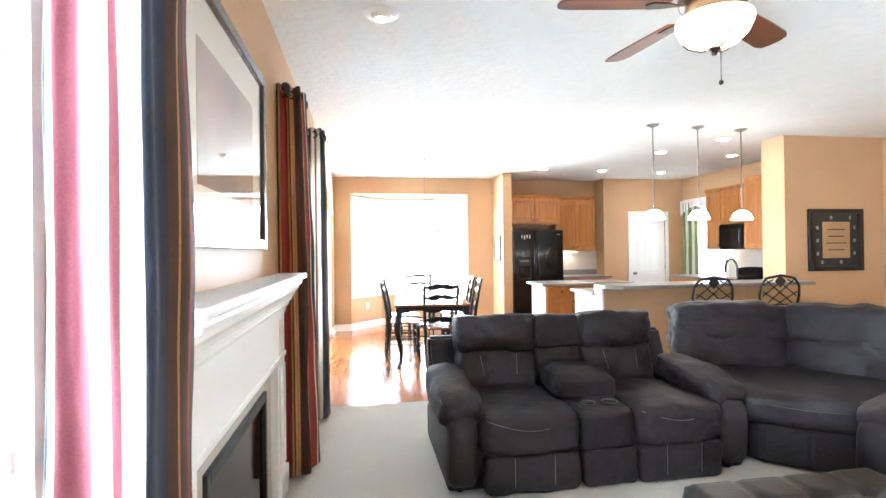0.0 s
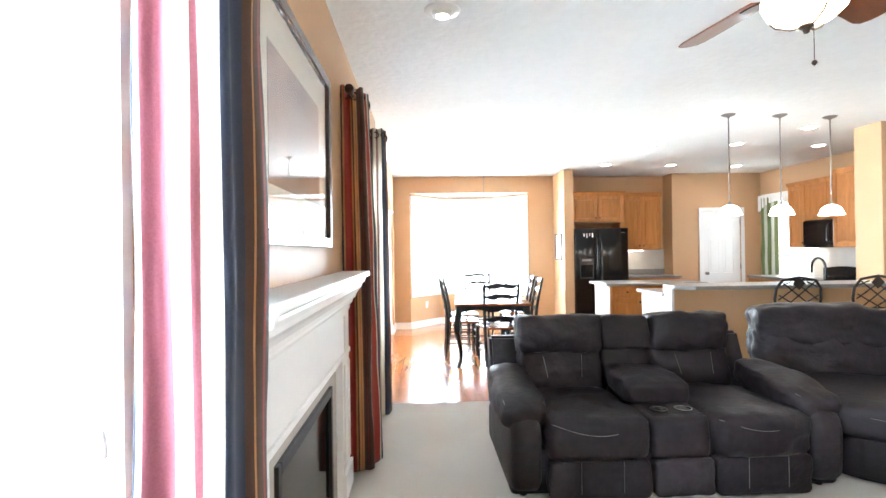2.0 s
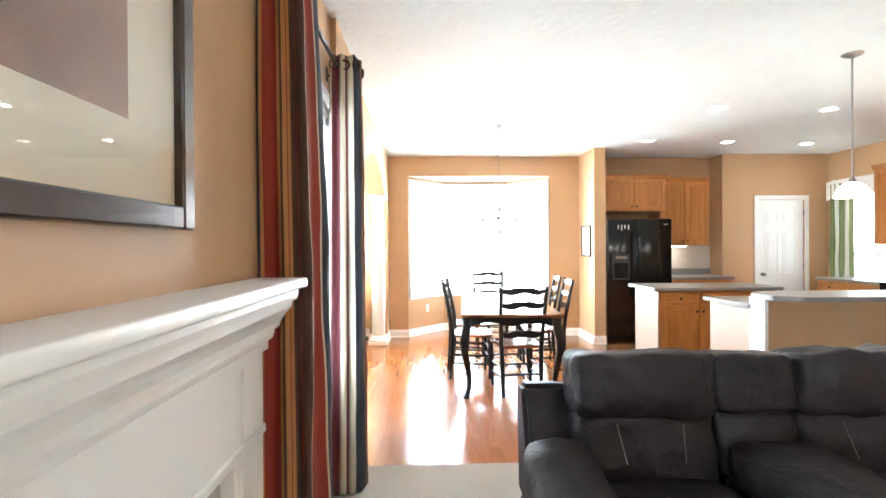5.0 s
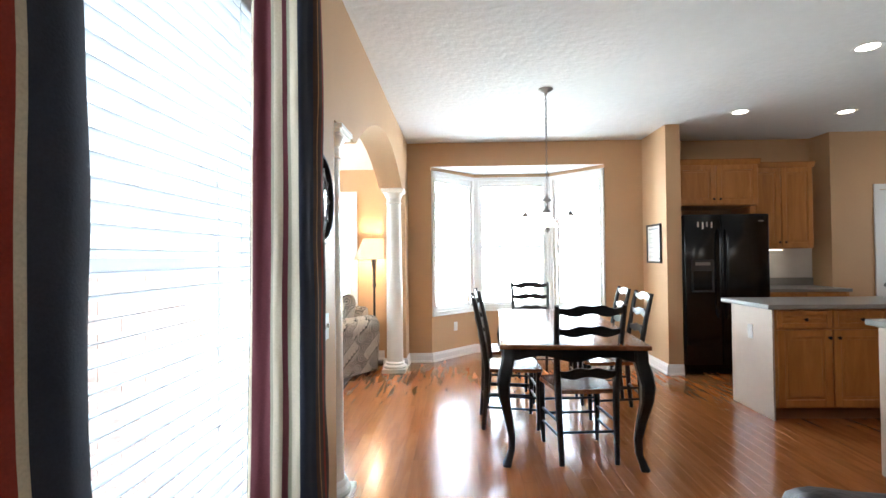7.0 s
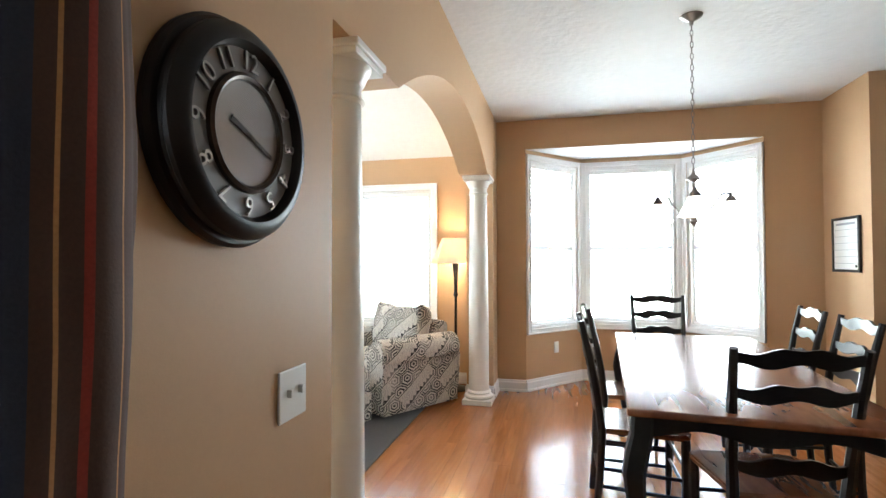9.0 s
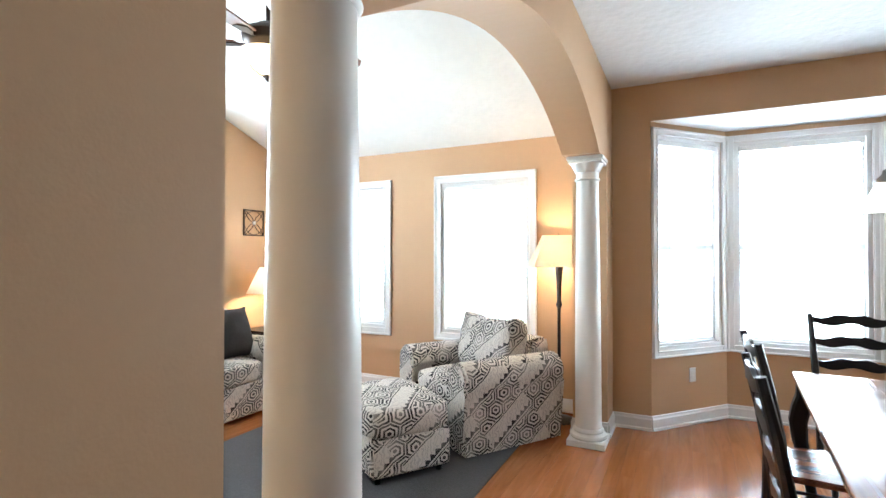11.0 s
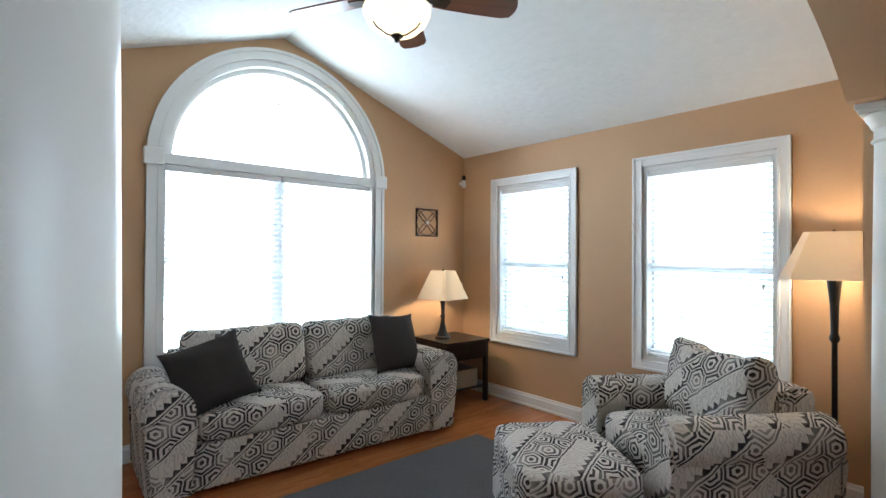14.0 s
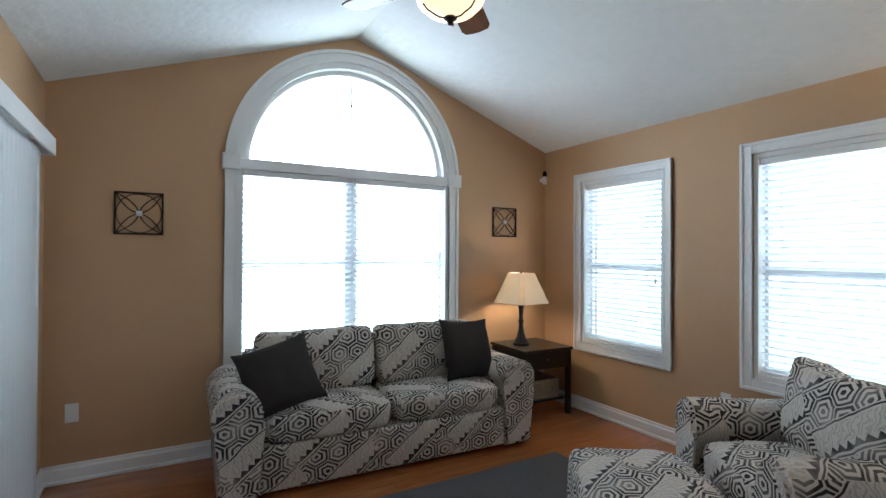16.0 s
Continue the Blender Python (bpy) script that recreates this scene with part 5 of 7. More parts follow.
def ladder_chair(m):
    """Ladder-back chair; the sitter faces +y, origin on the floor under the seat."""
    c = thing("dining_chair", "black ladder-back dining chair with a dark wooden seat", "chair", m, group="chairs round the dining table")
    for s in (-1, 1):
        bm = bmesh.new()
        pts = [(s * 0.175, -0.225, 0.0), (s * 0.180, -0.205, 0.22), (s * 0.186, -0.195, 0.45), (s * 0.196, -0.215, 0.62), (s * 0.205, -0.250, 0.82), (s * 0.212, -0.292, 1.005)]
        tube(bm, pts, [0.017, 0.020, 0.023, 0.021, 0.019, 0.016], 8)
        part("back_post", bm, M_BLACKWOOD, c, smooth=40)
        bm = bmesh.new()
        tube(bm, [(s * 0.19, 0.185, 0.0), (s * 0.195, 0.19, 0.10), (s * 0.198, 0.195, 0.30), (s * 0.198, 0.195, 0.44)], [0.013, 0.017, 0.022, 0.021], 8)
        part("leg", bm, M_BLACKWOOD, c, smooth=40)
        for z in (0.15, 0.24):
            part("stretcher", tube(bmesh.new(), [(s * 0.18, -0.21, z + 0.02), (s * 0.196, 0.19, z)], 0.009, 7), M_BLACKWOOD, c, smooth=40)
    for y0, y1, z in ((0.192, 0.192, 0.20), (0.192, 0.192, 0.30), (-0.207, -0.207, 0.20)):
        part("stretcher", tube(bmesh.new(), [(-0.192, y0, z), (0.192, y1, z)], 0.009, 7), M_BLACKWOOD, c, smooth=40)
    for z, y in ((0.565, -0.208), (0.70, -0.228), (0.835, -0.253), (0.965, -0.283)):
        bm = bmesh.new()
        n = 14
        lo, hi, lo2, hi2 = [], [], [], []
        for k in range(n + 1):
            u = -1 + 2 * k / n
            x = u * 0.205
            wave = 0.5 + 0.5 * math.cos(math.pi * u)
            bow = -0.018 * (1 - u * u)
            zt = z + 0.020 + 0.020 * wave - 0.006 * math.cos(3 * math.pi * u)
            zb = z - 0.022 + 0.010 * math.cos(2 * math.pi * u)
            for lst, yy, zz in ((lo, y + bow - 0.007, zb), (hi, y + bow - 0.010, zt), (lo2, y + bow + 0.007, zb), (hi2, y + bow + 0.004, zt)):
                lst.append(bm.verts.new((x, yy, zz)))
        for k in range(n):
            bm.faces.new((lo[k], lo[k + 1], hi[k + 1], hi[k]))
            bm.faces.new((lo2[k], hi2[k], hi2[k + 1], lo2[k + 1]))
            bm.faces.new((hi[k], hi[k + 1], hi2[k + 1], hi2[k]))
            bm.faces.new((lo[k], lo2[k], lo2[k + 1], lo[k + 1]))
        part("slat", bm, M_BLACKWOOD, c, smooth=50)
    bm = bmesh.new()
    prism(bm, [(-0.185, -0.20), (0.185, -0.20), (0.225, 0.16), (0.215, 0.21), (0.16, 0.228), (-0.16, 0.228), (-0.215, 0.21), (-0.225, 0.16)], "z", 0.435, 0.462)
    bmesh.ops.bevel(bm, geom=[e for e in bm.edges if abs(e.verts[0].co.z - e.verts[1].co.z) < 1e-4], offset=0.008, segments=2, affect='EDGES')
    part("seat", bm, M_CHERRY, c, "dark red-brown wooden seat")
    return c


first = ladder_chair(pose(0.82, 7.36, 0, 0, 0, 4))
for x, y, a in ((0.43, 7.95, -90), (0.49, 8.62, -88), (1.27, 8.17, 86), (1.31, 8.78, 84), (0.86, 9.53, 180)):
    copy_thing(first, pose(x, y, 0, 0, 0, a))

# chandelier
ch = thing("chandelier", "pewter three-arm chandelier with frosted bell shades", "chandelier", pose(0.79, 8.23, H))
part("canopy", lathe(bmesh.new(), [(0.0, -0.055), (0.010, -0.055), (0.014, -0.035), (0.045, -0.018), (0.062, -0.006), (0.063, -0.0005)], 24), M_NICKEL, ch, smooth=40)
cz = -0.05
k = 0
while cz > -0.90:
    bm = bmesh.new()
    pts = []
    for q in range(12):
        a = 2 * math.pi * q / 12
        x, z = 0.008 * math.cos(a), 0.021 * math.sin(a)
        pts.append((x, 0, cz - 0.018 + z) if k % 2 else (0, x, cz - 0.018 + z))
    part("chain_link", tube(bm, pts, 0.0022, 5, True), M_NICKEL, ch, smooth=60)
    cz -= 0.034
    k += 1
bm = lathe(bmesh.new(), [(0.0, -0.89), (0.006, -0.895), (0.008, -0.915), (0.014, -0.93), (0.036, -0.952), (0.040, -0.958), (0.026, -0.965), (0.008, -0.975), (0.007, -1.14), (0.014, -1.15), (0.030, -1.165), (0.018, -1.18), (0.016, -1.195), (0.024, -1.205), (0.006, -1.225), (0.0, -1.24)], 20)
part("stem", bm, M_NICKEL, ch, smooth=40)
for a in (18, 138, 258):
    c, s = math.cos(radians(a)), math.sin(radians(a))
    bm = bmesh.new()
    tube(bm, [(r * c, r * s, z) for r, z in ((0.01, -1.17), (0.06, -1.16), (0.12, -1.11), (0.16, -1.05), (0.20, -1.035), (0.225, -1.045))], 0.006, 7)
    arm = part("arm", bm, M_NICKEL, ch, smooth=50)
    part("fitter", lathe(bmesh.new(), [(0.0, -1.03), (0.010, -1.035), (0.012, -1.05), (0.030, -1.07), (0.032, -1.085)], 16, (0.225 * c, 0.225 * s, 0)), M_NICKEL, arm, smooth=40)
    part("shade", lathe(bmesh.new(), [(0.030, -1.082), (0.034, -1.095), (0.05, -1.125), (0.066, -1.15), (0.078, -1.175), (0.088, -1.19)], 22, (0.225 * c, 0.225 * s, 0)), M_FROST, arm, "glowing frosted glass bell", smooth=60)

# framed calendar on the stub wall
fc = thing("framed_calendar", "white calendar board in a thin black frame", "picture", pose(2.31, 0, 0))
bm = bmesh.new()
for s in ((9.60, 9.622, 1.215, 1.665), (9.978, 10.0, 1.215, 1.665), (9.622, 9.978, 1.643, 1.665), (9.622, 9.978, 1.215, 1.237)):
    box(bm, -0.022, -0.001, *s, 0.003)
part("frame", bm, M_BLACKWOOD, fc)
part("sheet", B(-0.012, -0.002, 9.622, 9.978, 1.237, 1.643), mat("white paper", (0.78, 0.78, 0.76), 0.5, grain=0.02), fc)
M_INK = mat("faint grey ink", (0.35, 0.36, 0.38), 0.8)
for k in range(6):
    part("ruled_line", B(-0.0135, -0.0118, 9.64, 9.96, 1.285 + 0.055 * k, 1.288 + 0.055 * k), M_INK, fc)
part("title_bar", B(-0.0135, -0.0118, 9.66, 9.94, 1.60, 1.618), M_INK, fc)
part("magnet", lathe(bmesh.new(), [(0.0, 0.001), (0.012, 0.001), (0.012, 0.006), (0.0, 0.007)], 12), M_BLACKWOOD, fc, m=Matrix.Translation((2.31 - 2.322, 9.655, 1.265)) @ Matrix.Rotation(radians(-90), 4, 'Y'))

# ---- kitchen ----
def knob(parent, x, y, z):
    bm = lathe(bmesh.new(), [(0.006, 0.0), (0.005, 0.012), (0.013, 0.018), (0.014, 0.024), (0.008, 0.029), (0.0, 0.030)], 14)
    bm.transform(Matrix.Translation((x, y, z)) @ Matrix.Rotation(radians(90), 4, 'X'))
    return part("knob", bm, M_IRON, parent, "dark round knob", smooth=40)


def panel_door(parent, x0, x1, z0, z1, y, name="door", knob_at=None):
    """Framed cabinet door or drawer front whose face lies at y (front towards -y)."""
    bm = bmesh.new()
    f = min(0.055, (z1 - z0) * 0.28)
    for s in ((x0, x0 + f, z0, z1), (x1 - f, x1, z0, z1), (x0 + f, x1 - f, z1 - f, z1), (x0 + f, x1 - f, z0, z0 + f)):
        box(bm, s[0], s[1], y - 0.020, y, s[2], s[3], 0.003, 1)
    box(bm, x0 + f - 0.002, x1 - f + 0.002, y - 0.010, y - 0.001, z0 + f - 0.002, z1 - f + 0.002)
    box(bm, x0 + f + 0.022, x1 - f - 0.022, y - 0.016, y - 0.009, z0 + f + 0.022, z1 - f - 0.022, 0.004, 1)
    d = part(name, bm, M_CAB, parent)
    if knob_at:
        knob(d, knob_at[0], y - 0.020, knob_at[1])
    return d


def cabinet(name, m, w, z0, z1, depth, doors, label, drawers=False, toe=False, crown=False, knobs_low=True, group=""):
    """Cabinet with its back at local y = 0 and its front towards -y."""
    c = thing(name, label, "cabinet", m, group=group)
    part("body", B(0.0, w, -depth, -0.002, z0 + (0.10 if toe else 0), z1, 0.002, 1), M_CAB, c)
    if toe:
        part("toe_kick", B(0.01, w, -depth + 0.06, -0.01, 0.001, z0 + 0.0995), M_SUB, c)
    b = z0 + (0.115 if toe else 0.012)
    t = z1 - 0.012
    dw = (w - 0.012 * (doors + 1)) / doors
    for k in range(doors):
        a = 0.012 + (dw + 0.012) * k
        top = t
        if drawers:
            panel_door(c, a, a + dw, t - 0.135, t, -depth - 0.001, "drawer", (a + dw / 2, t - 0.068))
            top = t - 0.15
        kx = a + dw - 0.03 if k % 2 == 0 else a + 0.03
        panel_door(c, a, a + dw, b, top, -depth - 0.001, "door", (kx, b + 0.06 if knobs_low else top - 0.06))
    if crown:
        bm = bmesh.new()
        prism(bm, [(-depth - 0.002, z1 - 0.008), (-depth - 0.030, z1 + 0.045), (-depth - 0.030, z1 + 0.058), (-0.003, z1 + 0.058), (-0.003, z1 + 0.0005), (-depth + 0.004, z1 + 0.0005)], "x", -0.022, w + 0.022)
        part("crown", bm, M_CAB, c)
    return c


cabinet("wall_cabinet", pose(2.475, 10.278, 0), 0.95, 1.86, 2.33, 0.60, 2, "honey maple cabinet with two doors above the refrigerator", crown=True, group="upper kitchen cabinets")
cabinet("wall_cabinet", pose(3.445, 10.278, 0), 0.75, 1.37, 2.33, 0.36, 2, "tall honey maple wall cabinet with two doors", crown=True, group="upper kitchen cabinets")
cabinet("base_cabinet", pose(3.445, 10.278, 0), 0.96, 0.0, 0.875, 0.60, 2, "honey maple base cabinet with drawers", True, True, knobs_low=False, group="base kitchen cabinets")
ct = thing("countertop", "grey speckled laminate counter by the refrigerator", "countertop", pose(0, 0, 0))
part("slab", B(3.43, 4.418, 9.64, 10.27, 0.8765, 0.913, 0.006), M_COUNTER, ct)
part("backsplash", B(3.43, 4.418, 10.25, 10.277, 0.9135, 1.01, 0.003), M_COUNTER, ct)
bs = solid("backsplash_tiles", B(3.45, 4.418, 10.268, 10.2785, 1.012, 1.369), M_TILE, "pale stone tile backsplash", "backsplash")

# refrigerator
fr = thing("refrigerator", "gloss black side-by-side refrigerator with dispenser", "refrigerator", pose(2.485, 9.45, 0))
part("body", B(0.0, 0.91, 0.06, 0.80, 0.02, 1.735, 0.006), M_BLACK, fr)
part("grille", B(0.01, 0.90, 0.02, 0.06, 0.02, 0.10), M_BLACK, fr)
for a, b in ((0.002, 0.395), (0.401, 0.908)):
    d = part("door", B(a, b, -0.01, 0.058, 0.11, 1.745, 0.012, 3), M_BLACK, fr, smooth=30)
    hx = 0.36 if a < 0.1 else 0.437
    bm = tube(bmesh.new(), [(hx, -0.012, 0.62), (hx, -0.045, 0.66), (hx, -0.055, 0.75), (hx, -0.055, 1.45), (hx, -0.045, 1.54), (hx, -0.012, 1.58)], 0.011, 8)
    part("handle", bm, M_BLACK, d, "long black handle", smooth=50)
bm = bmesh.new()
for s in ((0.07, 0.09, 0.90, 1.25), (0.29, 0.31, 0.90, 1.25), (0.09, 0.29, 1.13, 1.25), (0.09, 0.29, 0.90, 0.92)):
    box(bm, s[0], s[1], -0.018, -0.009, s[2], s[3], 0.003)
dp = part("dispenser", bm, mat("satin black plastic", (0.02, 0.02, 0.022), 0.4, grain=0.1), fr)
part("control_strip", B(0.11, 0.27, -0.0195, -0.0175, 1.19, 1.225), M_NICKEL, dp, "pale control strip")
part("badge", B(0.79, 0.85, -0.0125, -0.0095, 1.66, 1.675, 0.001), M_NICKEL, fr, "small silver oval badge")
for k, (x, h) in enumerate(((0.14, 0.055), (0.19, 0.075), (0.235, 0.05), (0.285, 0.065))):
    part("magnet", B(x, x + 0.018, -0.013, -0.0098, 1.66 - h, 1.66, 0.002), M_PLASTIC, fr, "small white magnet")

# pantry door
dr = thing("door_1", "white six-panel pantry door, closed", "door", pose(4.97, 9.94, 0), kind="structure")
part("leaf", B(0.004, 0.706, 0.012, 0.046, 0.008, 2.046), M_TRIM, dr)
for i in range(2):
    for z0, z1 in ((0.24, 0.78), (0.92, 1.58), (1.70, 1.90)):
        x0 = 0.11 + 0.27 * i
        bm = bmesh.new()
        for s in ((x0, x0 + 0.018, z0, z1), (x0 + 0.192, x0 + 0.21, z0, z1), (x0, x0 + 0.21, z1 - 0.018, z1), (x0, x0 + 0.21, z0, z0 + 0.018)):
            box(bm, s[0], s[1], 0.006, 0.0125, s[2], s[3], 0.002, 1)
        box(bm, x0 + 0.04, x0 + 0.17, 0.006, 0.0125, z0 + 0.04, z1 - 0.04, 0.004, 1)
        part("panel", bm, M_TRIM, dr)
bm = bmesh.new()
box(bm, -0.065, 0.0, -0.018, -0.001, 0, 2.115, 0.004)
box(bm, 0.71, 0.775, -0.018, -0.001, 0, 2.115, 0.004)
box(bm, 0.0, 0.71, -0.017, -0.001, 2.05, 2.115, 0.004)
part("casing", bm, M_TRIM, dr)
bm = lathe(bmesh.new(), [(0.026, 0.0), (0.026, 0.006), (0.010, 0.010), (0.010, 0.035), (0.026, 0.045), (0.030, 0.058), (0.022, 0.068), (0.0, 0.070)], 18)
bm.transform(Matrix.Translation((0.065, 0.010, 0.93)) @ Matrix.Rotation(radians(90), 4, 'X'))
part("door_knob", bm, M_NICKEL, dr, "satin nickel knob", smooth=40)
for z in (0.2, 1.05, 1.85):
    part("hinge", B(0.70, 0.714, -0.004, 0.012, z - 0.045, z + 0.045, 0.002), M_NICKEL, dr)

# island
isl = cabinet("island_cabinet", pose(2.50, 8.54, 0), 1.30, 0.0, 0.875, 0.58, 3, "honey maple island cabinet with drawers over doors", True, True, knobs_low=False, group="base kitchen cabinets")
part("end_panel", B(-0.016, -0.001, -0.58, -0.002, 0.001, 0.874, 0.002, 1), M_LAM, isl, "beige end panel")
it = thing("island_countertop", "grey speckled laminate island top", "countertop", pose(0, 0, 0))
part("slab", B(2.42, 3.85, 7.90, 8.60, 0.8765, 0.914, 0.008), M_COUNTER, it)
outlet(pose(2.483, 8.25, 0.66, 0, 0, 90))

# breakfast bar
wall("wall_bar", "y", 6.30, 6.42, 2.52, 4.90, 0, 0.97, (), "low tan wall under the breakfast bar")
bt = thing("bar_countertop", "grey speckled laminate breakfast bar with clipped corners", "countertop", pose(0, 0, 0))
bm = bmesh.new()
prism(bm, [(2.44, 6.12), (2.58, 5.98), (4.90, 5.98), (4.90, 6.48), (2.58, 6.48), (2.44, 6.36)], "z", 0.972, 1.010)
bmesh.ops.bevel(bm, geom=bm.edges[:], offset=0.007, segments=2, affect='EDGES')
part("slab", bm, M_COUNTER, bt)
part("end_post", B(2.488, 2.518, 6.27, 6.45, 0.001, 0.971, 0.004), M_TRIM, bt, "white end post")
sc = cabinet("sink_cabinet", pose(4.88, 6.425, 0, 0, 0, 180), 2.36, 0.0, 0.875, 0.58, 4, "honey maple sink cabinet behind the bar", True, True, knobs_low=False, group="base kitchen cabinets")
part("end_panel", B(2.361, 2.376, -0.58, -0.002, 0.001, 0.874, 0.002, 1), M_LAM, sc, "beige end panel")
sk = thing("sink_counter", "grey speckled laminate sink counter", "countertop", pose(0, 0, 0))
part("slab", B(2.46, 4.89, 6.425, 7.05, 0.8765, 0.914, 0.008), M_COUNTER, sk)
fa = thing("faucet", "black gooseneck kitchen faucet", "faucet", pose(4.45, 6.62, 0.914))
part("base", lathe(bmesh.new(), [(0.030, 0.0), (0.028, 0.02), (0.018, 0.05), (0.015, 0.06)], 16), M_BLACK, fa, smooth=40)
pts = [(0, 0, 0.05), (0, 0, 0.22)] + [(0.0, 0.10 - 0.10 * math.cos(math.pi * k / 10), 0.22 + 0.12 * math.sin(math.pi * k / 10)) for k in range(1, 10)] + [(0.0, 0.2, 0.17)]
part("spout", tube(bmesh.new(), pts, 0.013, 10), M_BLACK, fa, smooth=50)
part("lever", tube(bmesh.new(), [(0.02, 0, 0.05), (0.06, 0, 0.08), (0.09, 0, 0.13)], 0.006, 8), M_BLACK, fa, smooth=50)


def pendant(x, y):
    p = thing("pendant_lamp", "nickel pendant with a glowing white glass bell", "pendant lamp", pose(x, y, H), group="pendants over the bar")
    part("canopy", lathe(bmesh.new(), [(0.0, -0.04), (0.008, -0.04), (0.012, -0.03), (0.05, -0.016), (0.066, -0.005), (0.067, -0.0005)], 24), M_NICKEL, p, smooth=40)
    part("rod", lathe(bmesh.new(), [(0.0065, -0.90), (0.0065, -0.035)], 10), M_NICKEL, p, smooth=40)
    part("socket_cap", lathe(bmesh.new(), [(0.0, -0.885), (0.012, -0.885), (0.018, -0.90), (0.028, -0.915), (0.030, -0.925)], 18), M_NICKEL, p, smooth=40)
    part("shade", lathe(bmesh.new(), [(0.028, -0.922), (0.05, -0.930), (0.078, -0.950), (0.094, -0.975), (0.100, -1.0), (0.113, -1.022), (0.113, -1.026), (0.096, -1.0), (0.05, -0.945), (0.0, -0.935)], 28), M_FROST, p, "glowing white glass bell", smooth=60)
    return p


for x, y in ((3.03, 6.12), (3.585, 6.14), (4.17, 6.20)):
    pendant(x, y)


def bar_stool(m):
    """Wrought iron bar stool; the sitter faces +y."""
    s = thing("bar_stool", "black wrought iron stool with a lattice back", "stool", m, group="stools at the bar")
    pts = [(-0.20, -0.20, 0.74), (-0.225, -0.215, 0.90), (-0.215, -0.225, 1.00), (-0.16, -0.232, 1.075), (0, -0.236, 1.105), (0.16, -0.232, 1.075), (0.215, -0.225, 1.00), (0.225, -0.215, 0.90), (0.20, -0.20, 0.74)]
    part("back_frame", tube(bmesh.new(), pts, 0.013, 8), M_IRON, s, smooth=50)
    for k in range(5):
        a = -0.24 + 0.12 * k
        for sg in (-1, 1):
            p0, p1 = Vector((sg * max(-0.19, min(0.19, a - 0.16)), -0.218, 0.80 + max(0, abs(a - 0.16) - 0.19))), Vector((sg * max(-0.19, min(0.19, a + 0.16)), -0.228, 1.06 - max(0, abs(a + 0.16) - 0.19) * 1.4))
            part("lattice_bar", tube(bmesh.new(), [p0, p1], 0.0065, 6), M_IRON, s, smooth=50)
    part("lattice_rail", tube(bmesh.new(), [(-0.212, -0.21, 0.80), (0.212, -0.21, 0.80)], 0.008, 6), M_IRON, s, smooth=50)
    bm = B(-0.045, 0.045, -0.004, 0.004, -0.045, 0.045, 0.003)
    bm.transform(Matrix.Translation((0, -0.232, 1.045)) @ Matrix.Rotation(radians(45), 4, 'Y'))
    part("diamond_plate", bm, M_IRON, s)
    part("seat", lathe(bmesh.new(), [(0.0, 0.70), (0.19, 0.70), (0.215, 0.715), (0.215, 0.74), (0.19, 0.765), (0.0, 0.775)], 28), M_BLKLEATHER, s, "round black padded seat", smooth=40)
    for x in (-1, 1):
        for y in (-1, 1):
            part("leg", tube(bmesh.new(), [(x * 0.15, y * 0.15, 0.70), (x * 0.17, y * 0.17, 0.35), (x * 0.20, y * 0.20, 0.0 if m.translation.y > 5.76 else 0.012)], 0.012, 8), M_IRON, s, smooth=50)
    part("foot_ring", tube(bmesh.new(), [(0.245 * math.cos(k * math.pi / 12), 0.245 * math.sin(k * math.pi / 12), 0.28) for k in range(24)], 0.009, 7, True), M_IRON, s, smooth=50)
    return s


st1 = bar_stool(pose(3.41, 5.93, 0))
copy_thing(st1, pose(4.19, 5.93, 0, 0, 0, -3))

# cooking wall
cabinet("wall_cabinet", pose(6.058, 8.82, 0, 0, 0, -90), 0.36, 1.37, 2.33, 0.33, 1, "honey maple wall cabinet with one door", crown=True, group="upper kitchen cabinets")
cabinet("wall_cabinet", pose(6.058, 8.45, 0, 0, 0, -90), 0.78, 1.78, 2.33, 0.33, 2, "short honey maple cabinet above the microwave", crown=True, group="upper kitchen cabinets")
cabinet("wall_cabinet", pose(6.058, 7.66, 0, 0, 0, -90), 0.92, 1.37, 2.42, 0.60, 2, "deep honey maple cabinet beside the range", crown=False, group="upper kitchen cabinets")
cabinet("base_cabinet", pose(6.058, 9.40, 0, 0, 0, -90), 0.94, 0.0, 0.875, 0.60, 2, "honey maple base cabinet with drawers", True, True, knobs_low=False, group="base kitchen cabinets")
cabinet("base_cabinet", pose(6.058, 7.66, 0, 0, 0, -90), 0.92, 0.0, 0.875, 0.60, 2, "honey maple base cabinet with drawers", True, True, knobs_low=False, group="base kitchen cabinets")
kc = thing("countertop", "grey speckled laminate counter beside the range", "countertop", pose(0, 0, 0))
part("slab", B(5.43, 6.055, 8.45, 9.42, 0.8765, 0.914, 0.006), M_COUNTER, kc)
part("slab", B(5.43, 6.055, 6.73, 7.665, 0.8765, 0.914, 0.006), M_COUNTER, kc)
solid("backsplash_range", B(6.047, 6.0585, 6.75, 8.79, 0.916, 1.369), M_TILE, "pale stone tile backsplash", "backsplash")
mw = thing("microwave", "gloss black microwave over the range", "microwave", pose(6.05, 8.445, 1.37, 0, 0, -90))
part("body", B(0.005, 0.765, -0.38, -0.01, 0.0, 0.405, 0.006), M_BLACK, mw)
dd = part("door", B(0.01, 0.56, -0.405, -0.382, 0.03, 0.39, 0.006), M_BLACK, mw)
part("window", B(0.06, 0.44, -0.408, -0.4045, 0.09, 0.33, 0.002), M_DARKGLASS, dd, "dark glass window")
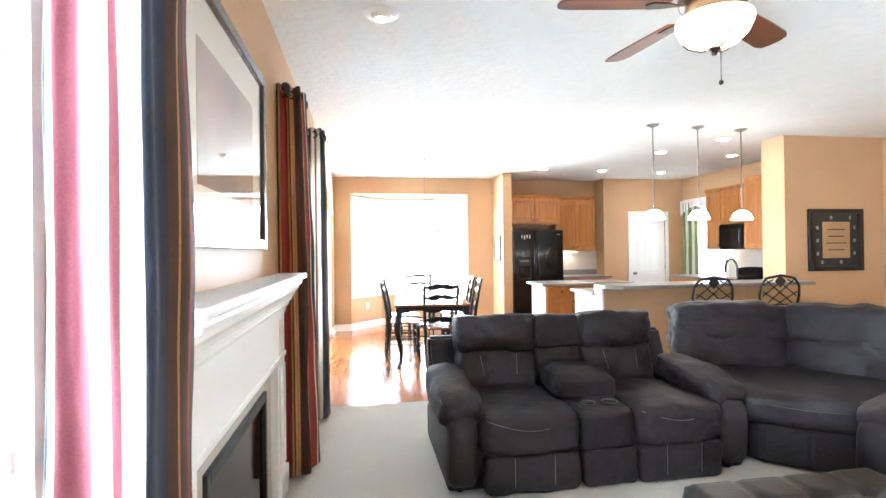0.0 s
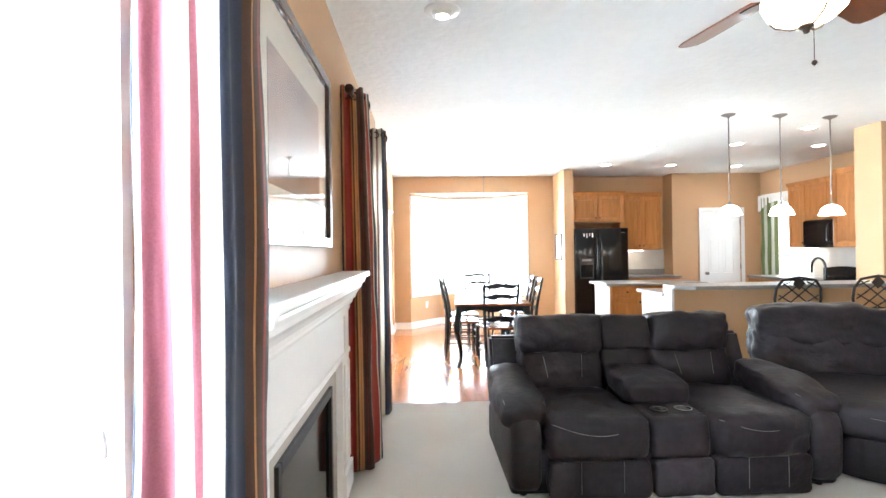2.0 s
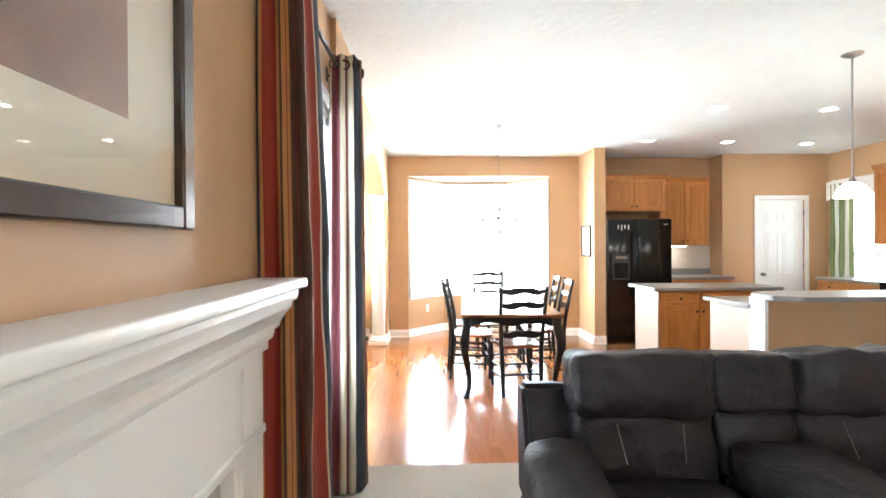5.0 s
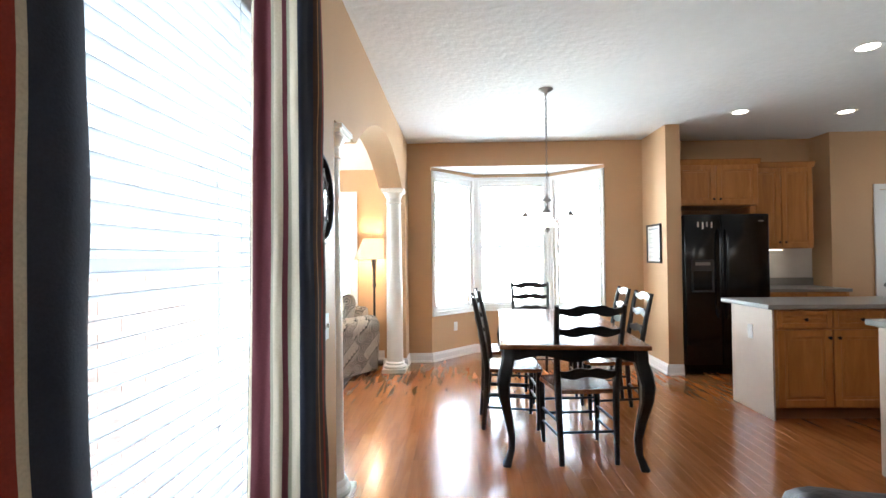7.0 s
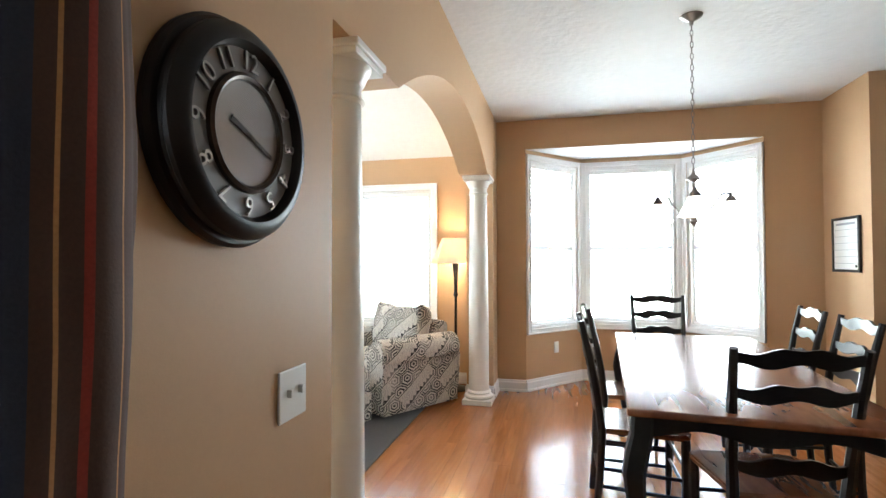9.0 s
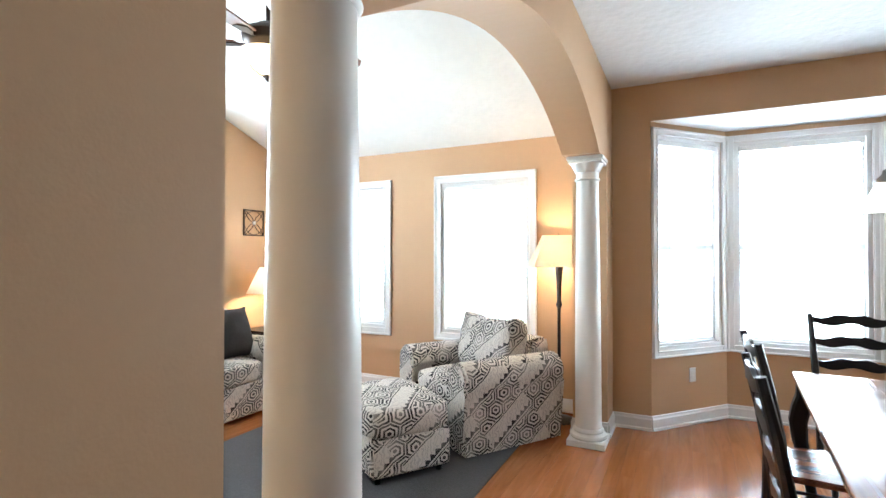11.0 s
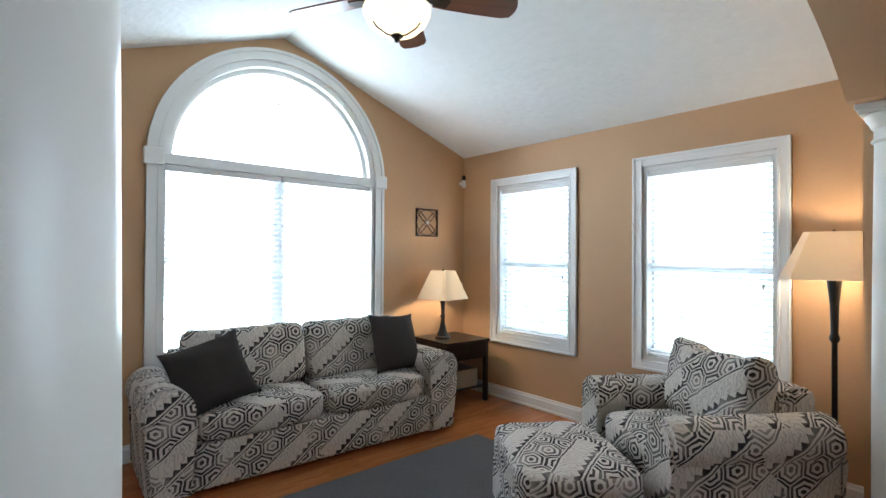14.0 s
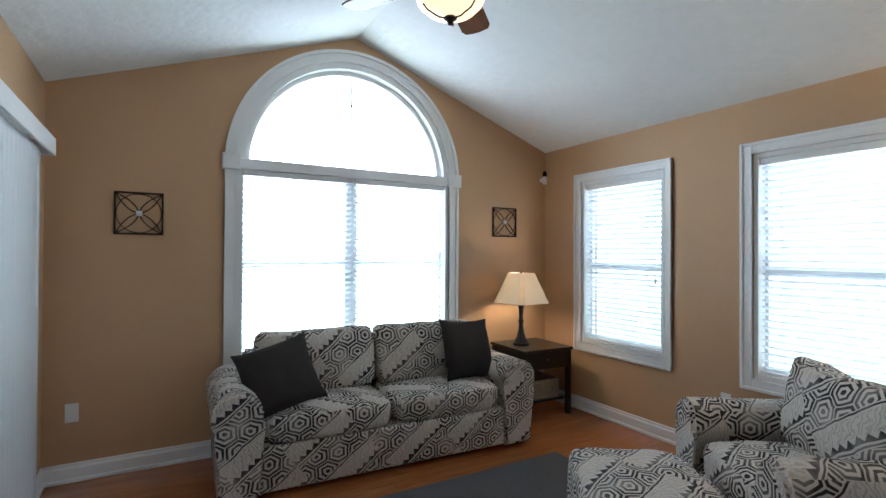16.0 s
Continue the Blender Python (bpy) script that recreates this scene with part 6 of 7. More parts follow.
part("handle", tube(bmesh.new(), [(0.52, -0.405, 0.06), (0.52, -0.44, 0.10), (0.52, -0.44, 0.32), (0.52, -0.405, 0.36)], 0.010, 8), M_BLACK, dd, smooth=50)
part("control_panel", B(0.57, 0.76, -0.402, -0.382, 0.03, 0.39, 0.004), M_DARKGLASS, mw)
rg = thing("range", "black freestanding range with a raised back panel", "range", pose(6.05, 8.445, 0, 0, 0, -90))
part("body", B(0.005, 0.765, -0.62, -0.01, 0.01, 0.90, 0.006), M_BLACK, rg)
part("cooktop", B(0.0, 0.77, -0.64, -0.005, 0.901, 0.918, 0.004), M_DARKGLASS, rg)
bm = bmesh.new()
out = [(0.0, 0.919), (0.77, 0.919)] + [(0.77 - 0.77 * k / 16, 1.06 + 0.035 * math.sin(math.pi * k / 16)) for k in range(17)]
prism(bm, out, "y", -0.09, -0.012)
part("back_panel", bm, M_BLACK, rg)
od = part("oven_door", B(0.02, 0.75, -0.65, -0.621, 0.20, 0.80, 0.006), M_BLACK, rg)
part("handle", tube(bmesh.new(), [(0.06, -0.652, 0.74), (0.06, -0.69, 0.74), (0.71, -0.69, 0.74), (0.71, -0.652, 0.74)], 0.010, 8), M_BLACK, od, smooth=50)

# green curtain by the kitchen window
M_GREEN = striped("green and cream striped cloth", [(0, (0.55, 0.54, 0.44)), (0.1, (0.16, 0.20, 0.08)), (0.45, (0.50, 0.52, 0.42)), (0.6, (0.15, 0.19, 0.08)), (0.8, (0.5, 0.5, 0.42)), (0.9, (0.16, 0.20, 0.08))])
gc = curtain([(6.03, 9.84), (5.96, 9.80), (5.95, 9.70), (5.95, 9.52), (6.02, 9.44)], [0, 0.2, 0.45, 0.85, 1], M_GREEN, "green and cream curtain by the kitchen window", folds=5, z1=2.25, seed=8.0, amp=0.016, flare=0.03, rings=False)
bm = bmesh.new()
out = [(8.98, 2.30), (9.86, 2.30), (9.86, 2.02)] + [(9.86 - 0.88 * k / 14, 2.02 + 0.16 * math.sin(math.pi * k / 14)) for k in range(1, 14)] + [(8.98, 2.02)]
prism(bm, out, "x", 5.955, 5.985)
vl = thing("window_valance", "white scalloped cornice over the kitchen window", "valance")
part("board", bm, M_TRIM, vl)
for y in (8.99, 9.80):
    part("return", B(5.9855, 6.0585, y, y + 0.03, 2.04, 2.30), M_TRIM, vl)

# framed sign
sg = thing("framed_sign", "dark painted board with a tan lettered panel", "sign", Matrix.Translation((5.20, 6.38, 1.10)) @ Matrix.Diagonal((1.48, 1, 1.42, 1)) @ Matrix.Translation((-5.235, 0, -1.19)))
bm = bmesh.new()
for s in ((5.235, 5.275, 1.19, 1.72), (5.715, 5.755, 1.19, 1.72), (5.275, 5.715, 1.68, 1.72), (5.275, 5.715, 1.19, 1.23)):
    box(bm, s[0], s[1], -0.035, -0.001, s[2], s[3], 0.005)
part("frame", bm, M_BLACKWOOD, sg)
part("board", B(5.275, 5.715, -0.020, -0.002, 1.23, 1.68), mat("aged black board", (0.018, 0.018, 0.018), 0.6, grain=0.3, scale=12), sg)
part("panel", B(5.365, 5.625, -0.024, -0.019, 1.30, 1.61, 0.001), mat("tan parchment", (0.42, 0.25, 0.12), 0.8, grain=0.12, scale=30, spots=0.12), sg, "tan lettered panel")
for k, w in enumerate((0.17, 0.15, 0.19, 0.16)):
    part("line_of_lettering", B(5.495 - w / 2, 5.495 + w / 2, -0.0252, -0.0238, 1.54 - 0.058 * k, 1.548 - 0.058 * k), M_IRON, sg)
for k in range(10):
    x = 5.32 if k < 3 else 5.67 if k < 6 else 5.36 + 0.09 * (k - 6)
    z = 1.34 + 0.11 * (k % 3) if k < 6 else (1.645 if k % 2 else 1.265)
    bm = bmesh.new()
    for q in range(5):
        a = q * 2 * math.pi / 5
        lathe(bm, [(0.0, -0.003), (0.006, -0.003), (0.006, 0.0)], 8, (0.008 * math.cos(a), 0.011 * math.sin(a), 0))
    bm.transform(Matrix.Translation((x, -0.0205, z)) @ Matrix.Rotation(radians(-90), 4, 'X'))
    part("painted_flower", bm, mat("dusty grey paint", (0.25, 0.24, 0.23), 0.7) if k == 0 else bpy.data.materials["dusty grey paint"], sg)



def under_light(m, w):
    u = thing("under_cabinet_light", "slim lit lamp under the wall cabinets", "lamp", m, group="under-cabinet lamps")
    part("housing", B(-w / 2, w / 2, -0.03, 0.03, -0.014, -0.0005, 0.003), M_PLASTIC, u)
    part("tube", B(-w / 2 + 0.02, w / 2 - 0.02, -0.02, 0.02, -0.018, -0.0142), M_CAN, u, "glowing tube")
    return u


under_light(pose(3.78, 10.10, 1.37), 0.35)
under_light(pose(5.90, 8.60, 1.37, 0, 0, 90), 0.25)

# ---- sitting room ----
solid("rug", B(-3.12, -1.15, 6.75, 9.44, 0.001, 0.013, 0.005), M_RUG, "charcoal low-pile area rug on the planks", "rug", kind="thing")


def rolled_arm(bm, x, w, d0, d1, h, sign):
    """Padded arm with a rolled top; x is its inner face, sign points outward."""
    out = []
    cx, cz, r = x + sign * w * 0.52, h - w * 0.48, w * 0.56
    out.append((x, 0.03))
    out.append((x, cz - r * 0.3))
    for k in range(13):
        a = math.pi * (1.08 - 1.25 * k / 12)
        out.append((cx + sign * r * math.cos(a), cz + r * math.sin(a)))
    out.append((x + sign * w * 0.92, cz - r * 0.55))
    out.append((x + sign * w * 0.92, 0.03))
    prism(bm, out, "y", d0, d1)
    es = [e for e in bm.edges if abs(e.verts[0].co.y - e.verts[1].co.y) < 1e-5]
    bmesh.ops.bevel(bm, geom=es, offset=0.02, segments=3, affect='EDGES')
    return bm


def uph(name, bm, parent, shift=(0, 0), smooth=40):
    boxuv(bm, 1.0)
    lay = bm.loops.layers.uv.verify()
    for f in bm.faces:
        for l in f.loops:
            l[lay].uv = (l[lay].uv[0] + shift[0], l[lay].uv[1] + shift[1])
    return part(name, bm, M_UPH, parent, smooth=smooth)


def lounge(name, m, w, d, seats, label, category, arm_h=0.62, aw=0.25, back_h=0.74, cush=0.88, wide=0.0):
    """Upholstered sofa or armchair with loose cushions; front towards +y, origin at the middle of its floor."""
    s = thing(name, label, category, m, group="patterned seating")
    iw = w - 2 * aw
    uph("base", B(-iw / 2 - 0.01, iw / 2 + 0.01, -d / 2 + 0.02, d / 2 - 0.03, 0.03, 0.30, 0.02, 3), s)
    for k, sgn in enumerate((-1, 1)):
        uph("arm", rolled_arm(bmesh.new(), sgn * iw / 2, aw, -d / 2 + 0.02, d / 2, arm_h, sgn), s, (0.3 * k, 0.2))
    bm = bmesh.new()
    prism(bm, [(-d / 2, 0.03), (-d / 2 + 0.22, 0.03), (-d / 2 + 0.20, back_h - 0.03), (-d / 2 + 0.16, back_h), (-d / 2 + 0.02, back_h), (-d / 2 - 0.0, back_h - 0.04)], "x", -iw / 2 - 0.04, iw / 2 + 0.04)
    bmesh.ops.bevel(bm, geom=bm.edges[:], offset=0.02, segments=3, affect='EDGES')
    uph("back", bm, s, (0.1, 0.4))
    cw_ = iw / seats
    for k in range(seats):
        cx = -iw / 2 + cw_ * (k + 0.5)
        bm = bmesh.new()
        cushion(bm, cw_ - 0.006, d - 0.22, 0.19, (cx, 0.10, 0.385), 0.7, 10, 0.008, None, 3.3 * k + w)
        uph("seat_cushion", bm, s, (0.23 * k, 0.31 * k), 70)
        bm = bmesh.new()
        R = Euler((radians(14), radians(0), 0)).to_matrix()
        cushion(bm, cw_ - 0.01 + wide, 0.20, cush - 0.44, (cx, -d / 2 + 0.33, (cush + 0.46) / 2), 0.9, 10, 0.012, R, 5.1 * k + w)
        for v in bm.verts:
            # pointed corners of a stuffed cushion
            u = abs(v.co.x - cx) / (cw_ / 2)
            v.co.z += 0.045 * u ** 4 * max(0, (v.co.z - 0.6)) / 0.3
        uph("back_cushion", bm, s, (0.37 * k, 0.11 + 0.2 * k), 70)
    for x in (-w / 2 + 0.1, w / 2 - 0.1):
        for y in (-d / 2 + 0.1, d / 2 - 0.1):
            part("foot", lathe(bmesh.new(), [(0.02, 0.0), (0.026, 0.035)], 10, (x, y, 0)), M_BLACKWOOD, s)
    return s


lounge("sofa", pose(-3.79, 8.34, 0, 0, 0, -92.5), 2.18, 0.84, 2, "cream and charcoal patterned sofa with two dark pillows", "sofa")
lounge("armchair", pose(-1.55, 9.60, 0, 0, 0, 146), 1.02, 0.90, 1, "cream and charcoal patterned armchair with a loose back cushion", "armchair", arm_h=0.63, aw=0.22, cush=0.86, wide=0.14)
oto = thing("ottoman", "cream and charcoal patterned ottoman before its armchair", "ottoman", pose(-1.86, 8.78, 0.013, 0, 0, 146), group="patterned seating")
uph("base", B(-0.36, 0.36, -0.27, 0.27, 0.04, 0.28, 0.03, 3), oto)
bm = bmesh.new()
cushion(bm, 0.75, 0.57, 0.20, (0, 0, 0.355), 0.5, 10, 0.008, None, 9.2)
uph("cushion", bm, oto, (0.5, 0.1), 70)
for x in (-0.3, 0.3):
    for y in (-0.21, 0.21):
        part("foot", lathe(bmesh.new(), [(0.02, 0.0), (0.026, 0.045)], 10, (x, y, 0)), M_BLACKWOOD, oto)


def pillow(m, seed):
    """Square throw pillow with pointed corners, standing in the xz plane."""
    bm = bmesh.new()
    n = 16
    faces = []
    for s in (-1, 1):
        g = []
        for j in range(n + 1):
            row = []
            for i in range(n + 1):
                u, v = -1 + 2 * i / n, -1 + 2 * j / n
                pin = 1 - 0.10 * (1 - abs(u) ** 3) * abs(v) ** 3
                pin2 = 1 - 0.10 * (1 - abs(v) ** 3) * abs(u) ** 3
                t = 0.075 * ((1 - u * u) * (1 - v * v)) ** 0.45
                t += 0.006 * noise.noise(Vector((u * 3 + seed, v * 3, s)))
                row.append(bm.verts.new((0.235 * u * pin2, s * max(0, t), 0.235 * v * pin)))
            g.append(row)
        for j in range(n):
            for i in range(n):
                bm.faces.new((g[j][i], g[j][i + 1], g[j + 1][i + 1], g[j + 1][i])).smooth = True
    bmesh.ops.remove_doubles(bm, verts=bm.verts[:], dist=1e-4)
    return solid("throw_pillow", bm, M_PILLOW, "charcoal woven throw pillow on the sofa", "pillow", kind="thing", group="throw pillows", m=m)


pillow(pose(-3.60, 7.61, 0.665, 0, 0, 0) @ Matrix.Rotation(radians(72), 4, 'Z') @ Matrix.Rotation(radians(-34), 4, 'X') @ Matrix.Rotation(radians(-20), 4, 'Y'), 1)
pillow(pose(-3.64, 9.02, 0.70, 0, 0, 0) @ Matrix.Rotation(radians(97), 4, 'Z') @ Matrix.Rotation(radians(-20), 4, 'X') @ Matrix.Rotation(radians(4), 4, 'Y'), 5)


def square_shade(bm, w0, d0, w1, d1, z0, z1):
    """Open, four-sided tapering lampshade with cut corners."""
    def ringv(w, d, z):
        c = 0.22
        p = [(-w, -d * (1 - c)), (-w * (1 - c), -d), (w * (1 - c), -d), (w, -d * (1 - c)), (w, d * (1 - c)), (w * (1 - c), d), (-w * (1 - c), d), (-w, d * (1 - c))]
        return [bm.verts.new((x, y, z)) for x, y in p]
    a, b = ringv(w0, d0, z0), ringv(w1, d1, z1)
    for k in range(8):
        bm.faces.new((a[k], a[(k + 1) % 8], b[(k + 1) % 8], b[k]))
    return bm


def shade_material():
    """Cream cloth lit from within: lets the bulb's light through."""
    m = bpy.data.materials.new("cream pleated lampshade")
    m.use_nodes = True
    nt = m.node_tree
    out = nt.nodes["Material Output"]
    b = nt.nodes["Principled BSDF"]
    b.inputs["Base Color"].default_value = (0.82, 0.76, 0.66, 1)
    b.inputs["Roughness"].default_value = 0.9
    t = nt.nodes.new("ShaderNodeBsdfTranslucent")
    t.inputs[0].default_value = (0.92, 0.82, 0.66, 1)
    mx = nt.nodes.new("ShaderNodeMixShader")
    mx.inputs[0].default_value = 0.55
    nt.links.new(b.outputs[0], mx.inputs[1])
    nt.links.new(t.outputs[0], mx.inputs[2])
    nt.links.new(mx.outputs[0], out.inputs[0])
    return m


M_CLOTH = shade_material()
M_BULB = emit("warm bulb", (1.0, 0.76, 0.46), 270.0)


def lamp(name, m, stem, w, z0, z1, label, taper=0.55):
    l = thing(name, label, "lamp", m)
    part("stem", lathe(bmesh.new(), stem, 20), M_BLACKWOOD, l, "dark turned stem", smooth=35)
    bm = square_shade(bmesh.new(), w, w, w * taper, w * taper, z0, z1)
    sh = part("shade", bm, M_CLOTH, l, "cream tapered cloth shade")
    md = sh.modifiers.new("thickness", 'SOLIDIFY')
    md.thickness = 0.002
    zb = (z0 + z1) / 2 - 0.01
    part("bulb", lathe(bmesh.new(), [(0.0, zb - 0.05), (0.013, zb - 0.05), (0.016, zb - 0.02), (0.030, zb + 0.01), (0.030, zb + 0.03), (0.018, zb + 0.05), (0.0, zb + 0.055)], 16), M_BULB, l, "lit warm bulb", smooth=60)
    bm = bmesh.new()
    tube(bm, [(-0.035, 0, zb - 0.05), (-0.045, 0, zb), (-0.03, 0, z1 - 0.02), (0, 0, z1 - 0.005)], 0.002, 5)
    tube(bm, [(0.035, 0, zb - 0.05), (0.045, 0, zb), (0.03, 0, z1 - 0.02), (0, 0, z1 - 0.005)], 0.002, 5)
    lathe(bm, [(0.0, z1 - 0.008), (0.008, z1 - 0.004), (0.009, z1 + 0.008), (0.0, z1 + 0.018)], 10)
    tube(bm, [(-w * taper, 0, z1 - 0.006), (w * taper, 0, z1 - 0.006)], 0.0018, 5)
    part("harp", bm, M_BRONZE, l)
    return l


lamp("floor_lamp", pose(-1.02, 10.10, 0, 0, 0, 12), [(0.0, 0.0), (0.13, 0.0), (0.13, 0.012), (0.10, 0.025), (0.03, 0.035), (0.018, 0.05), (0.014, 0.5), (0.014, 0.94), (0.024, 0.955), (0.026, 0.97), (0.020, 0.985), (0.018, 1.0), (0.022, 1.15), (0.034, 1.27), (0.036, 1.30), (0.015, 1.31), (0.012, 1.36), (0.0, 1.36)], 0.245, 1.29, 1.545, "dark floor lamp with a lit cream square shade")
et = thing("end_table", "black wooden end table with an open shelf", "end table", pose(-3.985, 9.93, 0, 0, 0, -3))
part("top", B(-0.26, 0.27, -0.27, 0.27, 0.575, 0.60, 0.005), M_BLACKWOOD, et)
for x in (-0.23, 0.235):
    for y in (-0.24, 0.24):
        part("leg", B(x - 0.02, x + 0.02, y - 0.02, y + 0.02, 0.0, 0.5745, 0.003), M_BLACKWOOD, et)
part("drawer_box", B(-0.22, 0.245, -0.219, 0.219, 0.42, 0.5745), M_BLACKWOOD, et)
part("shelf", B(-0.21, 0.215, -0.219, 0.219, 0.13, 0.15), M_BLACKWOOD, et)
kb = B(0.245, 0.262, -0.012, 0.012, 0.49, 0.505, 0.003)
part("drawer_pull", kb, M_BRONZE, et)
bk = thing("storage_basket", "woven tan basket on the table shelf", "basket", pose(-3.98, 9.93, 0.1505, 0, 0, -3))
bm = bmesh.new()
for k in range(9):
    z = 0.008 + 0.018 * k
    tube(bm, [(-0.17, -0.18, z), (0.17, -0.18, z), (0.185, -0.165, z), (0.185, 0.165, z), (0.17, 0.18, z), (-0.17, 0.18, z), (-0.18, 0.165, z), (-0.18, -0.165, z)], 0.0095, 6, True)
box(bm, -0.16, 0.17, -0.165, 0.165, 0.001, 0.01)
part("weave", bm, mat("tan wicker", (0.30, 0.23, 0.15), 0.8, grain=0.35, scale=60, bump=0.3), bk, smooth=60)
lamp("table_lamp", pose(-3.985, 9.82, 0.6, 0, 0, 8), [(0.0, 0.0005), (0.075, 0.0005), (0.075, 0.022), (0.062, 0.030), (0.058, 0.045), (0.040, 0.075), (0.024, 0.14), (0.019, 0.20), (0.026, 0.212), (0.026, 0.224), (0.018, 0.235), (0.018, 0.25), (0.023, 0.32), (0.028, 0.36), (0.030, 0.375), (0.012, 0.385), (0.010, 0.43), (0.0, 0.43)], 0.195, 0.385, 0.655, "small dark lamp with a lit cream square shade", taper=0.48)


def wall_art(m, label):
    """Square wrought iron panel of crossing arcs with a pale centre."""
    a = thing("wall_art", label, "wall decoration", m, group="iron wall panels")
    h = 0.14
    bm = bmesh.new()
    for s in ((-h, -h + 0.012, -h, h), (h - 0.012, h, -h, h), (-h + 0.012, h - 0.012, h - 0.012, h), (-h + 0.012, h - 0.012, -h, -h + 0.012)):
        box(bm, s[0], s[1], 0.001, 0.016, s[2], s[3], 0.002)
    part("frame", bm, M_BRONZE, a)
    e = h - 0.008
    for k in range(4):
        bm = bmesh.new()
        c, s = math.cos(k * math.pi / 2), math.sin(k * math.pi / 2)
        pts = []
        for q in range(15):
            t = -1 + 2 * q / 14
            x, z = e * t, e - (e - 0.004) * (1 - t * t)
            pts.append((x * c - z * s, 0.009, x * s + z * c))
        part("arc", tube(bm, pts, 0.0038, 6), M_BRONZE, a, smooth=60)
    part("circle", tube(bmesh.new(), [(0.128 * math.cos(q * math.pi / 20), 0.009, 0.128 * math.sin(q * math.pi / 20)) for q in range(40)], 0.0032, 6, True), M_BRONZE, a, smooth=60)
    part("centre_stone", B(-0.018, 0.018, 0.006, 0.022, -0.018, 0.018, 0.006), mat("pale marble", (0.62, 0.60, 0.56), 0.3, grain=0.15, scale=40), a, "pale marble centre")
    return a


wall_art(pose(LX, 6.845, 1.68, 0, 0, -90), "square iron flower panel on the tan wall")
wall_art(pose(LX, 9.83, 1.73, 0, 0, -90), "square iron flower panel above the lamp")
ms = thing("motion_detector", "small white security sensor in the corner", "sensor", pose(LX + 0.05, NY - 0.05, 2.20, 0, 0, -45))
part("housing", B(-0.028, 0.028, -0.022, 0.022, -0.075, 0.0, 0.008, 3), M_PLASTIC, ms)
part("lens_dome", lathe(bmesh.new(), [(0.02, 0.0), (0.021, 0.03), (0.016, 0.05), (0.0, 0.058)], 16), M_DARKGLASS, ms, "dark lens dome", smooth=40)
part("bracket", B(-0.012, 0.012, -0.048, -0.02, -0.05, -0.02), M_PLASTIC, ms)
fan("ceiling_fan", pose(-2.15, 7.97, gable(7.97) - 0.004), gable(7.97) - 2.58, (63, 135, 207, 279, 351), "walnut-bladed bronze ceiling fan under the vault", chain=False, reach=0.85)

# patio door with vertical blinds
pd = thing("door_2", "white sliding patio door behind vertical blinds", "door", pose(-3.7, SY, 0), kind="structure")
bm = bmesh.new()
for s in ((0, 0.05, 0, 2.03), (1.75, 1.80, 0, 2.03), (0.05, 1.75, 1.98, 2.03), (0.05, 1.75, 0.0, 0.05), (0.88, 0.94, 0.05, 1.98)):
    box(bm, s[0], s[1], -0.12, -0.02, s[2], s[3])
for d in ((-0.07, 0.0), (1.8, 1.87)):
    box(bm, d[0], d[1], 0.0005, 0.018, 0.0, 2.10)
box(bm, 0.0, 1.8, 0.0005, 0.018, 2.03, 2.10)
part("door_frame", bm, M_TRIM, pd)
gl = part("pane", B(0.05, 1.75, -0.075, -0.07, 0.05, 1.98), M_PANE, pd)
gl.visible_shadow = False
vb = thing("vertical_blinds", "white vertical blinds under a white valance", "blinds", pose(-3.88, SY, 0))
bm = bmesh.new()
box(bm, 0.0, 2.05, 0.098, 0.112, 1.955, 2.05, 0.003)
box(bm, 0.0, 0.012, 0.002, 0.098, 1.955, 2.05, 0.003)
box(bm, 2.038, 2.05, 0.002, 0.098, 1.955, 2.05, 0.003)
box(bm, 0.012, 2.038, 0.002, 0.098, 2.036, 2.05)
part("valance", bm, M_TRIM, vb)
bm = bmesh.new()
prism(bm, [(-0.043, 0.0), (-0.02, 0.004), (0.02, 0.004), (0.043, 0.0), (0.02, 0.0055), (-0.02, 0.0055)], "z", 0.03, 1.97)
vm = mesh_of("vane", bm, M_VANE)
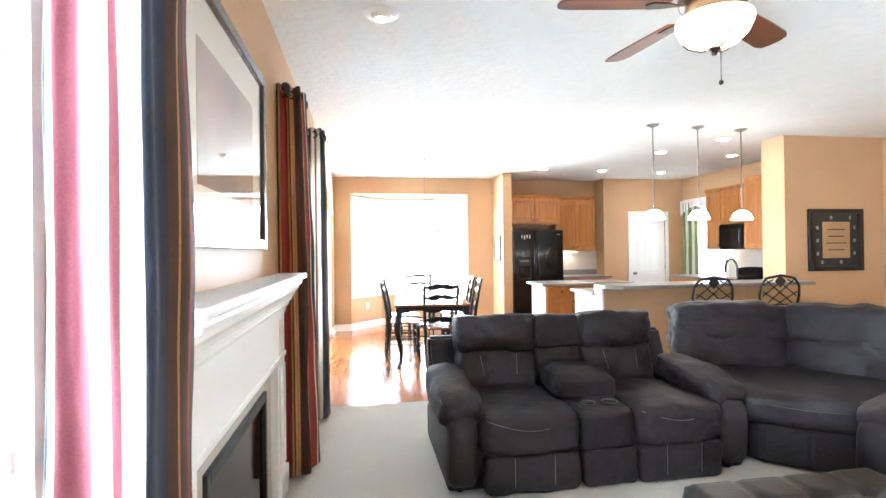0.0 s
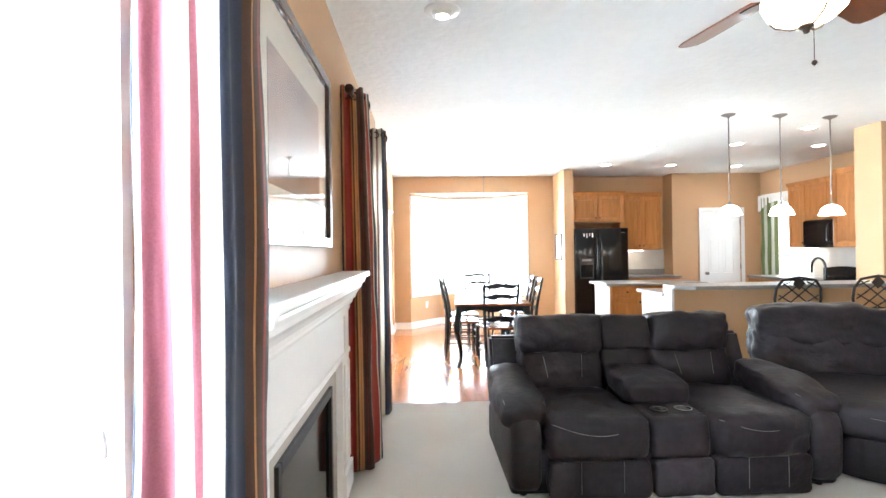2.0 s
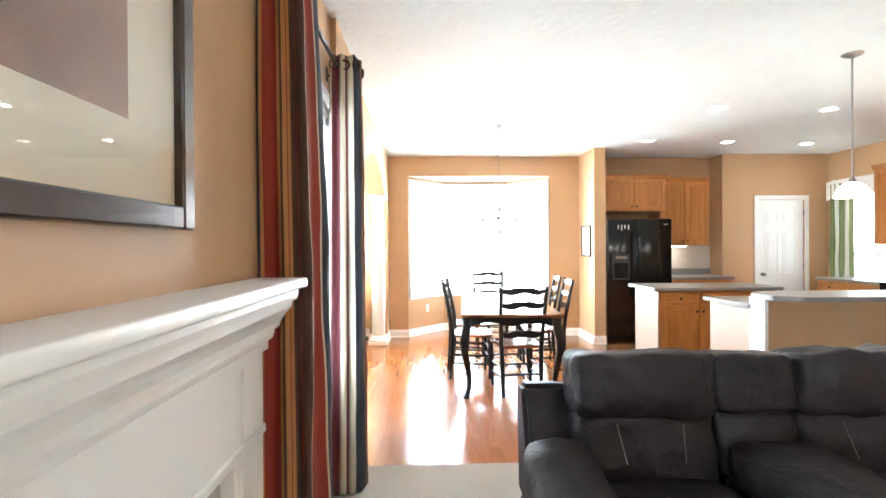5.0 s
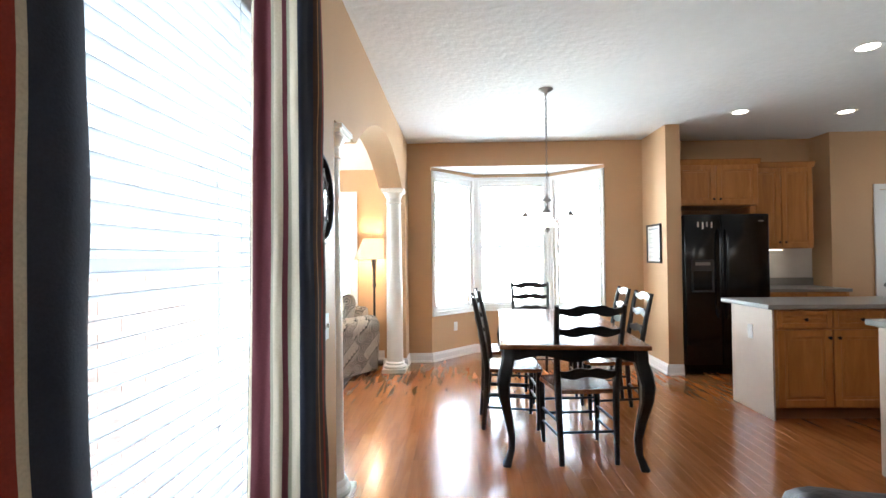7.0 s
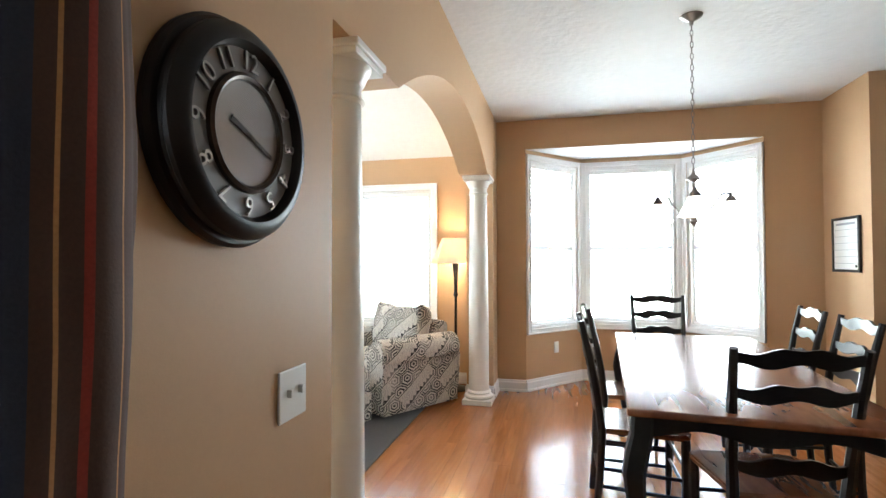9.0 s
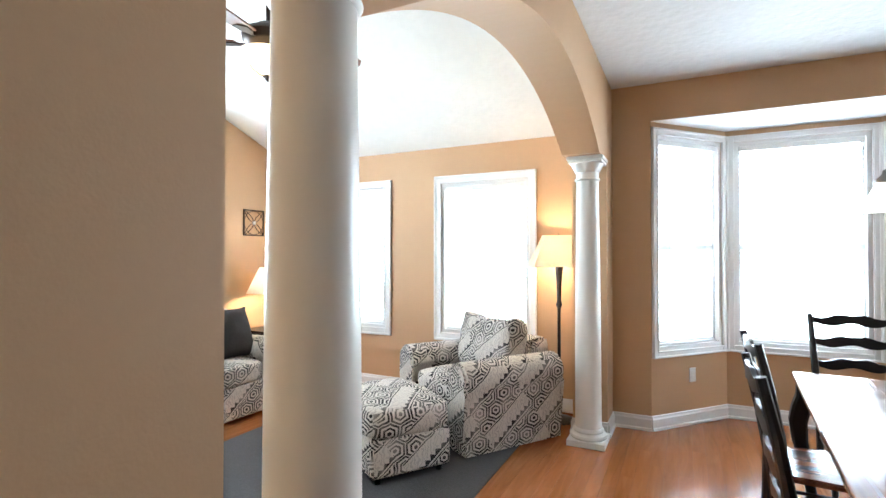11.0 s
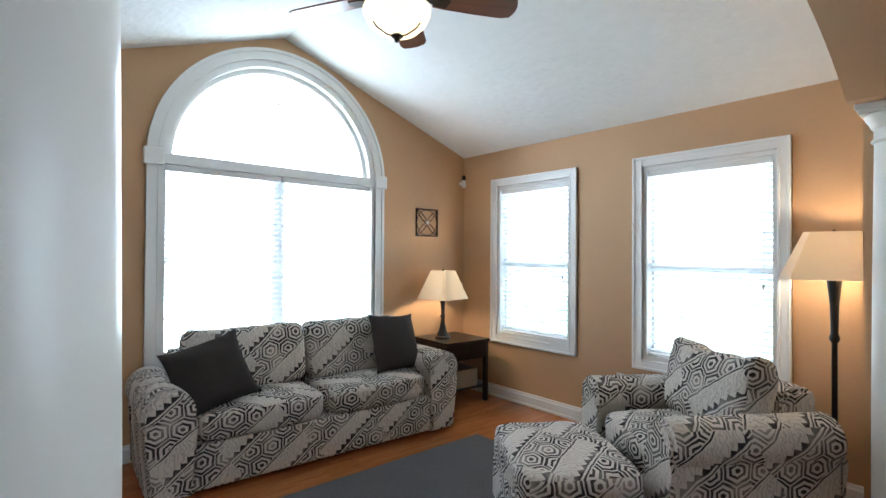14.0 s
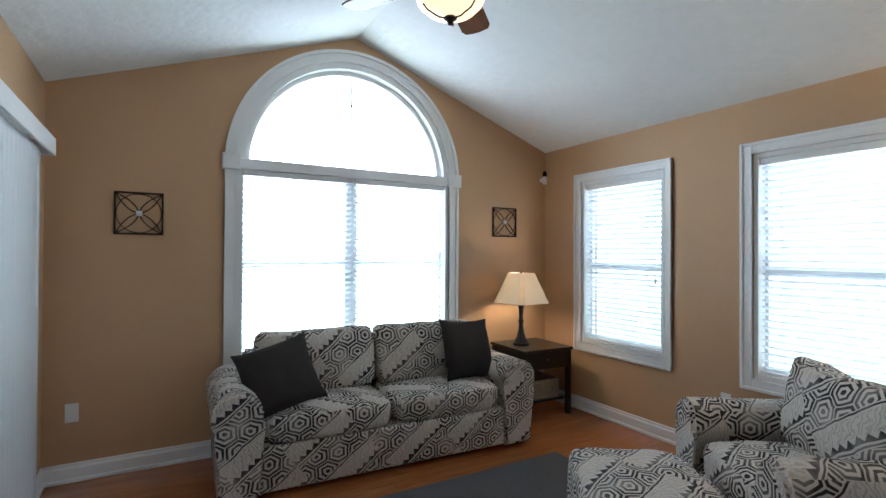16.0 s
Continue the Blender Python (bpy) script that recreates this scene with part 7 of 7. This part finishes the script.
for k in range(24):
    ob = new("vane", vm)
    ob.parent = vb
    ob.matrix_basis = pose(0.15 + 0.076 * k, 0.052, 0, 0, 0, -14 + 2 * math.sin(k * 1.9))
part("wand", tube(bmesh.new(), [(0.30, 0.085, 1.94), (0.302, 0.088, 1.15)], 0.004, 6), M_PLASTIC, vb)

# ---- hardwood planks ----
PW = 0.083
lengths = (0.62, 0.86, 1.10, 1.40)
pm = []
for ln in lengths:
    bm = bmesh.new()
    box(bm, -PW / 2 + 0.0005, PW / 2 - 0.0005, 0.0006, ln - 0.0006, -0.0035, 0.0)
    pm.append(mesh_of("plank", bm, M_FLOOR))
fl = thing("floor_planks", "glossy honey oak plank floor", "floor", kind="structure")
rnd = random.Random(5)
near = 0
rest_v, rest_f = [], []
x = LX
while x < 6.25:
    y = 5.762 if x > WX - 0.05 else (SY if x < WB else 6.3)
    ymax = NY if x < WB else (10.85 if -0.3 < x < 1.85 else 10.25)
    first_piece = True
    while y < ymax - 0.02:
        k = rnd.randrange(4)
        ln = lengths[k]
        c = x + PW / 2
        if not first_piece and -0.55 < c < 1.95 and y > 6.0 and y + ln < 10.0 and near < 300:
            ob = new("plank", pm[k])
            ob.parent = fl
            ob.matrix_basis = Matrix.Translation((c, y, 0))
            near += 1
        else:
            e = min(ln * (0.4 + 0.6 * rnd.random()) if first_piece else ln, ymax - y)
            ln = e
            b = len(rest_v)
            for zz, i in ((-0.0035, 0.0005), (-0.0006, 0.0005), (0.0, 0.00055)):
                rest_v += [(x + i, y + i, zz), (x + PW - i, y + i, zz), (x + PW - i, y + ln - i, zz), (x + i, y + ln - i, zz)]
            for q in range(2):
                for j in range(4):
                    rest_f.append((b + 4 * q + j, b + 4 * q + (j + 1) % 4, b + 4 * q + 4 + (j + 1) % 4, b + 4 * q + 4 + j))
            rest_f.append((b + 8, b + 9, b + 10, b + 11))
        first_piece = False
        y += ln
    x += PW
me = bpy.data.meshes.new("plank_field")
me.from_pydata(rest_v, [], rest_f)
me.materials.append(M_FLOOR)
pf = new("plank_field", me)
pf.parent = fl
tagged(pf, kind="stuff")
